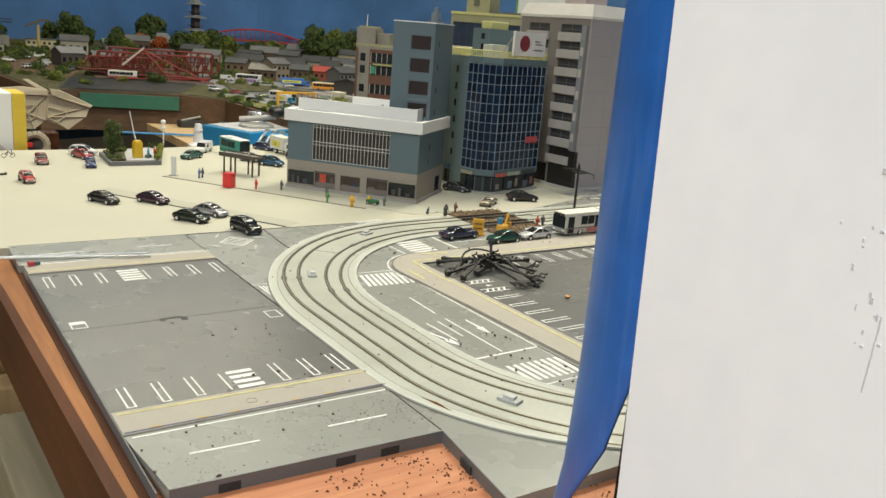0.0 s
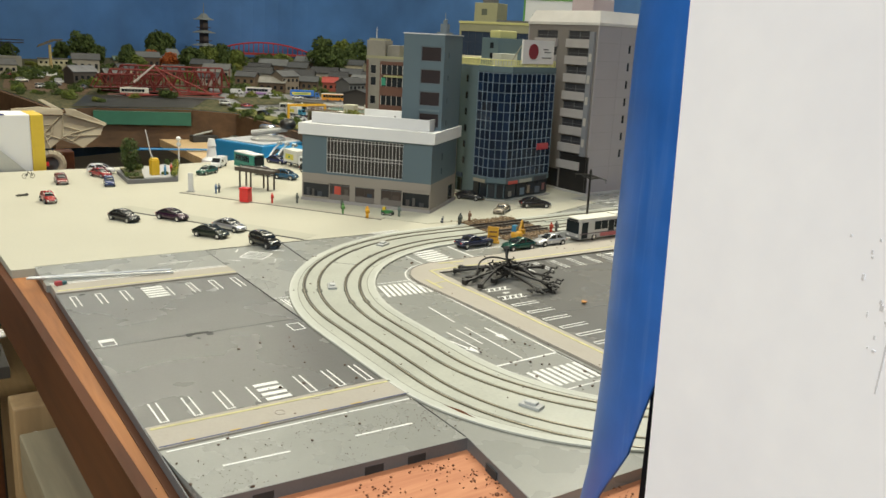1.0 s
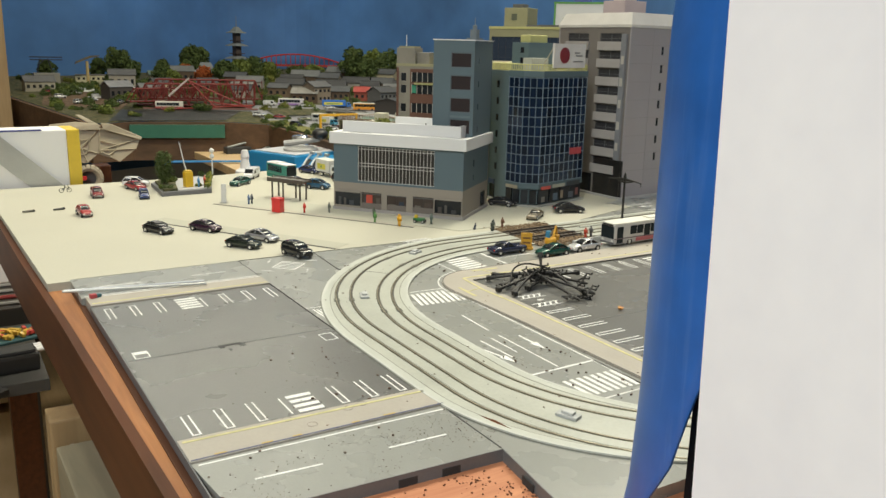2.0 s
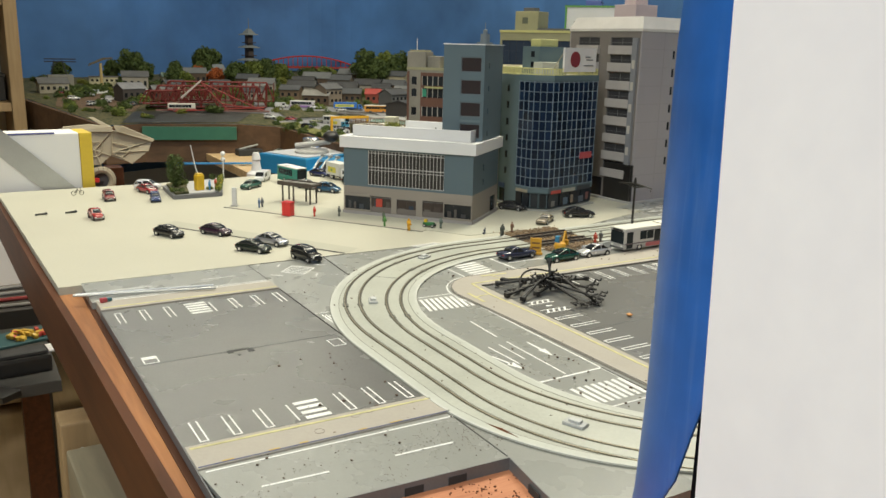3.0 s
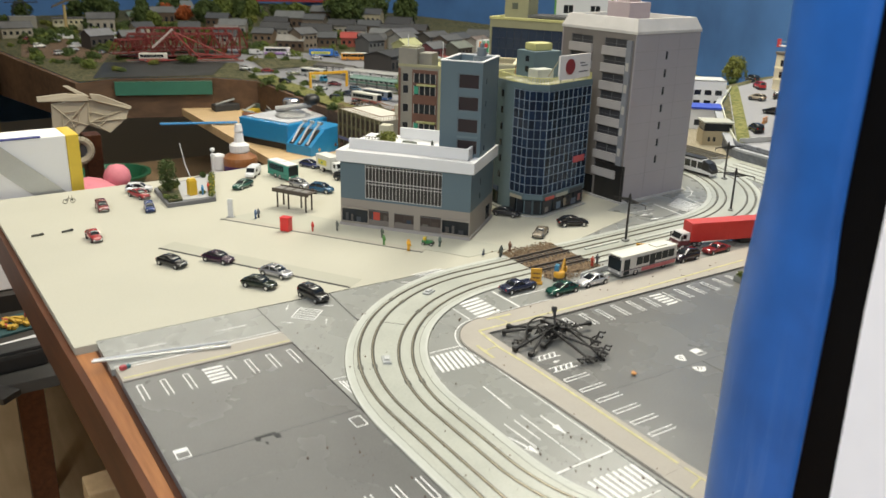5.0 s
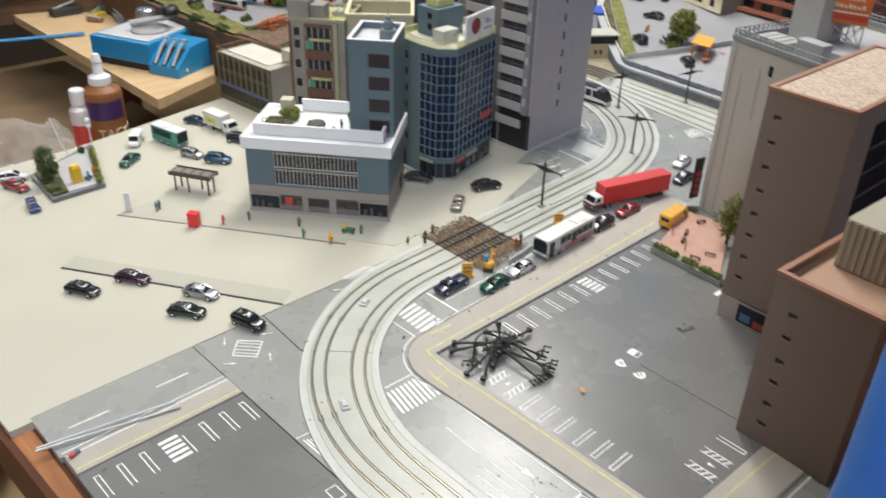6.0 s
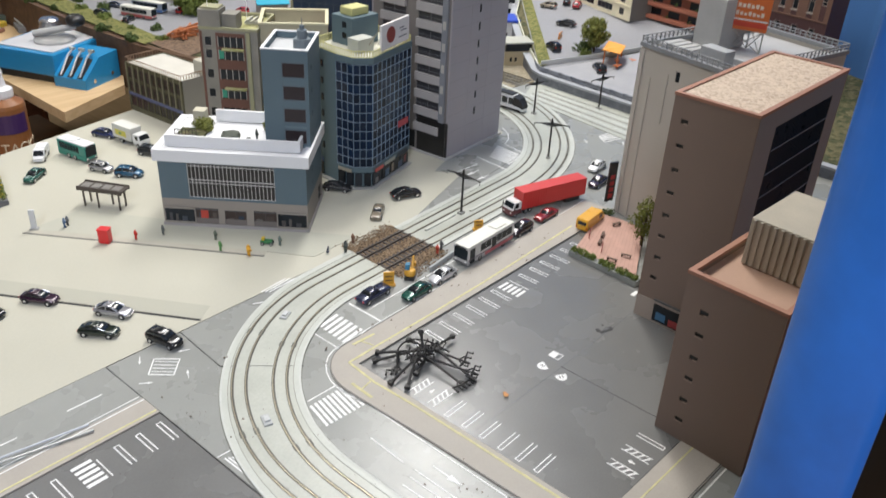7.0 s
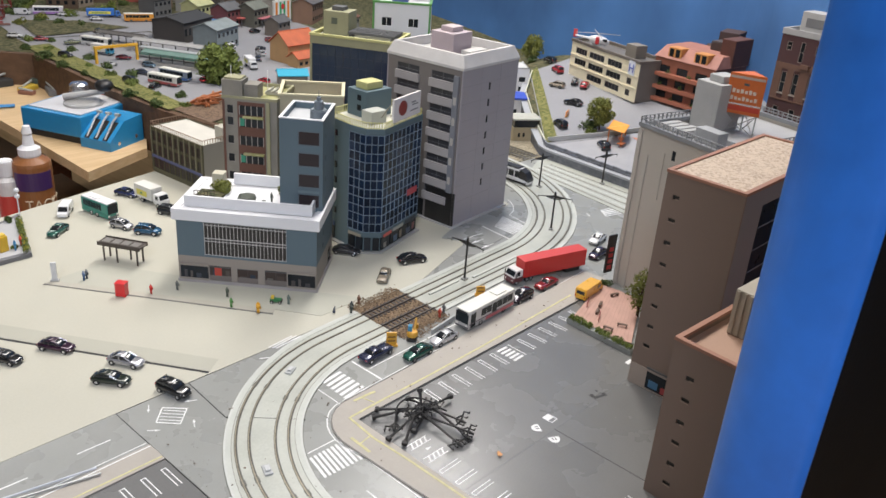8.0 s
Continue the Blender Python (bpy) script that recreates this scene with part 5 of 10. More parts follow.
for a, b in (((0, 0), (108, 0)), ((0, 0), (0, 166)), ((108, 0), (108, 166)), ((0, 166), (108, 166))):
    for zz in (183, 186):
        rod(bm, (*a, zz), (*b, zz), 0.6, n=5)
    n = round(math.hypot(b[0] - a[0], b[1] - a[1]) / 6)
    for k in range(n + 1):
        x, y = a[0] + (b[0] - a[0]) * k / n, a[1] + (b[1] - a[1]) * k / n
        box(bm, x - 0.5, x + 0.5, y - 0.5, y + 0.5, 180, 186)
part("railing", bm, matt(0.28, 0.29, 0.30), wt.ob)
wt.box("roof_hut", 4, 36, 66, 102, 172, 220, matt(0.42, 0.42, 0.41), 0.8)
wt.box("roof_hut_cap", 12, 30, 74, 96, 220, 227, matt(0.42, 0.42, 0.41), 0.8)
for k in range(4):
    wt.box("air_unit", 8 + k * 9, 15 + k * 9, 14 + 4 * (k % 2), 44, 172, 180, matt(0.38, 0.38, 0.37), 0.6)
wt.box("duct", 52, 80, 20, 34, 172, 188, matt(0.33, 0.34, 0.35), 0.8)
wt.box("duct", 60, 98, 44, 50, 172, 178, matt(0.33, 0.34, 0.35), 0.8)
for k in range(3):
    wt.box("vent", 86, 96, 60 + k * 14, 68 + k * 14, 172, 177, matt(0.30, 0.30, 0.30), 0.6)
# orange three-sided billboard on stilts
bb = thing("billboard", 572, 100, 172, -78, "orange three-sided billboard with white bands on a frame", "billboard")
bb.scale = (0.84, 0.84, 0.80)
OR = paint(0.62, 0.15, 0.03, 0.5, 0, 0.0)
bm = B()
prism(bm, [(0, 0), (42, 0), (21, 27)], 26, 76)
part("panel", bm, OR, bb)
for z0, z1, m_ in ((70, 73, matt(0.5, 0.42, 0.36)), (30, 36, paint(0.55, 0.06, 0.03)), (37.4, 39, WHITEP), (62, 65, DGREY)):
    part("band", hard(box, 18 if m_ is DGREY else 1, 24 if m_ is DGREY else 41, -0.4, -0.05, z0, z1), m_, bb)
for k in range(6):
    part("writing_bar", hard(box, 6 + k * 4.8, 9.4 + k * 4.8, -0.45, -0.05, 52, 57 - (k % 2)), matt(0.72, 0.62, 0.5), bb)
bm = B()
for k in range(7):
    part("writing_bar", hard(box, 5 + k * 4.6, 8.2 + k * 4.6, -0.45, -0.05, 43, 48 - (k % 3)), matt(0.72, 0.62, 0.5), bb)
for x, y in ((3, 1.5), (39, 1.5), (21, 22)):
    box(bm, x - 0.8, x + 0.8, y - 0.8, y + 0.8, 0, 26)
for a, b in (((3, 1.5), (39, 1.5)), ((39, 1.5), (21, 22)), ((21, 22), (3, 1.5))):
    rod(bm, (*a, 0), (*b, 26), 0.6, n=5)
    rod(bm, (*b, 0), (*a, 26), 0.6, n=5)
part("stilt_frame", bm, STEEL, bb)
# hanging sign at the tower's corner
sb = thing("corner_sign_panel", 503, 155, 12, -15, "black vertical sign with red writing bars on the pale tower", "sign")
part("panel", hard(box, -12, -1, 0, 1.6, 0, 44), BLACK, sb)
for k in range(4):
    part("writing_bar", hard(box, -9.5, -3.5, -0.4, -0.02, 4 + k * 7, 8.5 + k * 7), paint(0.4, 0.03, 0.03), sb)

# ---- vehicles ----
def section(x, w, z0, z1, top=0.86):
    """A rounded cross-section of a body at x."""
    h = z1 - z0
    return [(x, -w * 0.9, z0), (x, -w, z0 + 0.25 * h), (x, -w, z0 + 0.68 * h), (x, -w * top, z1), (x, w * top, z1), (x, w, z0 + 0.68 * h), (x, w, z0 + 0.25 * h), (x, w * 0.9, z0)]


SHAPES = {  # length, width, nose height, deck height, then the cabin: base back, roof back, roof front, base front, roof height
    "sedan": (31, 12, 5.0, 6.6, -12.6, -6.6, 0.6, 7.2, 9.9),
    "hatch": (27, 11.5, 5.2, 6.9, -13.0, -9.0, 1.4, 7.4, 10.5),
    "suv": (30, 12.5, 6.0, 7.6, -14.4, -10.8, 1.6, 7.4, 11.5),
    "muscle": (35, 13, 5.7, 6.4, -9.8, -6.0, 0.4, 4.8, 9.5),
    "beetle": (27, 10.5, 4.6, 6.9, -10.4, -4.6, 1.4, 5.6, 10.6),
}
WHEEL = {}


def wheel_meshes(r, w):
    if (r, w) not in WHEEL:
        bm = B()
        rod(bm, (0, -w / 2, 0), (0, w / 2, 0), r, n=14)
        ty = mesh_of("wheel", bm, TYRE)
        bm = B()
        rod(bm, (0, -w / 2 - 0.12, 0), (0, w / 2 + 0.12, 0), r * 0.58, n=10)
        WHEEL[(r, w)] = ty, mesh_of("rim", bm, CHROME)
    return WHEEL[(r, w)]


def wheels(ob, xs, half, r, w=1.8):
    ty, rim = wheel_meshes(r, w)
    for x in xs:
        for s in (-1, 1):
            a = new("wheel", ty)
            a.parent = ob
            a.matrix_basis = pose(x * MM, s * half * MM, r * MM)
            b = new("rim", rim)
            b.parent = a


def car_section(x, w, z0, z1):
    """A rounded cross-section of a car body."""
    h = z1 - z0
    half = [(0.80, 0.0), (0.96, 0.10), (1.0, 0.36), (0.985, 0.62), (0.90, 0.86), (0.66, 0.97), (0.25, 1.0)]
    return [(x, -w * a, z0 + h * b) for a, b in half] + [(x, w * a, z0 + h * b) for a, b in half[::-1]]


def cabin_section(x, w, zb, zt):
    half = [(1.0, 0.0), (0.95, 0.5), (0.86, 0.84), (0.68, 0.97), (0.3, 1.0)]
    h = zt - zb
    return [(x, -w * a, zb + h * b) for a, b in half] + [(x, w * a, zb + h * b) for a, b in half[::-1]]


def car(kind, x, y, rz, colour, label, z=0.0, scale=1.0, group="parked cars", metal=0.25):
    ob = thing("car", x, y, z, rz, label, "car", group)
    ob.scale = (scale,) * 3
    L, Wd, nose, deck, cb, rb_, rf, cf, top = SHAPES[kind]
    p = paint(*colour, 0.24, metal, 0.8)
    h, w = L / 2, Wd / 2
    boxy = kind == "muscle"
    bm = B()
    stations = [(-h, 0.66, 2.9, deck - 1.9), (-h + 0.5, 0.84, 2.2, deck - 0.8), (-h + 1.6, 0.94, 1.9, deck - 0.15), (-h + 5, 0.99, 1.7, deck), (-h * 0.3, 1.0, 1.6, deck + 0.1), (cf - 1, 1.0, 1.6, deck - 0.1),
                (cf + (h - cf) * 0.45, 0.985, 1.7, deck - (0.2 if boxy else 0.5)), (h - 2.2, 0.94, 1.8, nose + (0.5 if boxy else 0.35)), (h - 0.7, 0.86 if boxy else 0.8, 2.1, nose - 0.2), (h, 0.74 if boxy else 0.6, 2.7, nose - 1.2)]
    if kind == "beetle":
        stations = [(-h, 0.4, 3, 4), (-h + 1.2, 0.72, 2.2, 5.8), (-h + 4, 0.96, 1.8, 7.0), (-2, 1.0, 1.6, 7.1), (5, 1.0, 1.6, 6.8), (9.5, 0.92, 1.8, 6.4), (h - 1.2, 0.66, 2.2, 5.0), (h, 0.4, 2.8, 4.0)]
    loft(bm, [car_section(xx, w * q, a, b) for xx, q, a, b in stations])
    part("body", bm, p, ob, smooth=True)
    cw = w * 0.84
    ends = [(cb, cw * 0.93, deck - 0.8, deck - 0.1), ((cb + rb_) / 2, cw * 0.96, deck - 0.8, deck + (top - deck) * 0.62), (rb_, cw * 0.96, deck - 0.8, top - 0.35), ((rb_ + rf) / 2, cw * 0.98, deck - 0.8, top),
            (rf, cw * 0.97, deck - 0.8, top - 0.3), ((rf + cf) / 2, cw * 0.98, deck - 0.8, deck + (top - deck) * 0.56), (cf, cw * 0.95, deck - 0.8, deck - 0.15)]
    part("glazing", loft(B(), [cabin_section(*e) for e in ends]), CARGLASS, ob, smooth=True)
    bm = B()
    loft(bm, [[(xx, -ww * 0.88, zt - 0.75), (xx, -ww * 0.72, zt - 0.1), (xx, -ww * 0.3, zt), (xx, ww * 0.3, zt), (xx, ww * 0.72, zt - 0.1), (xx, ww * 0.88, zt - 0.75), (xx, 0, zt - 0.8)]
              for xx, ww, zt in ((rb_ - 0.7, cw * 0.96, top - 0.72), (rb_, cw * 0.97, top - 0.25), ((rb_ + rf) / 2, cw * 0.99, top + 0.16), (rf, cw * 0.98, top - 0.16), (rf + 0.6, cw * 0.97, top - 0.6))])
    part("roof", bm, p, ob, smooth=True)
    mid = (rb_ + rf) / 2 - 0.4
    for s in (-1, 1):
        for (xa, za), (xb, zb) in (((rf + 0.4, top - 0.9), (cf - 0.3, deck - 0.1)), ((rb_ - 0.5, top - 0.9), (cb + 0.6, deck - 0.1)), ((mid, top - 0.7), (mid - 0.2, deck - 0.1))):
            bm = B()
            rod(bm, (xa, s * cw * 0.87, za), (xb, s * cw * 0.985, zb), 0.5, n=6)
            part("pillar", bm, p, ob)
    xs = (-h + 5.6, h - 5.6)
    for xx in xs:
        for s in (-1, 1):
            part("wheel_arch", rod(B(), (xx, s * (w - 1.6), 2.3), (xx, s * (w + 0.03), 2.3), 2.75, n=14), TYRE, ob)
    wheels(ob, xs, w - 0.85, 2.2)
    for s in (-1, 1):
        part("headlight", hard(box, h - 1.5, h - 0.28, s * w * 0.62 - 0.95, s * w * 0.62 + 0.95, nose - 1.7, nose - 0.75, 0.25), LAMPW, ob)
        part("tail_light", hard(box, -h + 0.1, -h + 1.1, s * w * 0.66 - 0.9, s * w * 0.66 + 0.9, deck - 2.4, deck - 1.3, 0.25), LAMPR, ob)
    part("grille", hard(box, h - 0.9, h + 0.05, -w * 0.34, w * 0.34, nose - 2.3, nose - 1.4, 0.15), BLACK if metal else CHROME, ob)
    part("bumper", hard(box, h - 0.7, h + 0.25, -w * 0.68, w * 0.68, 2.2, 3.0, 0.25), p if metal else CHROME, ob)
    return ob


BLK, DRK = (0.012, 0.012, 0.014), (0.02, 0.012, 0.022)
car("sedan", -31, 409, -62, BLK, "black sedan model car on the beige board")
car("sedan", 8, 399, -57, (0.035, 0.012, 0.03), "dark purple sedan model car on the beige board")
car("sedan", 40, 341, -60, (0.42, 0.42, 0.44), "silver sedan model car on the beige board", metal=0.6)
car("sedan", 18, 324, -53, (0.012, 0.02, 0.014), "black-green sedan model car on the beige board")
car("suv", 47, 279, -74, (0.014, 0.015, 0.016), "black estate model car at the road junction")
car("muscle", 206, 212, 3, (0.03, 0.035, 0.07), "dark navy saloon model car waiting at the road works")
car("sedan", 235, 188, 180, (0.01, 0.075, 0.055), "dark green coupe model car in the street")
car("sedan", 271, 190, 180, (0.62, 0.62, 0.62), "white-silver coupe model car in the street", metal=0.4)
car("suv", 392, 193, 180, DRK, "dark plum car behind the city bus")
car("muscle", 437, 194, 180, (0.22, 0.02, 0.025), "dark red saloon model car in the street", scale=0.92)
car("sedan", 583, 224, 188, (0.72, 0.72, 0.71), "white sedan model car at the far junction", metal=0.1)
car("sedan", 547, 200, 184, (0.03, 0.014, 0.03), "dark plum sedan model car at the far junction")
car("muscle", 317, 318, -143, (0.26, 0.22, 0.16), "tan old pickup-like saloon on the beige board", scale=0.88)
car("sedan", 368, 327, -22, BLK, "black sedan model car beside the glass office", scale=1.08)
car("sedan", 326, 388, -58, (0.03, 0.03, 0.034), "black sedan model car close to the glass office")
car("sedan", 114, 626, 215, (0.02, 0.09, 0.07), "dark green model car at the edge of the square")
car("hatch", 174, 598, -66, (0.45, 0.45, 0.46), "silver hatchback model car in the square", metal=0.6)
car("hatch", 188, 566, -50, (0.02, 0.085, 0.16), "blue hatchback model car in the square", scale=1.1)
car("sedan", 226, 683, -64, (0.02, 0.03, 0.10), "navy blue model car at the back of the square")
car("suv", 236, 600, -60, (0.02, 0.025, 0.03), "dark model car beside the store")
car("beetle", -76, 513, -84, (0.30, 0.03, 0.03), "red rounded vintage model car on the beige board", metal=0.0)
car("hatch", -48, 611, -92, (0.16, 0.02, 0.022), "dark red hatchback model car on the beige board", metal=0.0)
car("sedan", -2, 640, -70, (0.26, 0.02, 0.025), "red sedan model car near the planted island", metal=0.0)
car("suv", 3, 662, -22, (0.62, 0.61, 0.60), "white estate model car near the planted island", metal=0.0)
car("suv", -5, 585, -98, (0.02, 0.045, 0.16), "small blue model truck near the planted island", scale=0.82)


def van(name, x, y, rz, L, Wd, H, colour, label, z=0.0, category="van"):
    ob = thing(name, x, y, z, rz, label, category)
    p = paint(*colour, 0.3, 0.0, 0.5)
    bm = B()
    h = L / 2
    loft(bm, [section(-h, Wd / 2 * 0.93, 2.4, H - 1.0, 0.93), section(-h + 0.8, Wd / 2, 1.9, H, 0.93), section(h - 8, Wd / 2, 1.9, H, 0.93), section(h - 3.4, Wd / 2 * 0.97, 1.9, H * 0.56, 0.95), section(h, Wd / 2 * 0.86, 2.3, H * 0.46, 0.95)])
    part("body", bm, p, ob)
    for s in (-1, 1):
        bm = B()
        y0 = s * Wd / 2
        box(bm, h - 15, h - 8.6, min(y0 - 0.05 * s, y0 + 0.15 * s), max(y0 - 0.05 * s, y0 + 0.15 * s), H * 0.52, H * 0.84)
        part("side_window", bm, CARGLASS, ob)
    part("rear_window", hard(box, -h - 0.1, -h + 0.3, -Wd * 0.34, Wd * 0.34, H * 0.55, H * 0.82), CARGLASS, ob)
    bm = B()
    loft(bm, [[(h - 7.4, -Wd * 0.4, H * 0.94), (h - 7.0, -Wd * 0.4, H * 0.97), (h - 7.0, Wd * 0.4, H * 0.97), (h - 7.4, Wd * 0.4, H * 0.94)],
              [(h - 3.9, -Wd * 0.43, H * 0.58), (h - 3.5, -Wd * 0.43, H * 0.61), (h - 3.5, Wd * 0.43, H * 0.61), (h - 3.9, Wd * 0.43, H * 0.58)]])
    part("windscreen", bm, CARGLASS, ob)
    for s in (-1, 1):
        part("headlight", hard(box, h - 0.5, h + 0.15, s * Wd * 0.32 - 0.9, s * Wd * 0.32 + 0.9, 4, 5.2, 0.2), LAMPW, ob)
        part("tail_light", hard(box, -h - 0.15, -h + 0.3, s * Wd * 0.40 - 0.6, s * Wd * 0.40 + 0.6, 4, 6.4, 0.2), LAMPR, ob)
    wheels(ob, (-h + 6.4, h - 6.6), Wd / 2 - 0.8, 2.2)
    return ob


van("delivery_van", 457, 153, 5, 40, 13.5, 14, (0.72, 0.38, 0.02), "bright yellow delivery van beside the brick plaza")
van("minibus", 144, 672, -128, 31, 12, 12.5, (0.72, 0.72, 0.72), "white minibus model at the edge of the square", category="minibus")


def bus(x, y, rz, body, skirt, label, z=0.0, L=73, Wd=16.8, H=20.5, roof=(0.66, 0.65, 0.58), scale=1.0, group="buses"):
    ob = thing("bus", x, y, z, rz, label, "bus", group)
    ob.scale = (scale,) * 3
    h, w = L / 2, Wd / 2
    bp, sp = paint(*body, 0.32, 0.0, 0.4), paint(*skirt, 0.32, 0.0, 0.4)
    part("body", hard(box, -h, h, -w, w, 7.2, H - 1.4, 0.7), bp, ob)
    part("skirt", hard(box, -h + 0.2, h - 0.2, -w + 0.05, w - 0.05, 2.0, 7.1, 0.4), sp, ob)
    part("roof", hard(box, -h + 0.3, h - 0.3, -w + 0.3, w - 0.3, H - 1.5, H, 0.7), paint(*roof, 0.5, 0.0, 0.0), ob)
    part("roof_unit", hard(box, -h + 10, -h + 26, -w * 0.6, w * 0.6, H, H + 1.0, 0.4), paint(*roof, 0.5, 0.0, 0.0), ob)
    n = 7
    wl = (L - 14) / n
    pane = None
    for s in (-1, 1):
        for k in range(n):
            x0 = -h + 4 + k * wl
            if s > 0 and k in (3, n - 1):
                continue
            bm = B()
            box(bm, 0, wl - 0.6, -0.12, 0.12, 0, 7.6)
            if pane is None:
                pane = part("side_window", bm, BUSGLASS, ob)
                pane.matrix_basis = pose(x0 * MM, s * w * MM, 0.0098)
            else:
                bm.free()
                o = new("side_window", pane.data)
                o.parent = ob
                o.matrix_basis = pose(x0 * MM, s * w * MM, 0.0098)
    for x0 in (-h + 4 + 3 * wl, h - 10.5):
        part("door", hard(box, x0, x0 + 7.4, w - 0.1, w + 0.14, 2.8, 17.4), BUSGLASS, ob)
    part("windscreen", hard(box, h - 0.2, h + 0.14, -w + 0.7, w - 0.7, 7.0, 17.8, 0.1), BUSGLASS, ob)
    part("rear_window", hard(box, -h - 0.14, -h + 0.2, -w + 2, w - 2, 11, 17.0, 0.1), BUSGLASS, ob)
    for s in (-1, 1):
        part("stripe", hard(box, -h + 8, h - 14, s * w - 0.1, s * w + 0.1, 5.2, 7.0), sp if body != skirt else bp, ob)
        part("headlight", hard(box, h - 0.2, h + 0.2, s * 5.6 - 1.2, s * 5.6 + 1.2, 4.2, 5.8, 0.2), LAMPW, ob)
    part("destination_board", hard(box, h - 0.1, h + 0.22, -w + 2.4, w - 2.4, 17.9, 19.6, 0.1), BLACK, ob)
    part("bumper", hard(box, h - 0.4, h + 0.4, -w + 0.3, w - 0.3, 2.2, 4.0, 0.3), matt(0.12, 0.12, 0.12), ob)
    wheels(ob, (-h + 17, h - 19), w - 1.1, 3.2, 2.2)
    return ob


bus(337, 195.5, 182, (0.50, 0.49, 0.47), (0.40, 0.39, 0.38), "cream and red-striped city bus in the street")
st = bpy.data.objects["bus"]
for s in (-1, 1):
    part("red_band", hard(box, -35, 10, s * 8.4 - 0.18, s * 8.4 + 0.18, 3.0, 6.4), paint(0.42, 0.10, 0.11), st, "faded red side band")
    part("dark_band", hard(box, -36, 36, s * 8.4 - 0.16, s * 8.4 + 0.16, 6.6, 7.4), paint(0.10, 0.07, 0.09), st)
bus(174, 648, -79, (0.02, 0.22, 0.17), (0.02, 0.20, 0.15), "teal and white bus model at the back of the square", L=46, Wd=15, roof=(0.70, 0.70, 0.69))


def truck(x, y, rz, cab, box_c, L, label, trailer_rz=0.0, z=0.0, container=False):
    ob = thing("truck", x, y, z, rz, label, "truck", "trucks")
    cp, bp = paint(*cab, 0.3, 0, 0.4), paint(*box_c, 0.5, 0, 0.05)
    part("chassis", hard(box, -L + 4, 13, -3.2, 3.2, 3.4, 5.4, 0.3), paint(0.5, 0.36, 0.04, 0.5) if container else BLACK, ob)
    bm = B()
    loft(bm, [section(1, 7.4, 3.4, 16, 0.95), section(10, 7.4, 3.4, 16, 0.95), section(13, 7.2, 3.4, 9.6, 0.97), section(13.6, 6.9, 3.6, 9.0, 0.97)])
    part("cab", bm, cp, ob)
    bm = B()
    loft(bm, [[(10.4, -6, 15.2), (10.7, -6, 15.4), (10.7, 6, 15.4), (10.4, 6, 15.2)], [(12.8, -6.4, 10.2), (13.1, -6.4, 10.4), (13.1, 6.4, 10.4), (12.8, 6.4, 10.2)]])
    part("windscreen", bm, CARGLASS, ob)
    for s in (-1, 1):
        part("side_window", hard(box, 5, 9.6, s * 7.3 - 0.2, s * 7.3 + 0.2, 10, 14.6), CARGLASS, ob)
        part("headlight", hard(box, 13.3, 13.9, s * 5 - 1, s * 5 + 1, 4.6, 6, 0.2), LAMPW, ob)
    part("bumper", hard(box, 12.6, 14.2, -7, 7, 2.2, 4.2, 0.3), paint(0.10, 0.025, 0.03) if container else BLACK, ob)
    if container:
        part("cab_skirt", hard(box, 0.8, 13.75, -7.55, 7.55, 3.2, 8.4, 0.4), paint(0.11, 0.025, 0.03), ob, "dark maroon lower cab")
        for s in (-1, 1):
            part("mirror", hard(box, 11.5, 12.3, s * 8.6 - 0.5, s * 8.6 + 0.5, 9, 14, 0.2), BLACK, ob)
    wheels(ob, (9, -L + 14) if not container else (9, -6, -12), 6.2, 3.0, 2.4)
    b = part("cargo_box", hard(box, -L, -1.5, -7.9, 7.9, 5.8, 25 if container else 21.5, 0.35), bp, ob, "bright red container" if container else "white box body")
    b.matrix_basis = pose(-0.006, 0, 0, 0, 0, trailer_rz) @ pose(0.006, 0, 0) if trailer_rz else pose(0, 0, 0)
    if container:
        rib = None
        for k in range(26):
            for s in (-1, 1):
                bm = B()
                box(bm, -0.7, 0.7, -0.12, 0.12, 6.6, 24.2)
                if rib is None:
                    rib = part("rib", bm, bp, b)
                    rib.matrix_basis = pose((-L + 2 + k * (L - 5) / 25) * MM, s * 8.0 * MM, 0)
                else:
                    bm.free()
                    o = new("rib", rib.data)
                    o.parent = b
                    o.matrix_basis = pose((-L + 2 + k * (L - 5) / 25) * MM, s * 8.0 * MM, 0)
        w = part("trailer_axle", hard(box, -L + 6, -L + 26, -6.5, 6.5, 0.4, 5.2, 0.6), BLACK, ob)
        w.matrix_basis = b.matrix_basis.copy()
    else:
        for s in (-1, 1):
            part("side_sign", hard(box, -L + 5, -10, s * 7.95 - 0.15, s * 7.95 + 0.15, 9, 16), paint(0.62, 0.55, 0.08, 0.5), ob, "yellow side panel")
            part("writing_bar", hard(box, -L + 12, -18, s * 8.1 - 0.1, s * 8.1 + 0.1, 11, 13.4), matt(0.1, 0.25, 0.1), ob)
    return ob


truck(424, 222, 171, (0.66, 0.64, 0.62), (0.50, 0.035, 0.03), 86, "white truck with a long bright red container", -8, container=True)
truck(240, 634, -82, (0.70, 0.70, 0.68), (0.62, 0.61, 0.56), 34, "white box truck with a yellow side panel")


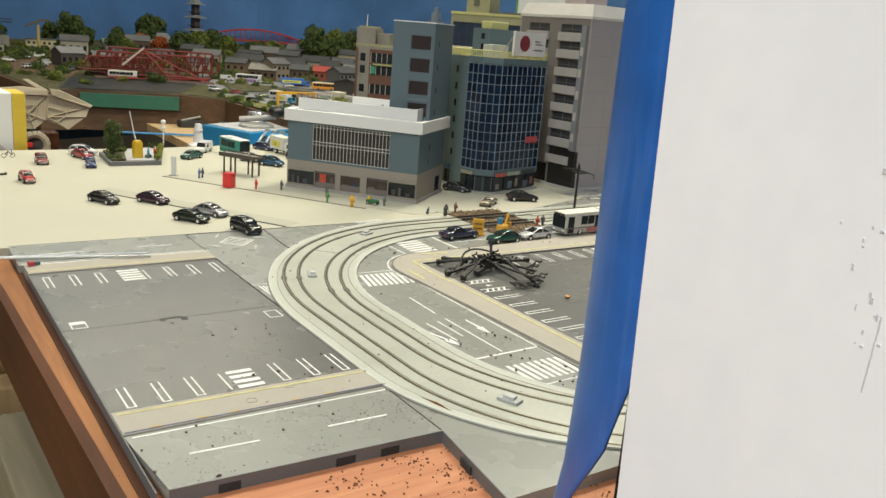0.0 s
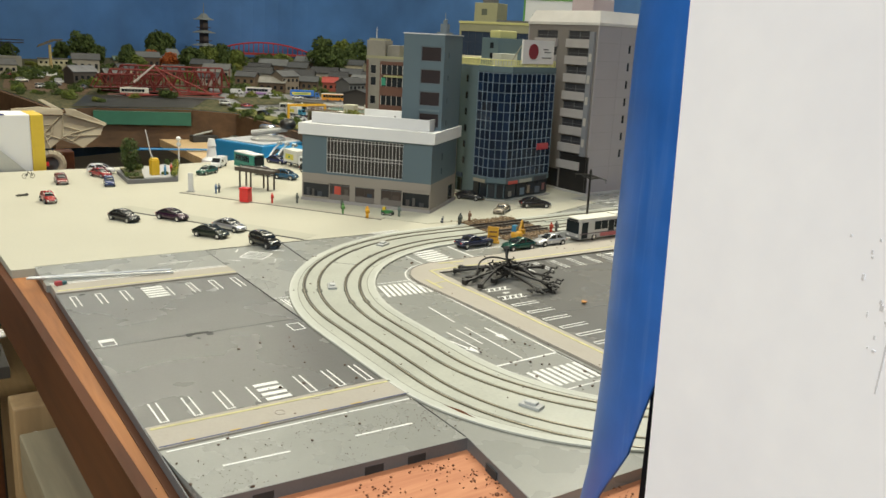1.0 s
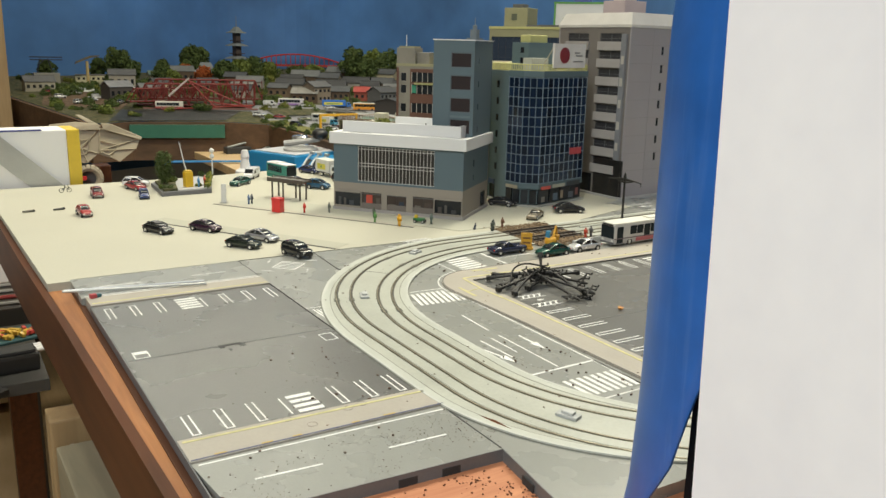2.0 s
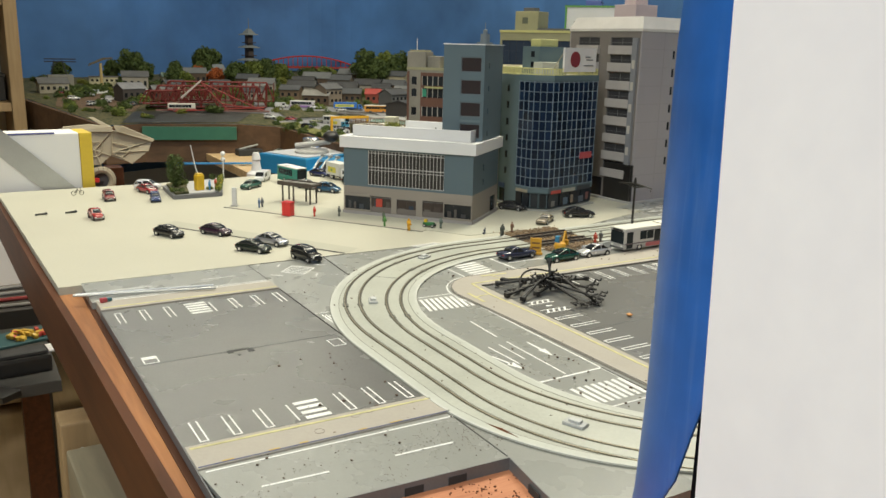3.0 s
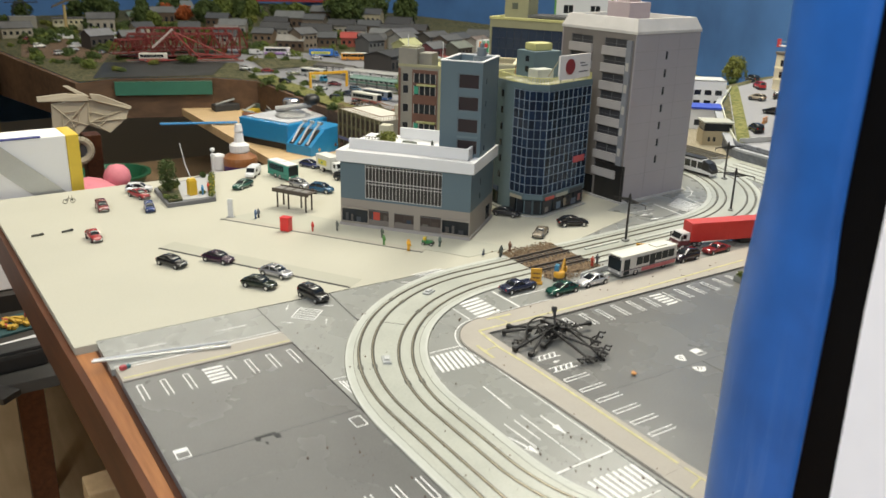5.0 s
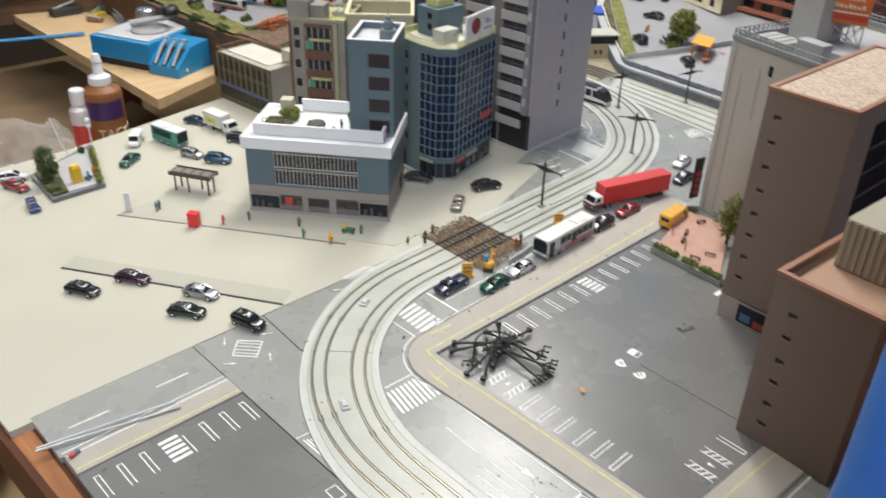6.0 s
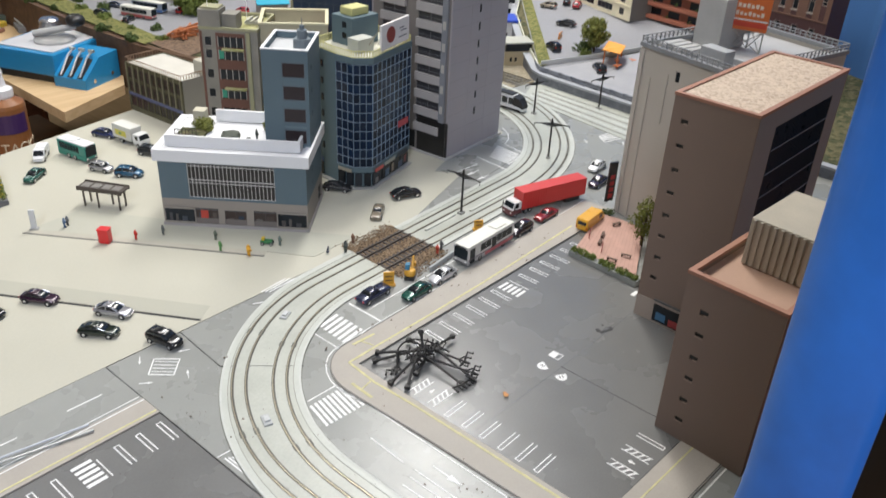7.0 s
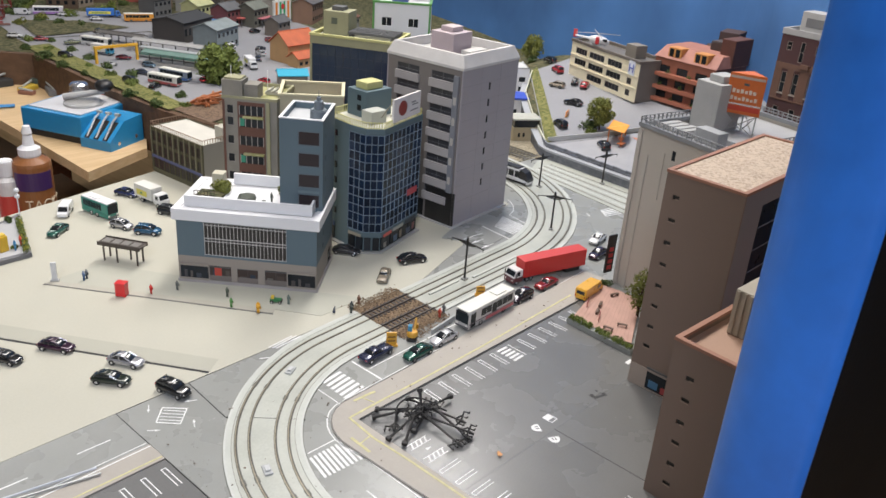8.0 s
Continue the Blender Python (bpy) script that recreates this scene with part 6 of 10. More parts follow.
def tram(x, y, rz):
    ob = thing("tram", x, y, 1.0, rz, "black and white low-floor model tram on the far track", "tram")
    W_ = paint(0.70, 0.70, 0.70, 0.3, 0, 0.5)
    bm = B()
    loft(bm, [section(-52, 7.4, 1.2, 20, 0.9), section(20, 7.4, 1.2, 20, 0.9), section(30, 7.2, 1.2, 17, 0.9), section(36, 6.2, 1.4, 9, 0.9)])
    part("body", bm, W_, ob)
    bm = B()
    loft(bm, [section(21, 7.6, 5, 20.4, 0.9), section(30.4, 7.4, 5, 17.4, 0.9), section(36.5, 6.4, 5, 9.4, 0.9)])
    part("nose_mask", bm, BLACK, ob, "glossy black front mask")
    part("roof", hard(box, -50, 18, -6.4, 6.4, 20, 22, 0.6), BLACK, ob)
    bm = B()
    loft(bm, [[(27, -6.6, 18), (30.5, -6.6, 17.3), (30.5, 6.6, 17.3), (27, 6.6, 18)], [(33.5, -6.4, 8.8), (36.6, -6.0, 8.6), (36.6, 6.0, 8.6), (33.5, 6.4, 8.8)]])
    part("windscreen", bm, CARGLASS, ob)
    for k in range(7):
        for s in (-1, 1):
            part("side_window", hard(box, -50 + k * 10.6, -41 + k * 10.6, s * 7.4 - 0.15, s * 7.4 + 0.15, 8.5, 17.5), CARGLASS, ob)
    part("skirt_band", hard(box, -52, 33, -7.5, 7.5, 1.0, 3.2), BLACK, ob)


tram(668, 428, -88)


# ---- street furniture of the model ----
def mast(x, y, rz, label="black tram mast with two bracket arms", group="tram masts", rot=None, h=47):
    ob = thing("tram_mast", x, y, 0.5, rz, label, "tram mast", group)
    part("base", hard(box, -3.4, 3.4, -2.6, 2.6, 0, 2.2, 0.4), matt(0.28, 0.28, 0.26), ob)
    bm = B()
    rod(bm, (0, 0, 2), (0, 0, h), 1.25, 0.95, 8)
    part("post", bm, BLACK, ob)
    for s in (-1, 1):
        bm = B()
        rod(bm, (0, 0, h - 3), (0, s * 21, h - 5), 1.0, 0.6, 6)
        rod(bm, (0, s * 1, h - 7), (0, s * 11, h - 4.6), 0.8, n=5)
        rod(bm, (0, s * 20.5, h - 5), (0, s * 20.5, h - 8.5), 0.35, n=5)
        rod(bm, (0, s * 1, h - 5), (0, s * 7, h - 4), 0.9, n=5)
        part("bracket_arm", bm, BLACK, ob)
    bm = B()
    lathe(bm, [(1.2, h - 5), (1.5, h - 4), (1.5, h - 1), (0.9, h + 1.5), (0.3, h + 3)], 8)
    part("cap", bm, BLACK, ob)
    return ob


mast(380, 260, 3)
mast(566, 281, 30)
mast(676, 381, 80)
mast(761, 332, 75)
# a loose heap of spare masts lying on the car park
rnd = random.Random(11)


def spare(a, b, arms=True):
    """A mast with a foot at a and two hooked bracket arms near b."""
    a, b = Vector(a), Vector(b)
    mid, L = (a + b) / 2, (b - a).length
    ob = thing("loose_mast", *mid, 0, "black plastic tram mast lying in a tangled heap", "tram mast", "loose masts")
    ob.rotation_euler = (b - a).to_track_quat("X", "Z").to_euler()
    h = L / 2
    roll = rnd.uniform(-0.9, 0.9)
    turn = lambda y, z: (y * math.cos(roll) - z * math.sin(roll), y * math.sin(roll) + z * math.cos(roll))
    bm = B()
    rod(bm, (-h, 0, 0), (h, 0, 0), 1.1, 0.8, 8)
    part("post", bm, HEAPBLACK, ob)
    bm = B()
    box(bm, -h - 1.4, -h + 1.4, -2.0, 2.0, -1.7, 1.7, 0.4)
    rod(bm, (-h + 1.2, 0, 0), (-h + 5, 0, 0), 1.6, 1.1, 8)
    part("base", bm, HEAPBLACK, ob)
    if arms:
        for s in (-1, 1):
            bm = B()
            span = rnd.uniform(6, 10)
            y1, z1 = turn(s * span, rnd.uniform(-1.5, 1.5))
            ym, zm = y1 * 0.5, z1 * 0.5
            tip = (h - rnd.uniform(1, 5), y1, z1)
            rod(bm, (h - 2, 0, 0), tip, 0.95, 0.6, 6)
            rod(bm, (h - 7, 0, 0), (h - 3, ym, zm), 0.7, n=5)
            for f in (0.45, 0.95):
                yy, zz = y1 * f, z1 * f
                rod(bm, (h - 2.4, yy, zz), (h + 2.2, yy, zz), 0.55, n=5)
                rod(bm, (h + 2.2, yy, zz), (h + 2.4, yy * 1.06, zz + 1.6), 0.6, n=5)
            part("bracket_arm", bm, HEAPBLACK, ob)
    bm = B()
    rod(bm, (h - 1, 0, 0), (h + 3, 0, 0), 1.5, 0.7, 8)
    part("cap", bm, HEAPBLACK, ob)


for a, b in (((176, 130, 20), (170, 120, 4)), ((205, 122, 5), (160, 122, 7)), ((131, 118, 3), (162, 121, 8)), ((180, 116, 8), (177, 78, 3)), ((168, 114, 7), (166, 77, 3)), ((141, 145, 3), (172, 125, 9)),
             ((136, 106, 3), (164, 122, 10)), ((178, 144, 4), (184, 90, 8)), ((150, 151, 3), (174, 118, 10)), ((165, 121, 9), (182, 80, 4)), ((160, 138, 4), (143, 124, 3)), ((152, 112, 3), (186, 122, 8))):
    spare(a, b)
wire = bpy.data.curves.new("loose_wire", "CURVE")
wire.dimensions, wire.bevel_depth, wire.bevel_resolution = "3D", 0.0007, 2
sp = wire.splines.new("BEZIER")
sp.bezier_points.add(3)
for p, (x, y, z) in zip(sp.bezier_points, ((146, 126, 3), (160, 136, 12), (178, 131, 11), (190, 112, 3))):
    p.co = V(x, y, z)
    p.handle_left_type = p.handle_right_type = "AUTO"
wo = new("loose_wire", wire)
wire.materials.append(HEAPBLACK)
tagged(wo, "black bent wire arching over the heap of masts", "wire")


def shelter(x, y, rz):
    ob = thing("bus_shelter", x, y, 0, rz, "dark brown bus shelter with a flat roof on thin posts", "bus shelter")
    dk = matt(0.065, 0.052, 0.042, 0.5)
    bm = B()
    box(bm, -24, 24, -8, 8, 19.5, 21.2, 0.5)
    box(bm, -24, 24, -8.4, -7.2, 18, 22.4, 0.3)
    box(bm, -24, 24, 7.2, 8.4, 18, 22.4, 0.3)
    part("roof", bm, dk, ob)
    for k in range(4):
        part("roof_panel", hard(box, -21 + k * 10.8, -12.5 + k * 10.8, -4.6, 4.6, 21.2, 21.6), matt(0.20, 0.19, 0.17, 0.35), ob)
    for px in (-19, -4, 5, 19):
        for s in (-1, 1) if abs(px) > 10 else (-1 if px < 0 else 1,):
            part("post", hard(box, px - 0.7, px + 0.7, s * 5.4 - 0.7, s * 5.4 + 0.7, 0, 19.5), dk, ob)


shelter(134, 519, -60)
o = thing("red_booth", 96, 452, 0.35, -55, "bright red box-shaped booth on the kerb", "booth")
part("body", hard(box, -5, 5, -4, 4, 0, 13, 0.6), paint(0.62, 0.02, 0.02, 0.4), o)
part("lid", hard(box, -5.4, 5.4, -4.4, 4.4, 13, 14.2, 0.4), paint(0.58, 0.02, 0.02, 0.4), o)
o = thing("sign_pillar", 62, 520, 0.35, -40, "white information pillar on the kerb", "pillar")
part("panel", hard(box, -2.6, 2.6, -1, 1, 1.2, 20, 0.3), matt(0.58, 0.58, 0.57), o)
part("foot", hard(box, -4, 4, -2.6, 2.6, 0, 1.2, 0.2), matt(0.4, 0.4, 0.38), o)
o = thing("lamp_post", 100, 690, 0, 0, "white double-globe lamp post at the board edge", "lamp post")
bm = B()
rod(bm, (0, 0, 0), (0, 0, 34), 0.9, 0.7)
part("post", bm, WHITEW, o)
for zz in (24, 31):
    part("globe", blob(B(), (0, 0, zz + 3), 3.0, random.Random(1), 1, 2, 0), WHITEW, o, smooth=True)
o = thing("whip_pole", 72, 690, 0, 0, "thin white bent pole at the board edge", "pole")
bm = B()
rod(bm, (0, 0, 0), (-6, 0, 18), 0.8, 0.7)
rod(bm, (-6, 0, 18), (-11, 0, 46), 0.7, 0.5)
part("pole", bm, WHITEW, o)


# figurines: each one plain mesh
def figure(x, y, rz, colour, label="tiny painted model figure standing", h=11.5, sit=False, z=0.2):
    bm = B()
    k = h / 11.5
    if sit:
        blob(bm, (0, 0, 2.4 * k), 2.3 * k, random.Random(2), 0.8, 1, 0.05)
        blob(bm, (0.8, 0, 5.4 * k), 1.7 * k, random.Random(2), 1.2, 1, 0.05)
        blob(bm, (1.6, 0, 7.9 * k), 1.0 * k, random.Random(2), 1.1, 1, 0)
    else:
        for s in (-1, 1):
            rod(bm, (0, s * 0.75 * k, 0), (0, s * 0.6 * k, 5.2 * k), 0.62 * k, 0.75 * k, 6)
            rod(bm, (0, s * 1.6 * k, 8.9 * k), (0.7 * k, s * 2.0 * k, 5.4 * k), 0.5 * k, 0.4 * k, 5)
        rod(bm, (0, 0, 5.0 * k), (0, 0, 9.4 * k), 1.35 * k, 1.5 * k, 8)
        blob(bm, (0, 0, 10.6 * k), 0.95 * k, random.Random(2), 1.15, 1, 0)
    ob = part("figurine", bm, paint(*colour, 0.6, 0, 0.0), None, smooth=True)
    ob.matrix_basis = pose(x * MM, y * MM, z * MM, 0, 0, rz)
    return tagged(ob, label, "figurine", "model figures")


for x, y, c, lab in ((83, 503, (0.10, 0.16, 0.28), "tiny blue-grey model figure on the kerb"), (87, 505, (0.10, 0.11, 0.13), "tiny dark model figure on the kerb"),
                     (118, 437, (0.55, 0.03, 0.02), "tiny red model figure on the kerb"), (141, 428, (0.12, 0.13, 0.12), "tiny grey model figure by the store"),
                     (170, 386, (0.10, 0.12, 0.09), "tiny dark model figure by the store"), (161, 366, (0.10, 0.26, 0.07), "tiny green model figure at the kerb"),
                     (206, 336, (0.12, 0.16, 0.14), "tiny grey-green model figure by the store"), (240, 283, (0.06, 0.07, 0.06), "tiny dark workman figure at the track"),
                     (244, 287, (0.04, 0.05, 0.05), "tiny dark workman figure at the track"), (300, 222, (0.50, 0.06, 0.03), "tiny workman figure in a red vest"),
                     (309, 225, (0.10, 0.10, 0.10), "tiny dark workman figure at the road works"), (258, 292, (0.20, 0.10, 0.06), "tiny brown workman figure on the ballast")):
    figure(x, y, 20, c, lab, 10.5)
figure(228, 294, 30, (0.05, 0.06, 0.09), "tiny crouching model figure on the board", 9, True)
o = figure(174, 341, 0, (0.70, 0.36, 0.02), "yellow rounded model figure at the kerb", 12)
o.scale = (1.35, 1.35, 0.95)
o = thing("garden_tractor", 199, 346, 0.2, -50, "green model tractor with a yellow seat", "tractor")
part("body", hard(box, -6, 5, -2.4, 2.4, 1.6, 4.6, 0.5), paint(0.03, 0.16, 0.05), o)
part("seat", hard(box, -5, -2, -1.6, 1.6, 4.6, 7.6, 0.5), paint(0.65, 0.45, 0.03), o)
wheels(o, (-4, 4), 2.8, 1.7, 1.2)

# road works: excavator, signs, barriers
YEL = paint(0.62, 0.33, 0.03, 0.45, 0, 0.1)
o = thing("excavator", 252, 212, -0.3, 35, "orange-yellow model excavator with a blue arm", "excavator")
part("track_base", hard(box, -6, 6, -4.5, 4.5, 0, 3.2, 0.8), BLACK, o)
bm = B()
lathe(bm, [(4.6, 3.2), (5.2, 4), (5.2, 7.2), (4.4, 8.6)], 14)
part("turntable", bm, YEL, o)
part("cab", hard(box, -2, 3, 0.4, 4.4, 7.2, 14, 0.5), paint(0.03, 0.20, 0.36), o, "blue cab")
bm = B()
rod(bm, (2, -1.5, 8), (9, -1.5, 17), 1.1, 0.9, 6)
rod(bm, (9, -1.5, 17), (14, -1.5, 9), 0.9, 0.8, 6)
part("boom", bm, YEL, o)
part("bucket", hard(box, 12.6, 16, -3.4, 0.4, 4, 8.4, 0.5), YEL, o)


def warn_board(x, y, rz, w=8.5, h=14):
    b = thing("warning_board", x, y, -0.3, rz, "orange-yellow road works board on a foot", "warning board", "warning boards")
    part("panel", hard(box, -w / 2, w / 2, -0.9, 0.9, 2, h, 0.4), YEL, b)
    part("foot", hard(box, -w / 2 - 1, w / 2 + 1, -2.6, 2.6, 0, 2, 0.3), YEL, b)
    for k in range(2):
        part("writing_bar", hard(box, -w / 2 + 1.4, w / 2 - 1.4, -1.1, -0.92, 5 + k * 4, 6.4 + k * 4), matt(0.2, 0.1, 0.03), b)


warn_board(229, 216, -38, 9.5, 14)
warn_board(366, 226, -38, 9, 11)
for a, b in (((272, 206), (318, 212)),):
    o = thing("concrete_barrier", (a[0] + b[0]) / 2, (a[1] + b[1]) / 2, -0.4, 7, "low grey concrete barrier by the road works", "barrier")
    part("block", hard(box, -23, 23, -1.1, 1.1, 0, 5, 0.4), matt(0.36, 0.37, 0.36), o)
# feeder boxes on the tram median
for x, y, r in ((44.5, 152, 68), (135, 242, 28), (44.5, -61, -68)):
    o = thing("feeder_box", x, y, 0.5, r, "small pale grey feeder box between the tram tracks", "feeder box", "feeder boxes")
    part("base", hard(box, -5.5, 5.5, -3, 3, 0, 1.6, 0.4), matt(0.42, 0.43, 0.42), o)
    part("cap", hard(box, -3, 3, -1.8, 1.8, 1.6, 3.0, 0.4), matt(0.5, 0.51, 0.5), o)
# dark rail joiners
jm = mesh_of("rail_joiner", hard(box, -3.0, 3.0, -1.9, 1.9, 0.3, 0.62, 0.1), GROOVE)
for centre, radius, angles in (((196, 87.5), 178.5, (121, 159.3)), ((205.5, 75), 164.5, (125, 165.5))):
    for a in angles:
        for o_ in (-4.9, 4.9):
            rr, aa = radius - o_, math.radians(a)
            j = new("rail_joiner", jm)
            j.matrix_basis = pose((centre[0] + rr * math.cos(aa)) * MM, (centre[1] + rr * math.sin(aa)) * MM, 0.0003, 0, 0, a + 90)
            tagged(j, "dark clip over a tram rail joint", "rail joiner", "rail joiners")
# thin raised strip on the median
for a, b, off in ((326, 372, 3), (390, 470, -3)):
    pa, pb = at_x(a), at_x(b)
    o = thing("median_strip", pa[0], pa[1] + off, 0.5, 1.9, "thin raised pale strip between the tram tracks", "kerb strip", "median strips")
    part("strip", hard(box, 0, b - a, -1.4, 1.4, 0, 1.4, 0.3), matt(0.50, 0.51, 0.46), o)

# rods, twigs and crumbs left on the plates
o = thing("steel_rod", -86, 236, 0.8, -14, "long thin steel rods lying across the pavement", "rod", "loose rods")
bm = B()
rod(bm, (-46, 0, 1.2), (46, 0, 1.2), 0.9, n=8)
part("rod", bm, STEEL, o)
o = thing("steel_rod", -84, 241, 0.8, -11, "long thin pale plastic rod lying across the pavement", "rod", "loose rods")
bm = B()
rod(bm, (-46, 0, 1.0), (44, 0, 1.0), 0.8, n=8)
part("rod", bm, matt(0.5, 0.52, 0.56, 0.4), o)
o = thing("red_clip", -113, 229, 0.6, 20, "small red and teal plastic clip", "clip")
part("grip", hard(box, -3.6, 0.5, -1.6, 1.6, 0, 2.8, 0.5), paint(0.45, 0.06, 0.07), o)
part("jaw", hard(box, 0.5, 3.8, -1.4, 1.4, 0, 2.2, 0.5), paint(0.03, 0.13, 0.16), o)
o = thing("orange_scrap", 181, 50, 0.2, 30, "small orange plastic scrap on the car park", "scrap")
bm = B()
blob(bm, (0, 0, 1.2), 2.2, random.Random(4), 0.5, 1, 0.3)
blob(bm, (2.6, 0.8, 0.9), 1.5, random.Random(5), 0.5, 1, 0.3)
part("scrap", bm, paint(0.60, 0.26, 0.06, 0.6), o)
o = thing("twig", 11, -50, -0.3, -75, "thin brown splinter of wood on the road plate", "splinter")
bm = B()
loft(bm, [[(-12, -0.5, 0), (-12, 0.5, 0), (-12, 0.2, 0.8)], [(0, -1.1, 0), (0, 1.0, 0), (0, 0.2, 1.9)], [(11, -0.6, 0), (11, 0.5, 0), (11, 0, 0.8)]])
part("splinter", bm, matt(0.14, 0.05, 0.02, 0.8), o)
for x, y, r in ((-121, 549, 10), (-94, 549, 15)):
    o = thing("fallen_figure_stand", x, y, 0, r, "small dark model piece fallen on its side", "scrap", "fallen pieces")
    bm = B()
    rod(bm, (-5, 0, 1.2), (5, 0, 1.2), 0.9, 1.2, 6)
    blob(bm, (5, 0, 1.4), 1.6, random.Random(6), 0.8, 1, 0.2)
    blob(bm, (-4, 1, 1.0), 1.3, random.Random(7), 0.8, 1, 0.2)
    part("piece", bm, matt(0.04, 0.04, 0.035), o)
o = thing("bicycle", -74, 651, 0, 5, "tiny dark model bicycle on the beige board", "bicycle")
for s in (-1, 1):
    bm = B()
    for k in range(12):
        a0, a1 = k * math.pi / 6, (k + 1) * math.pi / 6
        rod(bm, (s * 4 + 2.4 * math.cos(a0), 0, 2.6 + 2.4 * math.sin(a0)), (s * 4 + 2.4 * math.cos(a1), 0, 2.6 + 2.4 * math.sin(a1)), 0.3, n=5)
    part("wheel", bm, BLACK, o)
bm = B()
rod(bm, (-4, 0, 2.6), (0, 0, 6.5), 0.35, n=5)
rod(bm, (0, 0, 6.5), (4, 0, 2.6), 0.35, n=5)
rod(bm, (-1, 0, 2.6), (0, 0, 8.5), 0.35, n=5)
rod(bm, (4, 0, 2.6), (3, 0, 8), 0.35, n=5)
rod(bm, (3, -1.4, 8), (3, 1.4, 8), 0.3, n=5)
part("frame", bm, BLACK, o)

ICO = bmesh.new()
bmesh.ops.create_icosphere(ICO, subdivisions=1, radius=1.0)
ICOV = [tuple(v.co) for v in ICO.verts]
ICO.verts.index_update()
ICOF = [[v.index for v in f.verts] for f in ICO.faces]
ICO.free()


def grains(name, spots, material, rnd, squash=0.7):
    """Many small lumps at (x, y, z, r), in one mesh."""
    vs, fs = [], []
    for x, y, z, r in spots:
        n = len(vs)
        a, b = rnd.uniform(0.7, 1.3), rnd.uniform(0.7, 1.3)
        for v in ICOV:
            k = r * rnd.uniform(0.8, 1.2)
            vs.append(((x + v[0] * k * a) * MM, (y + v[1] * k * b) * MM, (z + v[2] * k * squash) * MM))
        fs += [[i + n for i in f] for f in ICOF]
    me = bpy.data.meshes.new(name)
    me.from_pydata(vs, [], fs)
    me.materials.append(material)
    return new(name, me)


rnd = random.Random(21)
spots = []
for k in range(330):
    q = rnd.random()
    if q < 0.45:
        x, y, z = rnd.uniform(-116, 100), rnd.uniform(-68, 20), 0.1
    elif q < 0.8:
        x, y, z = rnd.uniform(0, 130), rnd.uniform(-60, 240), 0.5
    elif q < 0.9:
        x, y, z = rnd.uniform(-110, 0), rnd.uniform(10, 205), -0.2
    else:
        x, y, z = rnd.uniform(140, 420), rnd.uniform(150, 186), 0.9
    spots.append((x, y, z, rnd.choice((0.3, 0.35, 0.45, 0.8)) * rnd.uniform(0.7, 1.2)))
for c in range(22):
    cx, cy = (rnd.uniform(-112, 30), rnd.uniform(-66, -24)) if c < 14 else (rnd.uniform(-112, 120), rnd.uniform(-60, 200))
    for k in range(rnd.randint(8, 40)):
        spots.append((cx + rnd.gauss(0, 7), max(-68, cy + rnd.gauss(0, 5)), 0.0 if cx < 0 else 0.4, rnd.uniform(0.1, 0.26)))
spots = [p for p in spots if not (p[0] < 8 and p[1] < -66)]
tagged(grains("crumbs", spots, matt(0.10, 0.065, 0.045, 0.9, 0.5, 300), rnd), "dark dirt crumbs strewn over the plates", "crumbs", "", "stuff")
spots = [(rnd.uniform(-112, 60), rnd.uniform(-250, -76), -5.7, rnd.choice((0.25, 0.35, 0.5, 1.4 if k % 12 == 0 else 0.5))) for k in range(900)]
for c in range(16):
    cx, cy = rnd.uniform(-60, 50), rnd.uniform(-150, -76)
    spots += [(cx + rnd.gauss(0, 5), min(-74, cy + rnd.gauss(0, 4)), -5.7, rnd.uniform(0.15, 0.6)) for k in range(30)]
tagged(grains("sawdust", spots, matt(0.17, 0.07, 0.035, 0.95, 0.6, 300), rnd), "wood crumbs and dust on the bare plywood", "sawdust", "", "stuff")
spots = []
for k in range(2600):
    x0, y0 = at_x(DIG0 + 63 * rnd.random())
    q = rnd.random()
    off = rnd.uniform(-31, 34) if q < 0.55 else (rnd.gauss(-33, 4) if q < 0.75 else rnd.gauss(36, 6))
    x, y = x0 + rnd.gauss(0, 2), y0 - off
    spots.append((x, y, 0.2 + (0.5 if abs(off) > 30 else 0), rnd.uniform(0.4, 0.95)))
tagged(grains("loose_ballast", spots, BALLAST, rnd), "loose brown ballast round the opened track", "ballast", "", "stuff")

# ---- trees and plants ----
def leaves(name, spheres, material, rnd, n, size, parent=None):
    """A crown of many small bent leaves on the shells of clumps."""
    vs, fs = [], []
    for cx, cy, cz, r in spheres:
        for _ in range(n):
            d = Vector((rnd.gauss(0, 1), rnd.gauss(0, 1), rnd.gauss(0.25, 1))).normalized()
            c = Vector((cx, cy, cz)) + d * r * rnd.uniform(0.55, 1.08)
            a = (d.orthogonal().normalized() + 0.7 * Vector((rnd.gauss(0, 1), rnd.gauss(0, 1), rnd.gauss(0, 1)))).normalized()
            b = a.cross(d).normalized()
            s = size * rnd.uniform(0.6, 1.4)
            k = len(vs)
            for p in (c - a * s, c + b * s * 0.6 + d * s * 0.3, c + a * s, c - b * s * 0.6 + d * s * 0.3):
                vs.append(tuple(p * MM))
            fs.append((k, k + 1, k + 2, k + 3))
    me = bpy.data.meshes.new(name)
    me.from_pydata(vs, [], fs)
    me.materials.append(material)
    ob = new(name, me)
    ob.parent = parent
    return ob


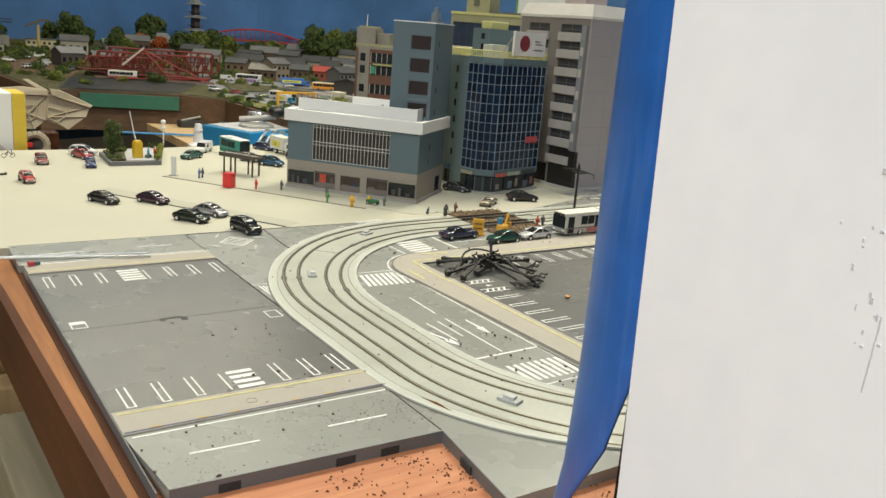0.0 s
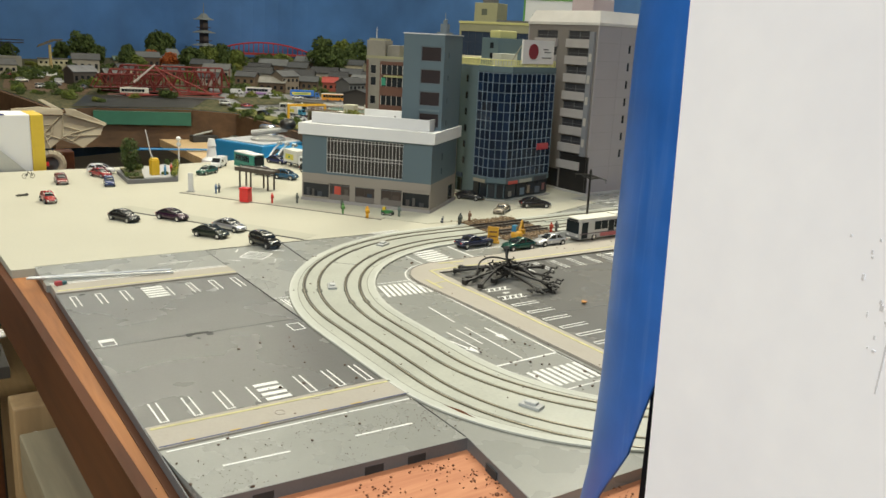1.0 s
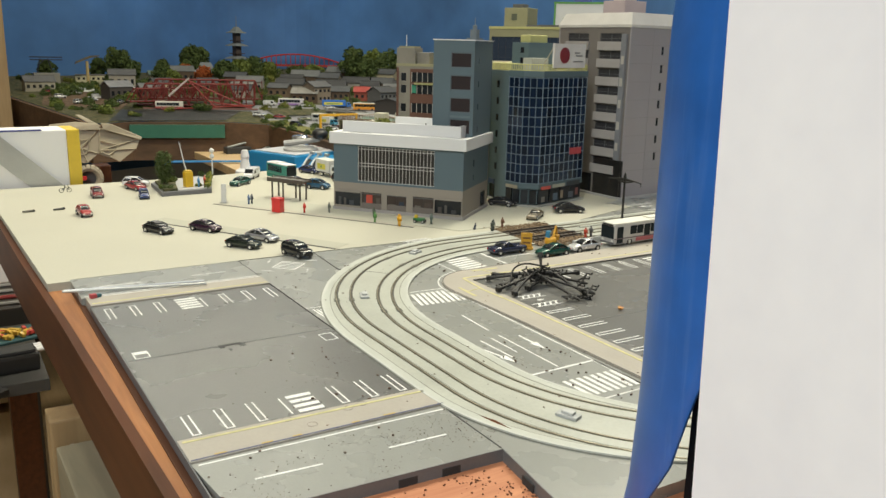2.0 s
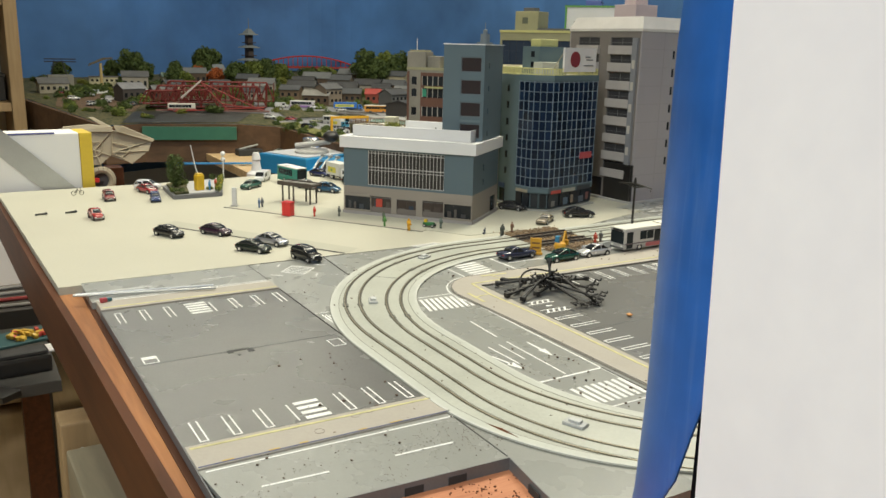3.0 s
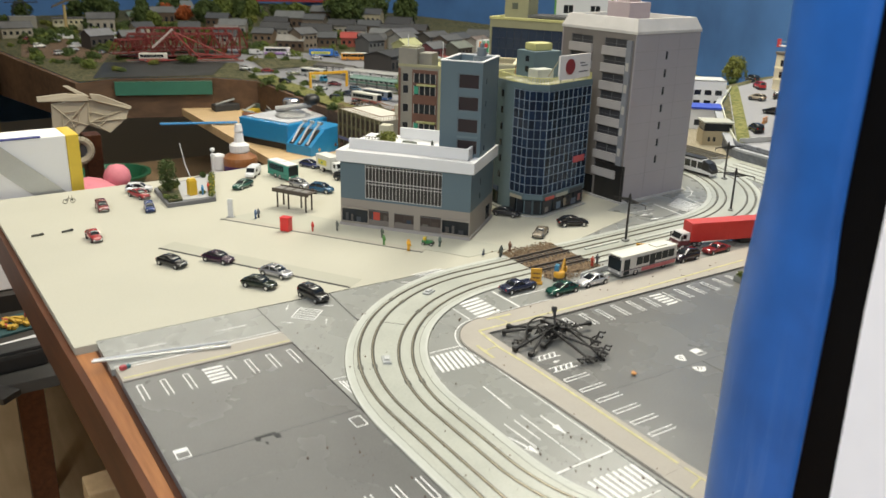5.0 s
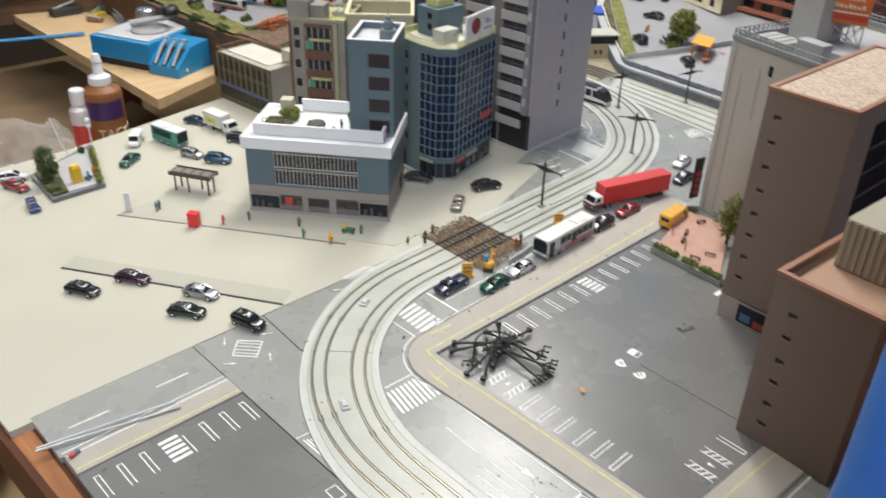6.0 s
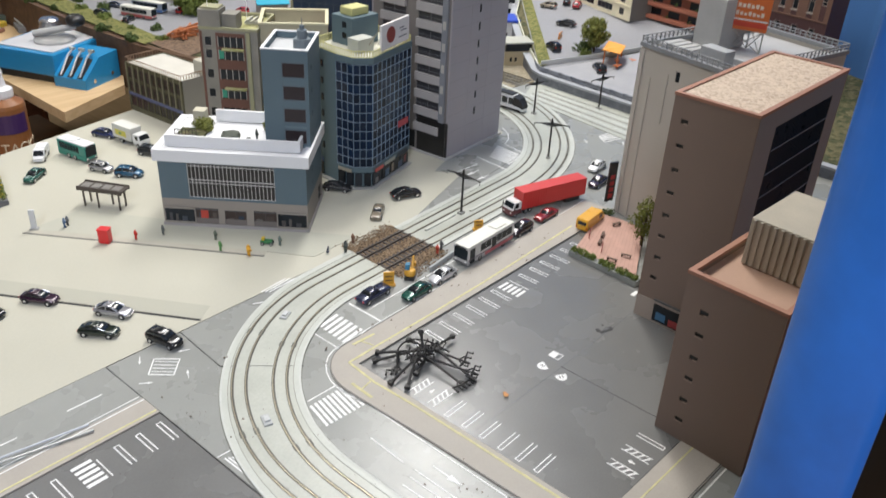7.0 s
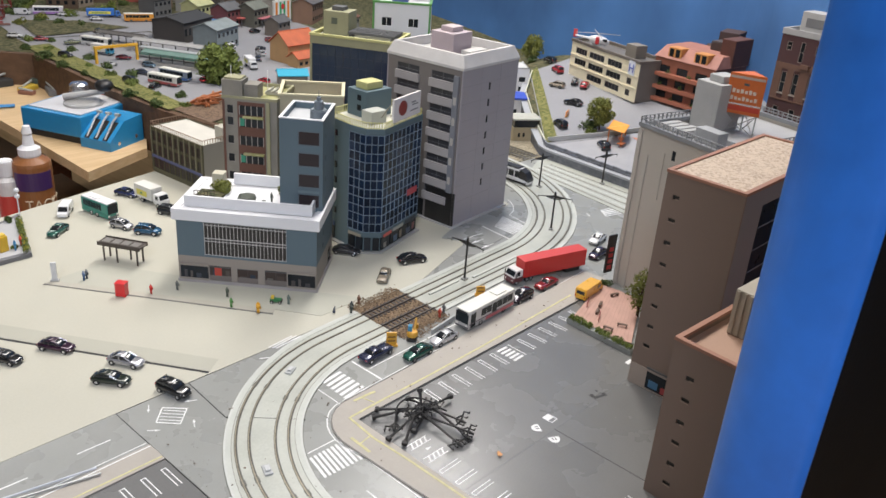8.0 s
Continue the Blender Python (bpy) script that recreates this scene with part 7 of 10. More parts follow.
def tree(x, y, z, h, spread, material, label, seed, low=0.3, clumps=18, n=55, group="model trees", size=None):
    rnd = random.Random(seed)
    ob = thing("tree", x, y, z, rnd.uniform(0, 360), label, "tree", group)
    bm = B()
    top = (rnd.uniform(-2, 2), rnd.uniform(-2, 2), h * 0.8)
    rod(bm, (0, 0, -1), (0, 0, h * low), h * 0.035, h * 0.026, 8)
    rod(bm, (0, 0, h * low), top, h * 0.026, h * 0.008, 6)
    sph = []
    for k in range(clumps):
        t = low + (0.97 - low) * (k + 0.5) / clumps
        prof = math.sin(math.pi * min(1, max(0.12, (1.03 - t) / (1.05 - low)))) ** 0.7
        a = k * 2.4 + rnd.uniform(-0.4, 0.4)
        q = spread * prof * rnd.uniform(0.35, 0.8)
        c = (q * math.cos(a), q * math.sin(a), h * t)
        sph.append((*c, spread * rnd.uniform(0.28, 0.46)))
        if k % 2 == 0:
            rod(bm, (0, 0, h * max(0.15, t - 0.2)), c, h * 0.014, h * 0.004, 5)
    part("trunk", bm, BARK, ob)
    leaves("crown", sph, material, rnd, n, size or max(1.1, spread * 0.085), ob)
    return ob


def shrub(x, y, z, r, material, label, seed, group="model shrubs"):
    rnd = random.Random(seed)
    ob = thing("shrub", x, y, z, 0, label, "shrub", group)
    sph = [(rnd.uniform(-0.6, 0.6) * r, rnd.uniform(-0.6, 0.6) * r, rnd.uniform(0.15, 0.6) * r, r * rnd.uniform(0.4, 0.65)) for _ in range(6)]
    leaves("foliage", sph, material, rnd, 75, max(0.8, r * 0.15), ob)
    return ob


# planted island on the square
isl = thing("planted_island", 16, 588, 0, 0, "planted traffic island with grey kerb, tree and flower beds", "traffic island")
part("kerb", hard(prism, [(-2, -4), (52, -3), (84, 106), (2, 66)], 0, 4.5), matt(0.15, 0.15, 0.155), isl)
part("paving", hard(prism, [(16, 2), (48, 1), (74, 94), (30, 76)], 4.5, 5.2), matt(0.40, 0.40, 0.40), isl)
part("bed", hard(prism, [(1, 0), (16, 1), (30, 78), (6, 64)], 4.5, 7), GRASS, isl)
tree(26, 624, 6, 36, 13, LEAFD, "pointed dark green model tree on the planted island", 31, 0.1, 26, 80)
for k, (x, y, r) in enumerate(((22, 596, 6), (36, 640, 7), (44, 655, 6), (60, 605, 4), (84, 676, 6), (20, 606, 5))):
    shrub(x, y, 5, r, LEAF if k % 2 else LEAFD, "small green model shrub on the planted island", 40 + k)
o = thing("yellow_booth", 48, 606, 5.2, 10, "yellow telephone-booth-like model kiosk", "kiosk")
part("body", hard(box, -4.5, 4.5, -4, 4, 0, 17, 0.6), paint(0.68, 0.42, 0.02), o)
part("cap", hard(box, -3.6, 3.6, -3, 3, 17, 19, 0.6), paint(0.72, 0.50, 0.06), o)
figure(58, 600, 0, (0.05, 0.22, 0.42), "tiny blue model figure on the island", z=5.2)
figure(67, 608, 0, (0.55, 0.07, 0.03), "tiny red model figure on the island", z=5.2)
o = thing("flower_hedge", 62, 588, 4.6, 72, "low hedge with yellow flowers along the island", "hedge")
leaves("foliage", [(6 * k, -2, 4, 4) for k in range(15)], LEAF, random.Random(5), 60, 1.1, o)
leaves("flowers", [(6 * k, -3, 5.5, 3.2) for k in range(0, 15, 2)], paint(0.6, 0.45, 0.03, 0.7), random.Random(6), 14, 0.9, o)

# rooftop greenery on the store
x, y = store_xy(32, 52)
shrub(x, y, 79, 12, LEAFB, "round green model bush on the white roof", 61)
x, y = store_xy(95, 60)
shrub(x, y, 79, 8, LEAFB, "green model bush on the white roof", 62)
x, y = store_xy(21, 24)
o = thing("roof_fence", x, y, 81, -50.8, "small dark roof garden fence", "fence")
bm = B()
for k in range(7):
    box(bm, -10 + k * 3.4, -9.4 + k * 3.4, -0.3, 0.3, 0, 9)
for zz in (4, 8.4):
    box(bm, -10, 11, -0.25, 0.25, zz, zz + 0.6)
part("rails", bm, matt(0.06, 0.05, 0.04), o)
x, y = store_xy(86, 36)
figure(x, y, 0, (0.05, 0.06, 0.05), "tiny dark model figure on the white roof", 11, z=78.5)

# brick plaza with hedge and tree
pz = structure("plaza", hard(prism, [(397, 133), (484, 156), (486, 108), (384, 60)], 0.1, 3.0), matt(0.46, 0.28, 0.22, 0.7, 0.12, 90), "salmon brick plaza beside the car park", "plaza")
for k in range(14):
    stripe(pz, (399 - k * 0.9, 130 - k * 4.9), (484 + k * 0.1, 153 - k * 3.1), 0.3, 3.0, matt(0.36, 0.21, 0.17), "brick_joint")
o = thing("planter_kerb", 391, 134, 0.1, -94.5, "grey planter wall with a low green hedge", "planter")
part("wall", hard(box, 0, 76, -2.5, 5, 0, 5.5, 0.6), matt(0.24, 0.25, 0.23), o)
leaves("hedge", [(4 + 5.2 * k, 1.2, 6.5, 3.2 + (k % 3) * 0.6) for k in range(14) if k not in (5, 9)], LEAF, random.Random(8), 130, 1.2, o)
tree(452, 92, 3, 46, 17, LEAFB, "green model tree on the brick plaza", 33, 0.25, 18, 60)
shrub(488, 150, 2, 6, LEAFD, "dark green model shrub on the plaza", 64)
for x, y, r in ((425, 122, 20), (440, 128, 20), (420, 90, -70), (470, 130, -20), (404, 96, -80)):
    o = thing("bench", x, y, 3, r, "small dark brown model bench on the plaza", "bench", "plaza benches")
    part("seat", hard(box, -5, 5, -1.4, 1.4, 2.4, 3.1, 0.2), matt(0.10, 0.06, 0.04), o)
    for s in (-4, 4):
        part("leg", hard(box, s - 0.5, s + 0.5, -1.2, 1.2, 0, 2.4), matt(0.10, 0.06, 0.04), o)
for x, y in ((428, 136), (436, 140), (412, 112), (420, 116)):
    o = thing("cycle_hoop", x, y, 3, 25, "thin red cycle hoop on the plaza", "cycle hoop", "cycle hoops")
    bm = B()
    for a, b in (((-1.6, 0, 0), (-1.6, 0, 5.4)), ((-1.6, 0, 5.4), (1.6, 0, 5.4)), ((1.6, 0, 5.4), (1.6, 0, 0))):
        rod(bm, a, b, 0.45, n=6)
    part("hoop", bm, paint(0.35, 0.10, 0.08), o)


# ---- far town ----
def gable(bm, w, d, h, rise, over=3.0, thick=1.6):
    """A pitched roof with overhang, its ridge along x."""
    for s in (-1, 1):
        loft(bm, [[(-w / 2 - over, s * (d / 2 + over), h - 0.6), (-w / 2 - over, s * (d / 2 + over), h - 0.6 + thick), (-w / 2 - over, 0, h + rise + thick), (-w / 2 - over, 0, h + rise)],
                  [(w / 2 + over, s * (d / 2 + over), h - 0.6), (w / 2 + over, s * (d / 2 + over), h - 0.6 + thick), (w / 2 + over, 0, h + rise + thick), (w / 2 + over, 0, h + rise)]])
    rod(bm, (-w / 2 - over, 0, h + rise + thick), (w / 2 + over, 0, h + rise + thick), 1.2, n=6)
    return bm


def cottage(x, y, rz, w, d, h, wallc, roofc, label, rise=None, lift=3.5, storeys=1, z=None):
    ob = thing("house", x, y, land(x, y) + lift if z is None else z, rz, label, "house", "far houses")
    rise = rise or d * 0.3
    bm = B()
    box(bm, -w / 2, w / 2, -d / 2, d / 2, -6, h)
    loft(bm, [[(-w / 2, -d / 2, h), (-w / 2, d / 2, h), (-w / 2, 0, h + rise)], [(w / 2, -d / 2, h), (w / 2, d / 2, h), (w / 2, 0, h + rise)]])
    part("wall", bm, matt(*wallc, 0.75, 0.15, 40), ob)
    rb_ = part("roof", hard(gable, w, d, h, rise), matt(*roofc, 0.6, 0.25, 60), ob)
    pane = None
    for st in range(storeys):
        n = max(2, int(w / 16))
        for s in (-1, 1):
            for k in range(n):
                px = -w / 2 + w * (k + 0.5) / n
                pz_ = h * (st + 0.32) / storeys
                if pane is None:
                    pane = part("window", hard(box, -4, 4, -0.5, 0.5, 0, h * 0.36 / storeys), WINDOW, ob)
                    pane.matrix_basis = pose(px * MM, s * d / 2 * MM, pz_ * MM)
                else:
                    o = new("window", pane.data)
                    o.parent = ob
                    o.matrix_basis = pose(px * MM, s * d / 2 * MM, pz_ * MM)
    return ob


GREYR, DARKR, BRNW, CRMW, GRNW = (0.065, 0.068, 0.072), (0.036, 0.036, 0.038), (0.085, 0.055, 0.034), (0.36, 0.32, 0.22), (0.12, 0.135, 0.13)
rnd = random.Random(77)
spotsH = [(263, 2150, 20, 70, 48, 34, (0.06, 0.05, 0.045), (0.20, 0.20, 0.21), "dark far model house with a grey roof"),
          (746, 1960, -35, 74, 46, 26, BRNW, (0.22, 0.21, 0.19), "brown far model house with a pale grey roof"),
          (860, 1980, -30, 64, 46, 26, BRNW, GREYR, "brown far model house with a grey tiled roof"),
          (724, 2110, -40, 60, 44, 26, (0.16, 0.11, 0.07), GREYR, "old far model house with a grey tiled roof"),
          (930, 1960, -30, 50, 44, 24, (0.25, 0.06, 0.04), (0.32, 0.05, 0.04), "far model house with a red roof"),
          (820, 2250, -35, 70, 50, 34, BRNW, DARKR, "dark far model house with a tiled roof"),
          (960, 2280, -40, 76, 50, 34, (0.16, 0.13, 0.10), GREYR, "far model house with a grey tiled roof"),
          (1080, 2120, -40, 70, 50, 30, BRNW, GREYR, "far model house with a grey tiled roof"),
          (1000, 2050, -35, 56, 44, 30, (0.42, 0.40, 0.36), DARKR, "pale far model house with a dark roof"),
          (640, 2200, -35, 66, 44, 24, BRNW, (0.16, 0.15, 0.14), "brown far model house with a grey roof"),
          (560, 2300, -20, 60, 44, 24, (0.14, 0.10, 0.06), GREYR, "old far model house with a tiled roof"),
          (430, 2350, 10, 60, 40, 22, CRMW, GREYR, "cream far model house with a grey roof"),
          (470, 2560, 0, 60, 40, 24, CRMW, (0.13, 0.18, 0.15), "cream far model house with a green-grey roof"),
          (1150, 1950, -45, 70, 50, 36, BRNW, DARKR, "dark far model house with a tiled roof"),
          (1180, 2300, -45, 80, 50, 40, CRMW, GREYR, "cream far model house with a grey roof"),
          (700, 2450, -35, 70, 46, 26, BRNW, GREYR, "brown far model house with a grey tiled roof"),
          (1250, 1750, -50, 70, 54, 40, (0.30, 0.30, 0.28), GREYR, "grey far model house with a tiled roof")]
for x, y, r, w, d, h in ((780, 2160, -35, 84, 56, 30), (880, 2080, -30, 90, 60, 30), (1000, 2150, -40, 84, 56, 30), (1040, 1960, -40, 70, 50, 28), (900, 2330, -35, 90, 60, 36), (1100, 2000, -40, 80, 56, 30), (820, 2050, -30, 76, 52, 26),
                         (690, 2280, -30, 80, 52, 28), (1060, 2400, -40, 90, 56, 40), (610, 2120, -30, 60, 44, 22), (540, 2520, -10, 70, 50, 40), (1180, 2100, -45, 80, 60, 34), (360, 2180, 5, 66, 44, 24)):
    spotsH.append((x, y, r, w, d, h, BRNW if w % 4 else (0.30, 0.28, 0.24), DARKR if h % 4 else (0.13, 0.135, 0.135), "old far model house with a dark tiled roof"))
for x, y, r, w, d, h, wc, rc, lab in spotsH:
    cottage(x, y, r, w, d, h, wc, rc, lab)
# long cream school-like block with a lookout roof on a mast
o = House("cream_block", 205, 2480, land(205, 2480) + 3, -8, 150, 46, 34, "cream far model block with a row of small windows", "building")
for f in ("front", "back"):
    o.wall(f, matt(0.50, 0.46, 0.30), [(6 + k * 14, 13 + k * 14, 20, 27) for k in range(10)])
for f in ("left", "right"):
    o.wall(f, matt(0.50, 0.46, 0.30), [])
o.roof(35.5, matt(0.14, 0.13, 0.12), -1.5, 2.5)
o = thing("umbrella_roof", 232, 2420, land(232, 2420) + 2, 0, "tan mast with a slanting dark roof in the far town", "shelter")
bm = B()
rod(bm, (0, 0, 0), (0, 0, 82), 5, 4, 8)
part("mast", bm, matt(0.45, 0.33, 0.14), o)
bm = B()
loft(bm, [[(-34, -12, 74), (-34, 12, 74), (-30, 12, 80), (-30, -12, 80)], [(10, -14, 92), (10, 14, 92), (10, 14, 98), (10, -14, 98)], [(36, -5, 96), (36, 5, 96), (36, 5, 99), (36, -5, 99)]])
part("roof", bm, matt(0.10, 0.08, 0.05), o)
for k in range(70):
    bx, by = rnd.uniform(180, 980), rnd.uniform(1800, 2650)
    shrub(bx, by, land(bx, by) + 2, rnd.uniform(11, 24), (LEAFD, LEAF, LEAFB)[k % 3], "green model shrub between the far houses", 1500 + k, "far shrubs")
# ropeway terminal and pier pieces
o = thing("signal_gantry", 130, 2560, land(130, 2560) + 2, 0, "dark spindly gantry on a grey hut in the far town", "gantry")
part("hut", hard(box, -34, 40, -20, 20, -4, 34, 1), matt(0.26, 0.25, 0.22), o)
bm = B()
for x in (-22, 22):
    rod(bm, (x, 0, 34), (x * 0.5, 0, 78), 1.6, n=6)
for z in (74, 82):
    rod(bm, (-40, 0, z), (52, 0, z), 1.8, n=6)
rod(bm, (-14, 0, 60), (0, 0, 74), 1.4, n=6)
part("frame", bm, matt(0.03, 0.035, 0.05), o)


def pagoda(x, y):
    ob = thing("pagoda", x, y, land(x, y) - 72, 20, "dark five-storey model pagoda with grey roofs", "pagoda")
    ob.scale = (1.3, 1.3, 1.3)
    z = 0
    for k in range(5):
        w = 33 - k * 2.6
        part("storey", hard(box, -w * 0.36, w * 0.36, -w * 0.36, w * 0.36, z, z + 30), matt(0.075, 0.055, 0.045), ob)
        bm = B()
        e, top = w * 0.92, z + (46 if k == 4 else 38)
        loft(bm, [[(-e, -e, z + 28.5), (e, -e, z + 28.5), (e, e, z + 28.5), (-e, e, z + 28.5)], [(-e * 0.97, -e * 0.97, z + 30), (e * 0.97, -e * 0.97, z + 30), (e * 0.97, e * 0.97, z + 30), (-e * 0.97, e * 0.97, z + 30)],
                  [(-w * 0.55, -w * 0.55, z + 34), (w * 0.55, -w * 0.55, z + 34), (w * 0.55, w * 0.55, z + 34), (-w * 0.55, w * 0.55, z + 34)], [(-w * 0.2, -w * 0.2, top), (w * 0.2, -w * 0.2, top), (w * 0.2, w * 0.2, top), (-w * 0.2, w * 0.2, top)]])
        part("roof", bm, matt(0.19, 0.205, 0.20), ob)
        part("balcony", hard(box, -w * 0.62, w * 0.62, -w * 0.62, w * 0.62, z + 6, z + 8.5), matt(0.06, 0.045, 0.04), ob)
        z += 36
    bm = B()
    rod(bm, (0, 0, z), (0, 0, z + 40), 1.8, 0.6)
    part("finial", bm, matt(0.16, 0.17, 0.16), ob)


pagoda(822, 2810)
o = thing("temple", 670, 2700, land(670, 2700) + 2, -10, "grey-roofed model temple among autumn trees", "temple")
part("wall", hard(box, -28, 28, -22, 22, -6, 22), matt(0.14, 0.10, 0.07), o)
bm = B()
loft(bm, [[(-48, -40, 20), (48, -40, 20), (48, 40, 20), (-48, 40, 20)], [(-26, -14, 36), (26, -14, 36), (26, 14, 36), (-26, 14, 36)], [(-18, -1.5, 54), (18, -1.5, 54), (18, 1.5, 54), (-18, 1.5, 54)]])
part("roof", bm, matt(0.16, 0.18, 0.19), o)


def truss_bridge(x, y, rz, L, H, Wd, z, label, n=14, col=(0.14, 0.018, 0.015), name="truss_bridge"):
    ob = thing(name, x, y, z, rz, label, "truss bridge", "red bridges")
    p = paint(*col, 0.55, 0, 0.0)
    part("deck", hard(box, -L / 2, L / 2, -Wd / 2, Wd / 2, 0, 3), matt(0.10, 0.08, 0.07), ob)
    for s in (-1, 1):
        y0 = s * Wd / 2
        part("chord", rod(B(), (-L / 2, y0, 2), (L / 2, y0, 2), 1.8, n=6), p, ob)
        part("chord", rod(B(), (-L / 2 + L / n, y0, H), (L / 2 - L / n, y0, H), 1.8, n=6), p, ob)
        for k in range(n):
            a, b = -L / 2 + k * L / n, -L / 2 + (k + 1) * L / n
            za, zb = (2, H) if k % 2 == 0 else (H, 2)
            part("diagonal", rod(B(), (a, y0, za if 0 < k else 2), (b, y0, zb if k < n - 1 else 2), 1.3, n=5), p, ob)
            part("hanger", rod(B(), (b, y0, 2), (b, y0, H), 0.9, n=5), p, ob)
    for k in range(1, n):
        a = -L / 2 + k * L / n
        part("cross_brace", rod(B(), (a, -Wd / 2, H), (a, Wd / 2, H), 1.1, n=5), p, ob)
    return ob


truss_bridge(425, 1935, -16, 300, 56, 36, -4, "dark red model truss bridge across the far inlet")
truss_bridge(470, 2000, -20, 300, 52, 32, 8, "dark red model truss bridge behind the first", 16)
truss_bridge(350, 1960, 8, 200, 34, 28, 6, "low dark red model truss span over the inlet", 10)
o = thing("deck_bridge", 430, 1890, -14, -22, "long grey model road bridge with cars on it", "bridge")
part("deck", hard(box, -150, 140, -20, 20, 0, 4), FARROAD, o)
part("girder", hard(box, -145, 135, -21, 21, -14, -0.1), DGREY, o)
part("parapet", hard(box, -150, 140, -21, -19.6, 4, 8), matt(0.20, 0.10, 0.08), o)
o = thing("floating_crane", 400, 1880, -10, -15, "dark red model crane with a white lattice jib", "crane")
bm = B()
for a, b in (((60, 0, 0), (-10, 0, 74)), ((60, 8, 0), (-10, 4, 74)), ((150, 0, 0), (-10, 0, 74)), ((150, 0, 4), (40, 0, 20)), ((-80, 0, 0), (150, 0, 10))):
    rod(bm, a, b, 1.7, n=6)
part("frame", bm, paint(0.24, 0.03, 0.025, 0.5, 0, 0), o)
bm = B()
rod(bm, (-60, -4, 34), (-8, -4, 80), 3, 2.2, 6)
part("jib", bm, matt(0.48, 0.42, 0.40), o)
o = thing("arch_bridge", 1090, 2900, 72, -22, "long bright red model arch bridge before the backdrop", "arch bridge")
bm = B()
for s in (-1, 1):
    for k in range(20):
        f0, f1 = k / 20, (k + 1) / 20
        za, zb = 10 + 38 * math.sin(math.pi * f0) ** 0.8, 10 + 38 * math.sin(math.pi * f1) ** 0.8
        rod(bm, (-190 + 380 * f0, s * 10, za), (-190 + 380 * f1, s * 10, zb), 3.0, n=6)
        rod(bm, (-190 + 380 * f1, s * 10, 6), (-190 + 380 * f1, s * 10, zb), 1.4, n=5)
part("arch", bm, paint(0.42, 0.03, 0.025, 0.55, 0, 0), o)
part("deck", hard(box, -230, 230, -14, 14, 0, 8), paint(0.30, 0.025, 0.02, 0.6, 0, 0), o)
for x in (-200, 200):
    part("pier", hard(box, x - 8, x + 8, -14, 14, -60, 0), matt(0.25, 0.24, 0.23), o)

TREES = [(352, 2560, 92, 40, LEAFD), (620, 2720, 90, 42, LEAFD), (660, 2760, 88, 38, LEAFD), (1075, 2330, 112, 40, LEAFD), (1110, 2300, 80, 36, LEAFD), (1218, 2338, 96, 44, LEAFD), (1180, 2400, 100, 38, LEAF),
         (470, 2500, 52, 26, LEAFD), (500, 2480, 40, 24, LEAF), (700, 2560, 54, 40, LEAFD), (760, 2600, 56, 38, LEAF), (820, 2640, 60, 40, LEAFD), (880, 2640, 46, 34, LEAF), (690, 1180, 62, 36, LEAF),
         (590, 2650, 44, 26, LEAFO), (640, 2620, 40, 24, LEAFO), (570, 2600, 40, 22, LEAFO), (1000, 2500, 44, 34, LEAF), (960, 2560, 40, 34, LEAFD), (1120, 2480, 60, 36, LEAF), (1290, 2250, 90, 40, LEAFD), (300, 2420, 36, 22, LEAFD)]
for k, (x, y, h, s_, m_) in enumerate(TREES):
    tree(x, y, land(x, y), h * 1.12, s_ * 1.2, m_, "orange autumn model tree in the far town" if m_ is LEAFO else "dark green model tree in the far town", 100 + k, 0.12, 20, 120, size=s_ * 0.13)
GREENERY = [(760, 2640, 40), (800, 2680, 44), (850, 2700, 40), (900, 2660, 36), (730, 2700, 30), (390, 2440, 26), (420, 2500, 24), (330, 2360, 22), (360, 2300, 30), (395, 2290, 26), (300, 2250, 20), (450, 2420, 26),
            (1040, 2420, 44), (1130, 2420, 40), (1010, 2480, 36), (1200, 2480, 40), (560, 2450, 24), (520, 2400, 22), (610, 2360, 20), (660, 2330, 22), (1060, 2220, 26), (1140, 2180, 28), (900, 2160, 22), (840, 2120, 20),
            (680, 2040, 22), (640, 1980, 24), (600, 1930, 20), (560, 2130, 26), (520, 2180, 22), (480, 2240, 24), (330, 2060, 18), (300, 2010, 18), (280, 1960, 16), (700, 1760, 16), (660, 1800, 18), (630, 1840, 16)]
GREENERY += [(650 + (k * 97) % 560, 1970 + (k * 61) % 430, 16 + (k * 7) % 18) for k in range(30)]
for k, (x, y, r) in enumerate(GREENERY):
    shrub(x, y, land(x, y) - 2, r, LEAFD if k % 4 else LEAF, "dark green clump of model bushes in the far town", 500 + k)
for k in range(46):
    if k < 22:
        t = k / 21
        x, y = 500 + 40 * math.sin(k * 2.1) + 22, 1690 - 620 * t
        x += 18
    else:
        x, y = rnd.uniform(330, 1150), rnd.uniform(1990, 2600)
    shrub(x, y, land(x, y) + 1, rnd.uniform(9, 17), LEAFD if k % 3 else LEAF, "green model shrub in the far town", 200 + k)
gv = structure("grass_verge", hard(patch, (506, 1060), (548, 1070), (560, 1640), (508, 1640), 6), VERGE, "grass verge along the landscape edge", "grass")
structure("grass_island", hard(patch, (560, 1700), (780, 1690), (700, 1800), (580, 1860), 7), GRASS, "grass strip between the far roads", "grass")

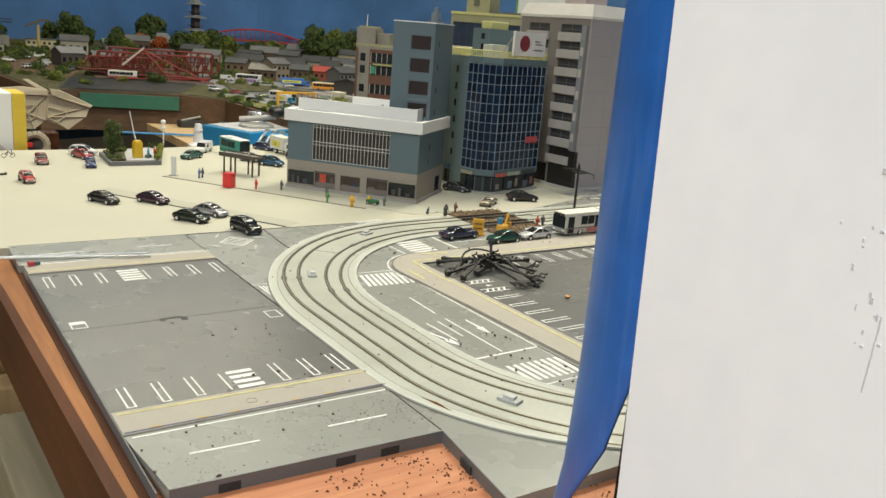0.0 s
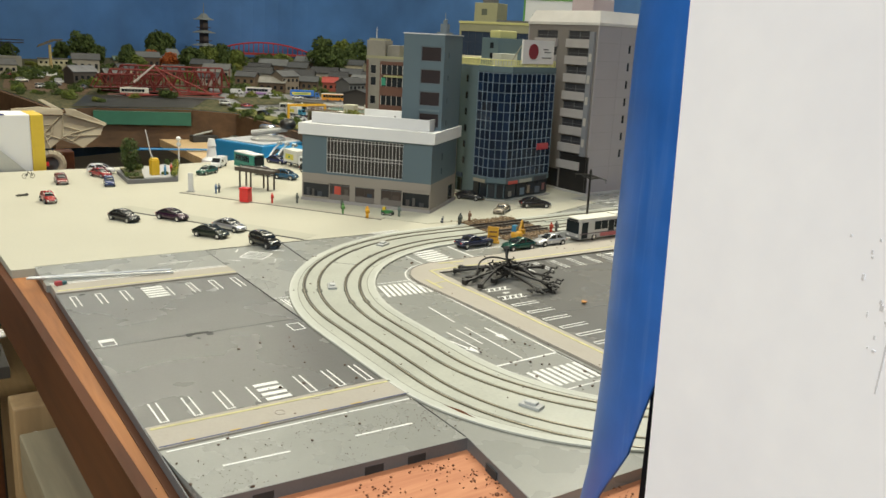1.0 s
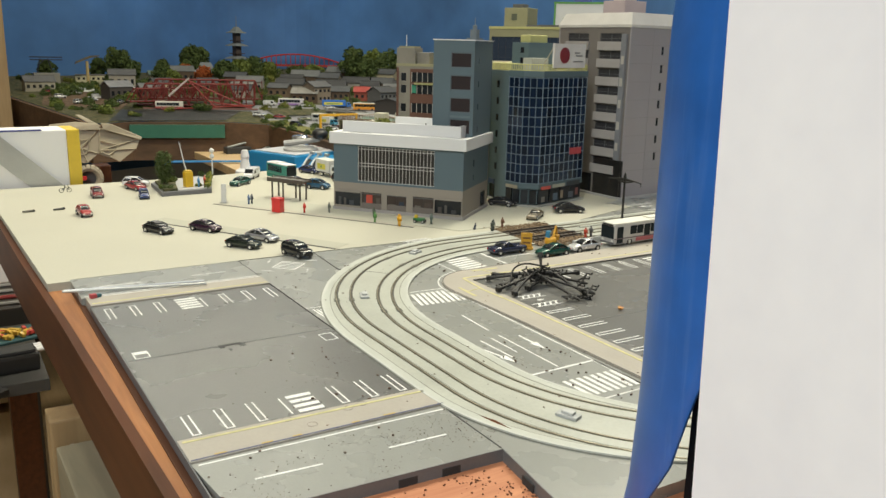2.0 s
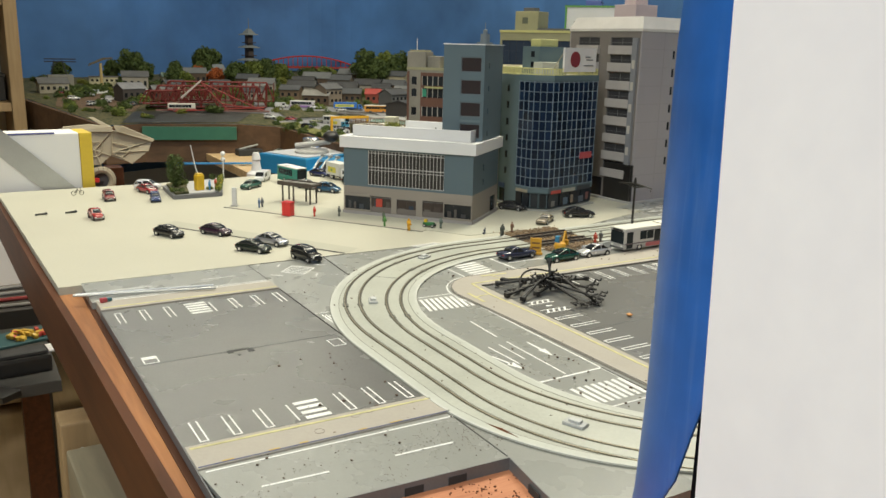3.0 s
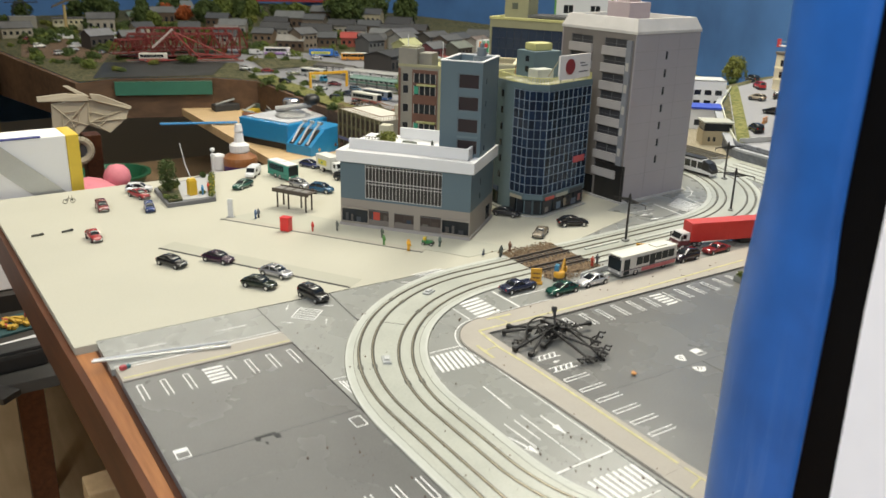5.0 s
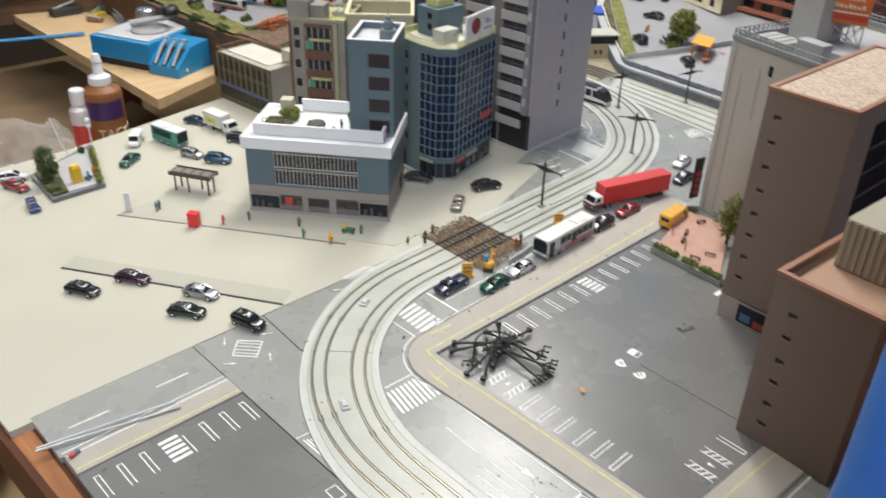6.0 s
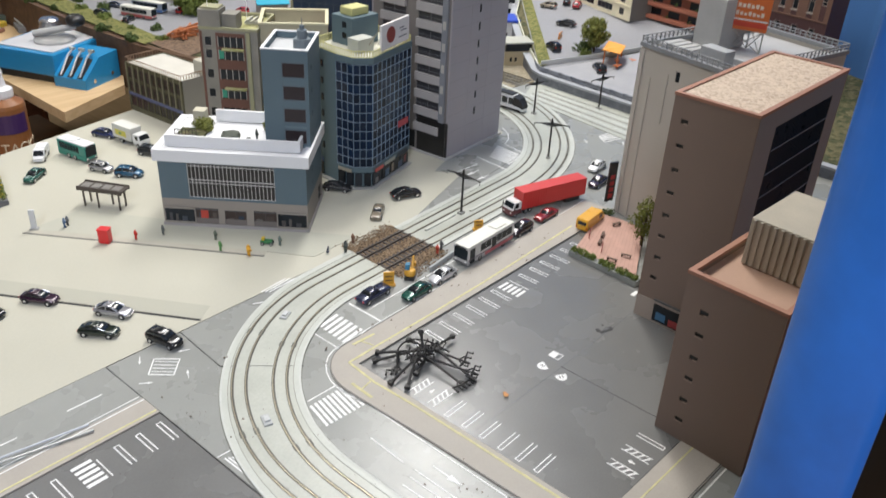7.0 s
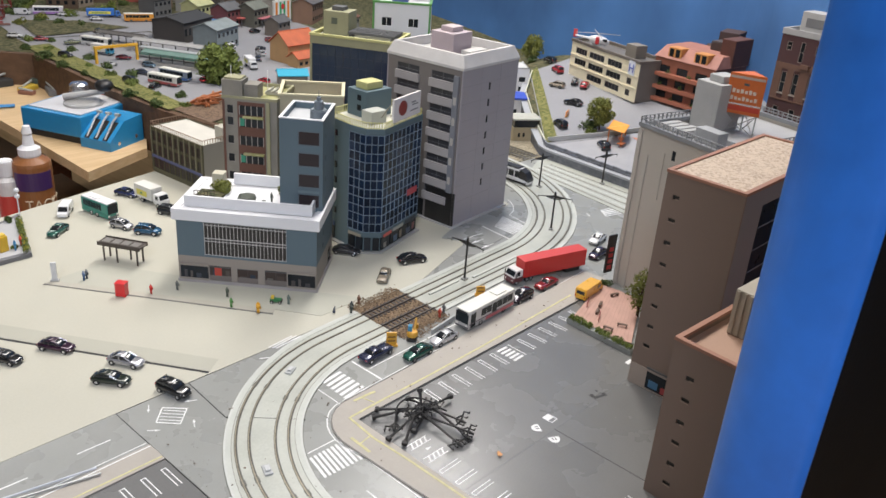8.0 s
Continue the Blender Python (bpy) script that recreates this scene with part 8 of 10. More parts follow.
# dark inlet under the bridges, and growth along the shore
structure("inlet_water", hard(patch, (165, 1745), (425, 1688), (520, 1850), (230, 1930), 4.4), mat("inlet_water", (0.012, 0.013, 0.010), 0.55, var=0.3, scale=20, bump=0.1), "dark still water of the model inlet", "water")
structure("shore_earth", hard(patch, (60, 2060), (228, 1932), (330, 2200), (110, 2420), 4.3), DIRT, "bare brown earth along the model shore", "dirt")
for k in range(46):
    t = rnd.random()
    x, y = 40 + 260 * rnd.random() + 60 * t, 1760 + 660 * t + rnd.uniform(-20, 20)
    if 150 < x < 470 and y < 1930:
        continue
    if x < 140 - (y - 1712) * 0.24:
        continue
    shrub(x, y, land(x, y) + 1, rnd.uniform(9, 22), LEAFD if k % 3 else LEAF, "dark model undergrowth along the far shore", 700 + k)
for k, (x, y, r, c) in enumerate(((150, 2060, 30, (0.6, 0.6, 0.58)), (190, 2110, -20, (0.5, 0.5, 0.52)), (120, 2180, 10, (0.62, 0.6, 0.55)), (250, 2040, 60, (0.2, 0.2, 0.2)), (170, 2260, -30, (0.58, 0.58, 0.56)), (110, 2300, 40, (0.3, 0.05, 0.04)), (300, 2120, 15, (0.5, 0.5, 0.5)))):
    car("sedan" if k % 2 else "suv", x, y, r, c, "small parked model car on the far shore", land(x, y) + 4.8, group="far cars", scale=1.1)
cottage(90, 2380, 5, 80, 50, 26, (0.34, 0.31, 0.24), (0.12, 0.12, 0.12), "grey far model shed at the shore")
cottage(330, 2420, -10, 76, 50, 40, (0.30, 0.27, 0.22), (0.10, 0.10, 0.10), "pale far model house with a dark roof")
for k in range(26):
    x, y = 60 + (k * 83) % 300, 2230 + (k * 137) % 520
    shrub(x, y, land(x, y) + 1, 11 + (k * 5) % 17, LEAFD if k % 3 else LEAF, "dark model undergrowth along the far shore", 800 + k)
for k, (x, y, h) in enumerate(((150, 2700, 60), (300, 2640, 70), (420, 2700, 56), (520, 2700, 60))):
    tree(x, y, land(x, y), h, 30, LEAFD, "dark green model tree in the far town", 860 + k, 0.12, 18, 110, size=4.4)
# boats on the far shore
for k, (x, y, r) in enumerate(((215, 2180, 20), (240, 2250, -10), (300, 2300, 15), (330, 2240, 30), (350, 2330, 5), (205, 2330, -20), (265, 2320, 35))):
    o = thing("model_boat", x, y, land(x, y) + 2, r, "small white model boat drawn up on the shore", "boat", "model boats")
    bm = B()
    loft(bm, [[(px, -w_, 2 + up), (px, -w_ * 0.6, -2), (px, w_ * 0.6, -2), (px, w_, 2 + up), (px, w_ * 0.8, 6 + up), (px, -w_ * 0.8, 6 + up)] for px, w_, up in ((-24, 7, 0), (-8, 8.5, 0), (12, 7, 1), (28, 1.2, 5))])
    part("hull", bm, matt(0.62, 0.62, 0.60), o)
    part("cabin", hard(box, -14, 4, -4.5, 4.5, 5.5, 13, 0.8), matt(0.55, 0.56, 0.58), o)

# far vehicles
Z4 = lambda x, y: land(x, y) + 5.2
for x, y, r, b_, k_, lab in ((593, 1219, -70, (0.62, 0.61, 0.55), (0.40, 0.10, 0.09), "cream model bus in the far town"), (640, 1583, -62, (0.62, 0.62, 0.60), (0.50, 0.50, 0.50), "white model coach in the far town"),
                             (831, 1740, -25, (0.62, 0.28, 0.03), (0.55, 0.22, 0.03), "orange model bus in the far town"), (674, 1890, -28, (0.55, 0.52, 0.58), (0.30, 0.16, 0.42), "white and purple model coach in the far town"),
                             (632, 1245, -70, (0.20, 0.24, 0.30), (0.05, 0.12, 0.3), "blue-grey model bus in the far town"), (345, 1905, -18, (0.6, 0.58, 0.52), (0.35, 0.10, 0.09), "white model bus on the far bridge")):
    bus(x, y, r, b_, k_, lab, Z4(x, y) if x != 345 else -9.8, scale=0.95)
for x, y, r, kind, c, lab in ((670, 1197, 20, "hatch", (0.42, 0.03, 0.03), "red model car in the far town"), (564, 1205, 30, "sedan", BLK, "black model car in the far town"), (598, 1311, -60, "sedan", (0.06, 0.07, 0.10), "dark grey model car in the far town"),
                              (630, 1445, -40, "sedan", (0.16, 0.02, 0.03), "maroon model car in the far town"), (577, 1403, 10, "sedan", (0.6, 0.6, 0.58), "white model car in the far town"), (558, 1671, -30, "sedan", (0.25, 0.03, 0.03), "red model car in the far town"),
                              (603, 1618, -10, "muscle", (0.14, 0.15, 0.09), "olive model car in the far town"), (548, 1267, -60, "suv", (0.04, 0.045, 0.04), "dark model jeep in the far town"), (700, 1860, -25, "sedan", (0.6, 0.6, 0.6), "white model car in the far town"),
                              (745, 1790, -25, "sedan", (0.5, 0.5, 0.5), "silver model car in the far town"), (520, 1720, -30, "suv", (0.62, 0.62, 0.6), "white model car in the far town"), (830, 1340, -60, "sedan", (0.03, 0.03, 0.03), "black model car in the far yard"),
                              (800, 1360, -50, "sedan", (0.14, 0.02, 0.03), "maroon model car in the far yard"), (640, 1360, -60, "hatch", (0.10, 0.16, 0.22), "blue-grey model car in the far town")):
    car(kind, x, y, r, c, lab, Z4(x, y), group="far cars", scale=1.05)
van("minibus", 619, 1910, -25, 36, 13, 14, (0.55, 0.55, 0.55), "silver model minibus in the far town", Z4(619, 1910), "minibus")
van("minibus", 880, 1420, 30, 34, 13, 14, (0.66, 0.66, 0.66), "white model minibus in the far yard", Z4(880, 1420), "minibus")
truck(800, 1800, -25, (0.04, 0.14, 0.42), (0.03, 0.14, 0.48), 66, "bright blue model truck in the far town", z=Z4(766, 1804))
truck(812, 1240, -110, (0.6, 0.6, 0.58), (0.66, 0.66, 0.65), 40, "white model box truck in the far yard", z=Z4(834, 1254))
truck(622, 1500, -62, (0.04, 0.22, 0.34), (0.62, 0.6, 0.55), 34, "blue model tank truck in the far town", z=Z4(640, 1520))

# yellow gantry, station roofs, depot
o = thing("yellow_gantry", 610, 1434, Z4(610, 1434), -3, "yellow model portal gantry over the far road", "gantry")
YG = paint(0.62, 0.34, 0.02, 0.5, 0, 0)
for x in (-44, 44):
    part("leg", hard(box, x - 2.5, x + 2.5, -2.5, 2.5, -3, 29, 0.5), YG, o)
part("beam", hard(box, -46.5, 46.5, -2.5, 2.5, 29, 34.5, 0.5), YG, o)


def canopy(x, y, rz, L, Wd, col, label):
    ob = thing("station_canopy", x, y, Z4(x, y), rz, label, "station canopy", "station canopies")
    part("platform", hard(box, -L / 2, L / 2, -Wd / 2, Wd / 2, -4, 6), matt(0.34, 0.33, 0.30), ob)
    part("roof", hard(gable, L, Wd, 24, 4, 2), matt(*col, 0.6, 0.25, 60), ob)
    for k in range(6):
        part("post", hard(box, -L / 2 + 8 + k * (L - 16) / 5 - 0.9, -L / 2 + 8 + k * (L - 16) / 5 + 0.9, -0.9, 0.9, 6, 24), DGREY, ob)


canopy(690, 1330, -62, 150, 26, (0.12, 0.20, 0.17), "green-roofed model station canopy in the far town")
canopy(735, 1440, -62, 170, 24, (0.30, 0.30, 0.29), "grey-roofed model station canopy in the far town")
canopy(690, 1560, -62, 110, 24, (0.07, 0.065, 0.06), "dark-roofed model station canopy in the far town")
o = thing("commuter_train", 728, 1360, Z4(728, 1360), -62, "silver-green model train standing at the far station", "train")
part("body", hard(box, -110, 60, -8, 8, 2, 22, 1.5), matt(0.36, 0.38, 0.37, 0.4), o)
part("band", hard(box, -109, 59, -8.2, 8.2, 6, 8.5), paint(0.05, 0.22, 0.16), o)
for k in range(12):
    part("window", hard(box, -104 + k * 13.4, -95 + k * 13.4, -8.25, 8.25, 11, 17), WINDOW, o)
cottage(862, 1450, 25, 92, 62, 50, (0.17, 0.20, 0.21), (0.22, 0.25, 0.25), "grey-green two-storey model depot in the far town", 12, storeys=2)
cottage(850, 1570, 25, 120, 84, 44, (0.05, 0.045, 0.042), (0.045, 0.045, 0.045), "black model workshop with a low roof", 10)
for x, y, wc, rc, lab in ((1000, 1610, (0.16, 0.05, 0.05), (0.12, 0.12, 0.12), "dark red model shop in the far town"), (1065, 1590, (0.10, 0.10, 0.08), (0.16, 0.17, 0.14), "dark model shop with a pink awning"),
                          (960, 1680, (0.4, 0.4, 0.2), (0.42, 0.42, 0.22), "yellow-green model house in the far town"), (900, 1780, (0.1, 0.1, 0.1), (0.06, 0.06, 0.06), "dark model house behind the orange bus"), (1010, 1790, (0.3, 0.3, 0.28), (0.13, 0.13, 0.13), "grey model house in the far town"),
                          (780, 1960, (0.2, 0.16, 0.12), (0.12, 0.12, 0.12), "brown model house behind the blue truck"), (1150, 1720, (0.3, 0.2, 0.15), GREYR, "brown model house in the far town")):
    cottage(x, y, 20, 64, 50, 44, wc, rc, lab, 14, storeys=2)
for x, y, r, w, d, h, wc, rc, lab in ((1090, 1680, 20, 70, 50, 50, (0.13, 0.10, 0.08), (0.10, 0.10, 0.10), "dark brown model shop in the far town"), (1165, 1640, 20, 60, 50, 46, (0.32, 0.30, 0.26), (0.15, 0.12, 0.10), "pale model shop in the far town"),
                                      (1120, 1800, 10, 80, 56, 40, (0.10, 0.09, 0.08), (0.09, 0.09, 0.09), "dark model house in the far town"), (1060, 1880, 10, 80, 56, 40, (0.28, 0.26, 0.22), (0.12, 0.12, 0.125), "grey model house in the far town"),
                                      (960, 1880, -20, 76, 50, 32, (0.14, 0.10, 0.07), (0.08, 0.08, 0.08), "brown model house behind the orange bus"), (1220, 1560, 30, 80, 56, 50, (0.20, 0.12, 0.08), (0.13, 0.12, 0.12), "brown model house in the far town"),
                                      (1210, 1400, 30, 70, 56, 44, (0.36, 0.34, 0.28), (0.16, 0.08, 0.05), "cream model house with a brown roof"), (1060, 1480, 20, 54, 40, 34, (0.14, 0.12, 0.10), (0.10, 0.10, 0.10), "small dark model shop in the far town")):
    cottage(x, y, r, w, d, h, wc, rc, lab, 12, storeys=2)
for k, (x, y, c) in enumerate(((1040, 1590, (0.45, 0.12, 0.10)), (1085, 1565, (0.50, 0.18, 0.20)))):
    q = thing("shop_awning", x, y, Z4(x, y) + 20, 20, "small red striped model shop awning", "awning", "shop awnings")
    part("sheet", hard(prism, [(-26, -9), (26, -9), (26, 9), (-26, 9)], -1, 1), paint(*c, 0.6, 0, 0), q)
    part("post", hard(box, -25, -23.5, -8, -6.5, -24, -1), DGREY, q)
    part("post", hard(box, 23.5, 25, -8, -6.5, -24, -1), DGREY, q)
for x, y, r, kind, c in ((935, 1380, 20, "sedan", (0.02, 0.02, 0.022)), (905, 1340, 80, "suv", (0.5, 0.5, 0.5)), (1000, 1430, -20, "hatch", (0.16, 0.02, 0.03)), (870, 1300, 60, "sedan", (0.05, 0.06, 0.09)), (1020, 1520, 10, "sedan", (0.02, 0.02, 0.02)),
                         (760, 1130, 100, "hatch", (0.45, 0.04, 0.05)), (720, 1150, 60, "sedan", (0.03, 0.03, 0.035)), (660, 1290, 40, "sedan", (0.20, 0.21, 0.22)), (540, 1520, -60, "suv", (0.03, 0.03, 0.03)), (700, 1680, -20, "sedan", (0.10, 0.10, 0.07))):
    car(kind, x, y, r, c, "small parked model car in the far town", Z4(x, y), group="far cars", scale=1.05)
o = thing("blue_tarp_roof", 950, 1590, Z4(950, 1590) + 20, 20, "bright blue model lean-to roof", "roof")
part("sheet", hard(prism, [(-40, -22), (40, -22), (44, 20), (-36, 20)], -1, 1), paint(0.05, 0.22, 0.5), o)
part("post", hard(box, -2, 2, -2, 2, -28, -1), DGREY, o)
# sign wall with coloured stripes
o = thing("striped_sign", 1119, 1540, Z4(1119, 1540), 15, "white model sign wall with orange, green and red stripes", "sign")
part("wall", hard(box, -34, 34, -3, 3, -6, 66, 0.5), matt(0.62, 0.62, 0.58), o)
for k, c in enumerate(((0.6, 0.2, 0.03), (0.04, 0.3, 0.12), (0.04, 0.3, 0.12), (0.6, 0.2, 0.03))):
    part("stripe", hard(box, -29 + k * 16, -21 + k * 16, -3.4, -3.02, 6, 62), paint(*c, 0.6, 0, 0), o)
part("disc", rod(B(), (0, -3.4, 50), (0, -3.9, 50), 7, n=16), paint(0.5, 0.03, 0.03), o)
# orange-roofed restaurant
o = cottage(945, 1270, 4, 86, 60, 40, (0.42, 0.26, 0.12), (0.42, 0.10, 0.035), "cream model restaurant with a bright orange roof", 26)
o = cottage(938, 1215, 4, 80, 34, 20, (0.42, 0.26, 0.12), (0.42, 0.10, 0.035), "orange-roofed model porch with a bay", 12)
o = thing("cyan_roof_hut", 800, 1090, Z4(800, 1090), -30, "small model hut with a bright cyan roof", "hut")
part("wall", hard(box, -28, 28, -20, 20, -4, 22), CREAMW, o)
part("roof", hard(gable, 56, 40, 22, 8), paint(0.03, 0.32, 0.46, 0.5, 0, 0), o)
o = thing("orange_scrap_heap", 585, 1062, Z4(585, 1062), 15, "heap of orange plastic model girders", "scrap heap")
for k in range(16):
    bm = B()
    box(bm, -24, 24, -1.6, 1.6, 0, 3)
    g = part("girder", bm, paint(0.36, 0.12, 0.04, 0.6, 0, 0), o)
    g.matrix_basis = pose(rnd.uniform(-14, 14) * MM, rnd.uniform(-10, 10) * MM, (k * 0.9) * MM, rnd.uniform(-6, 6), rnd.uniform(-6, 6), rnd.uniform(-50, 50))
structure("dirt_patch", hard(patch, (520, 950), (620, 990), (640, 1110), (516, 1060), 5.5), DIRT, "bare brown earth at the landscape edge", "dirt")

# ---- hill on the other side ----
H2 = lambda x, y: land(x, y) + 4.6
ho = House("hospital", 1108, 640, H2(1070, 540), -110, 196, 62, 66, "cream three-storey model hospital with a helicopter roof", "building")
HC = matt(0.74, 0.67, 0.48, 0.7, 0.1, 50)
hw = [(a, a + w, z, z + 11) for z in (7, 27, 47) for a, w in ((14, 34), (56, 44), (110, 40), (168, 12)) if not (z == 7 and a == 14)]
ho.wall("front", HC, hw, 66, 0, WINDOW, (4, 1, 0.7), matt(0.10, 0.09, 0.08))
ho.wall("right", matt(0.17, 0.15, 0.13), [], 66)
ho.wall("left", HC, [], 66)
ho.wall("back", HC, [], 66)
for z in (22, 42):
    ho.on("front", "floor_band", 0, 196, z, z + 2.5, 1.6, HC)
ho.roof(65, matt(0.13, 0.12, 0.11), T)
ho.ring("parapet", 66, 71, 1.6, 3, matt(0.15, 0.13, 0.11))
ho.box("roof_hut", 130, 158, 20, 44, 66, 88, matt(0.20, 0.18, 0.15), 0.6)
ho.box("sign_panel", 170, 186, -1.8, -0.6, 44, 68, matt(0.66, 0.68, 0.74), label="white panel with a blue letter")
tcu = bpy.data.curves.new("letter", "FONT")
tcu.body, tcu.size, tcu.align_x, tcu.extrude = "H", 0.020, "CENTER", 0.0003
tcu.materials.append(paint(0.05, 0.09, 0.4))
lt = new("letter", tcu)
lt.parent = ho.ob
lt.matrix_basis = pose(0.178, -0.0022, 0.049, 90, 0, 0)
hx, hy = 1088, 575
he = thing("helicopter", hx, hy, H2(1070, 540) + 72, -60, "white and red model rescue helicopter on the hospital roof", "helicopter")
bm = B()
loft(bm, [[(x, r * math.cos(a) * 0.9, 9 + zc + r * math.sin(a)) for a in [k * math.pi / 4 for k in range(8)]] for x, r, zc in ((-14, 4.2, 2), (-6, 7.5, 1), (6, 8.2, 0), (16, 6.2, -1.5), (22, 2.4, -2.5))])
part("fuselage", bm, paint(0.72, 0.72, 0.72), he, smooth=True)
bm = B()
rod(bm, (-13, 0, 11), (-40, 0, 14), 2.6, 1.3, 8)
part("tail_boom", bm, paint(0.72, 0.72, 0.72), he)
part("tail_fin", hard(box, -44, -37, -0.8, 0.8, 11, 25, 0.3), paint(0.55, 0.05, 0.05), he)
part("red_band", hard(box, -3, 4, -7.9, 7.9, 2.5, 15.5, 1.5), paint(0.5, 0.03, 0.03), he)
part("window", hard(box, 9, 18, -6.4, 6.4, 7, 12.5, 1.2), CARGLASS, he)
bm = B()
rod(bm, (0, 0, 16), (0, 0, 21), 1.0)
for k in range(4):
    a = k * math.pi / 2 + 0.2
    rod(bm, (0, 0, 21), (40 * math.cos(a), 40 * math.sin(a), 20.4), 0.9, 0.6, 5)
part("rotor", bm, matt(0.35, 0.35, 0.35), he)
for s in (-6, 6):
    bm = B()
    rod(bm, (-12, s, 0.6), (16, s, 0.6), 0.7, n=6)
    rod(bm, (-6, s, 0.6), (-5, s * 0.7, 4), 0.6, n=5)
    rod(bm, (8, s, 0.6), (7, s * 0.7, 4), 0.6, n=5)
    part("skid", bm, matt(0.3, 0.3, 0.3), he)

ta = House("terrace_flats", 1085, 452, H2(1100, 430), -98, 120, 90, 74, "orange-brown terraced model flats with planted balconies", "building")
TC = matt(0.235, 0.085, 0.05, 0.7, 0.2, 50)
ta.wall("front", TC, [(a, a + 22, z, z + 12) for z in (6, 28, 50) for a in (10, 46, 84)], 74, 0, WINDOW)
# right and back walls: a darker copy of TC, shade put into the colour
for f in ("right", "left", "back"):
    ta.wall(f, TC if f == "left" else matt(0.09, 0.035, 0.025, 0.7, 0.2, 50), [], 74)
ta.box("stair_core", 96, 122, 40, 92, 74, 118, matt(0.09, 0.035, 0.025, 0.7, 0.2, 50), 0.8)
ta.box("roof_tank", 62, 92, 60, 90, 90, 108, matt(0.05, 0.035, 0.03), 4)
for k in range(9):
    leaves("balcony_plant", [(6 + 14 * k, -6, 8 + 22 * (k % 3), 4.5)], LEAFD, random.Random(k), 30, 1.4, ta.ob)
for z in (1, 22, 44):
    ta.on("front", "balcony", -3, 123, z, z + 6, 10, matt(0.34, 0.12, 0.07))
bm = B()
loft(bm, [[(-2, -2, 74), (122, -2, 74), (122, 90, 74), (-2, 90, 74)], [(4, 20, 92), (116, 20, 92), (116, 88, 92), (4, 88, 92)]])
part("roof", bm, matt(0.34, 0.15, 0.11, 0.7, 0.2, 60), ta.ob)
for a in (22, 74):
    ta.box("dormer", a, a + 26, 2, 24, 74, 93, paint(0.55, 0.24, 0.06, 0.6, 0, 0), 0.5)
    for k in range(2):
        ta.box("dormer_window", a + 3 + k * 12, a + 11 + k * 12, 1.4, 1.95, 78, 91, WINDOW)
o = thing("chimney_stack", 1250, 395, H2(1250, 395), 10, "dark brown round and square model chimney", "chimney")
part("square_flue", hard(box, -24, 24, -18, 18, -6, 104, 1), matt(0.06, 0.035, 0.03), o)
bm = B()
lathe(bm, [(26, 0), (26, 74), (22, 84)], 20, -52, 6)
part("tank", bm, matt(0.05, 0.035, 0.03), o)
bt = House("brick_tower", 980, 208, H2(978, 204) + 6, -100, 86, 45, 173, "maroon and brown brick model tower with tall arched windows", "building")
BT, BTL = matt(0.075, 0.033, 0.033, 0.7, 0.15, 60), matt(0.15, 0.08, 0.055, 0.7, 0.15, 60)
TALLW = [(a, a + 8, 92, 122) for a in (12, 31, 54)] + [(a, a + 9, z, z + 24) for a in (10, 36, 62) for z in (12, 48)] + [(31, 38, 138, 166)] + [(a, a + 8, 152, 164) for a in (10, 54)]
bt.wall("front", BT, TALLW + [(72, 79, z, z + 10) for z in (104, 152)], 173, 0, WINDOW, (1, 2, 0.8), matt(0.30, 0.25, 0.21))
for a0, a1 in ((0.3, 11.6), (20.4, 30.6), (39.4, 53.6), (62.4, 71.6), (79.4, 85.6)):
    bt.on("front", "brown_facing", a0, a1, 84, 134, 0.4, BTL)
bt.on("front", "brown_band", 0.3, 85.6, 126, 134, 0.7, BTL)
bt.on("front", "stone_band", 0.3, 85.6, 82, 84, 1.2, BTL)
for a in (44, 60):
    bt.on("front", "balcony", a - 5, a + 7, 131, 137, 4, BTL)
for a in (11, 30, 53):
    bt.on("front", "window_sill", a, a + 10, 90.2, 91.8, 1.2, matt(0.33, 0.28, 0.24))
for f in ("right", "left", "back"):
    bt.wall(f, BT, [], 173)
bt.roof(172, matt(0.3, 0.3, 0.3), T)
bt.ring("parapet", 173, 181, 1, 2.5, matt(0.38, 0.37, 0.36))
bt.box("roof_house", 18, 76, 8, 38, 172, 206, matt(0.40, 0.39, 0.37), 0.8)
bt.box("roof_house_window", 26, 70, 7.6, 7.95, 186, 198, matt(0.16, 0.16, 0.16))
tree(908, 437, H2(908, 437) - 3, 50, 22, LEAFB, "spreading green model tree on the hill forecourt", 301, 0.34, 24, 130)
tree(1190, 790, H2(1190, 790) - 3, 52, 26, LEAFB, "round green model tree at the top of the hill road", 302, 0.3, 20, 110)
shrub(905, 452, H2(905, 452) - 1, 14, LEAFD, "dark green model shrub under the tree", 303)
shrub(888, 440, H2(888, 440) - 1, 10, LEAF, "green model shrub under the tree", 304)
shrub(1170, 770, H2(1170, 770) - 2, 12, LEAFD, "dark green model shrub on the hill", 305)
structure("grass_strip_hill", hard(patch, (808, 468), (830, 462), (1105, 712), (1072, 704), 6), VERGE, "grass verge along the hill road", "grass")
fe = structure("hill_fence", hard(strip_wall, [(801, 462), (872, 540), (963, 629), (1066, 694)], lambda x, y: land(x, y) + 3, lambda x, y: land(x, y) + 11, 1.5), matt(0.58, 0.57, 0.44), "pale fence along the hill road", "fence")
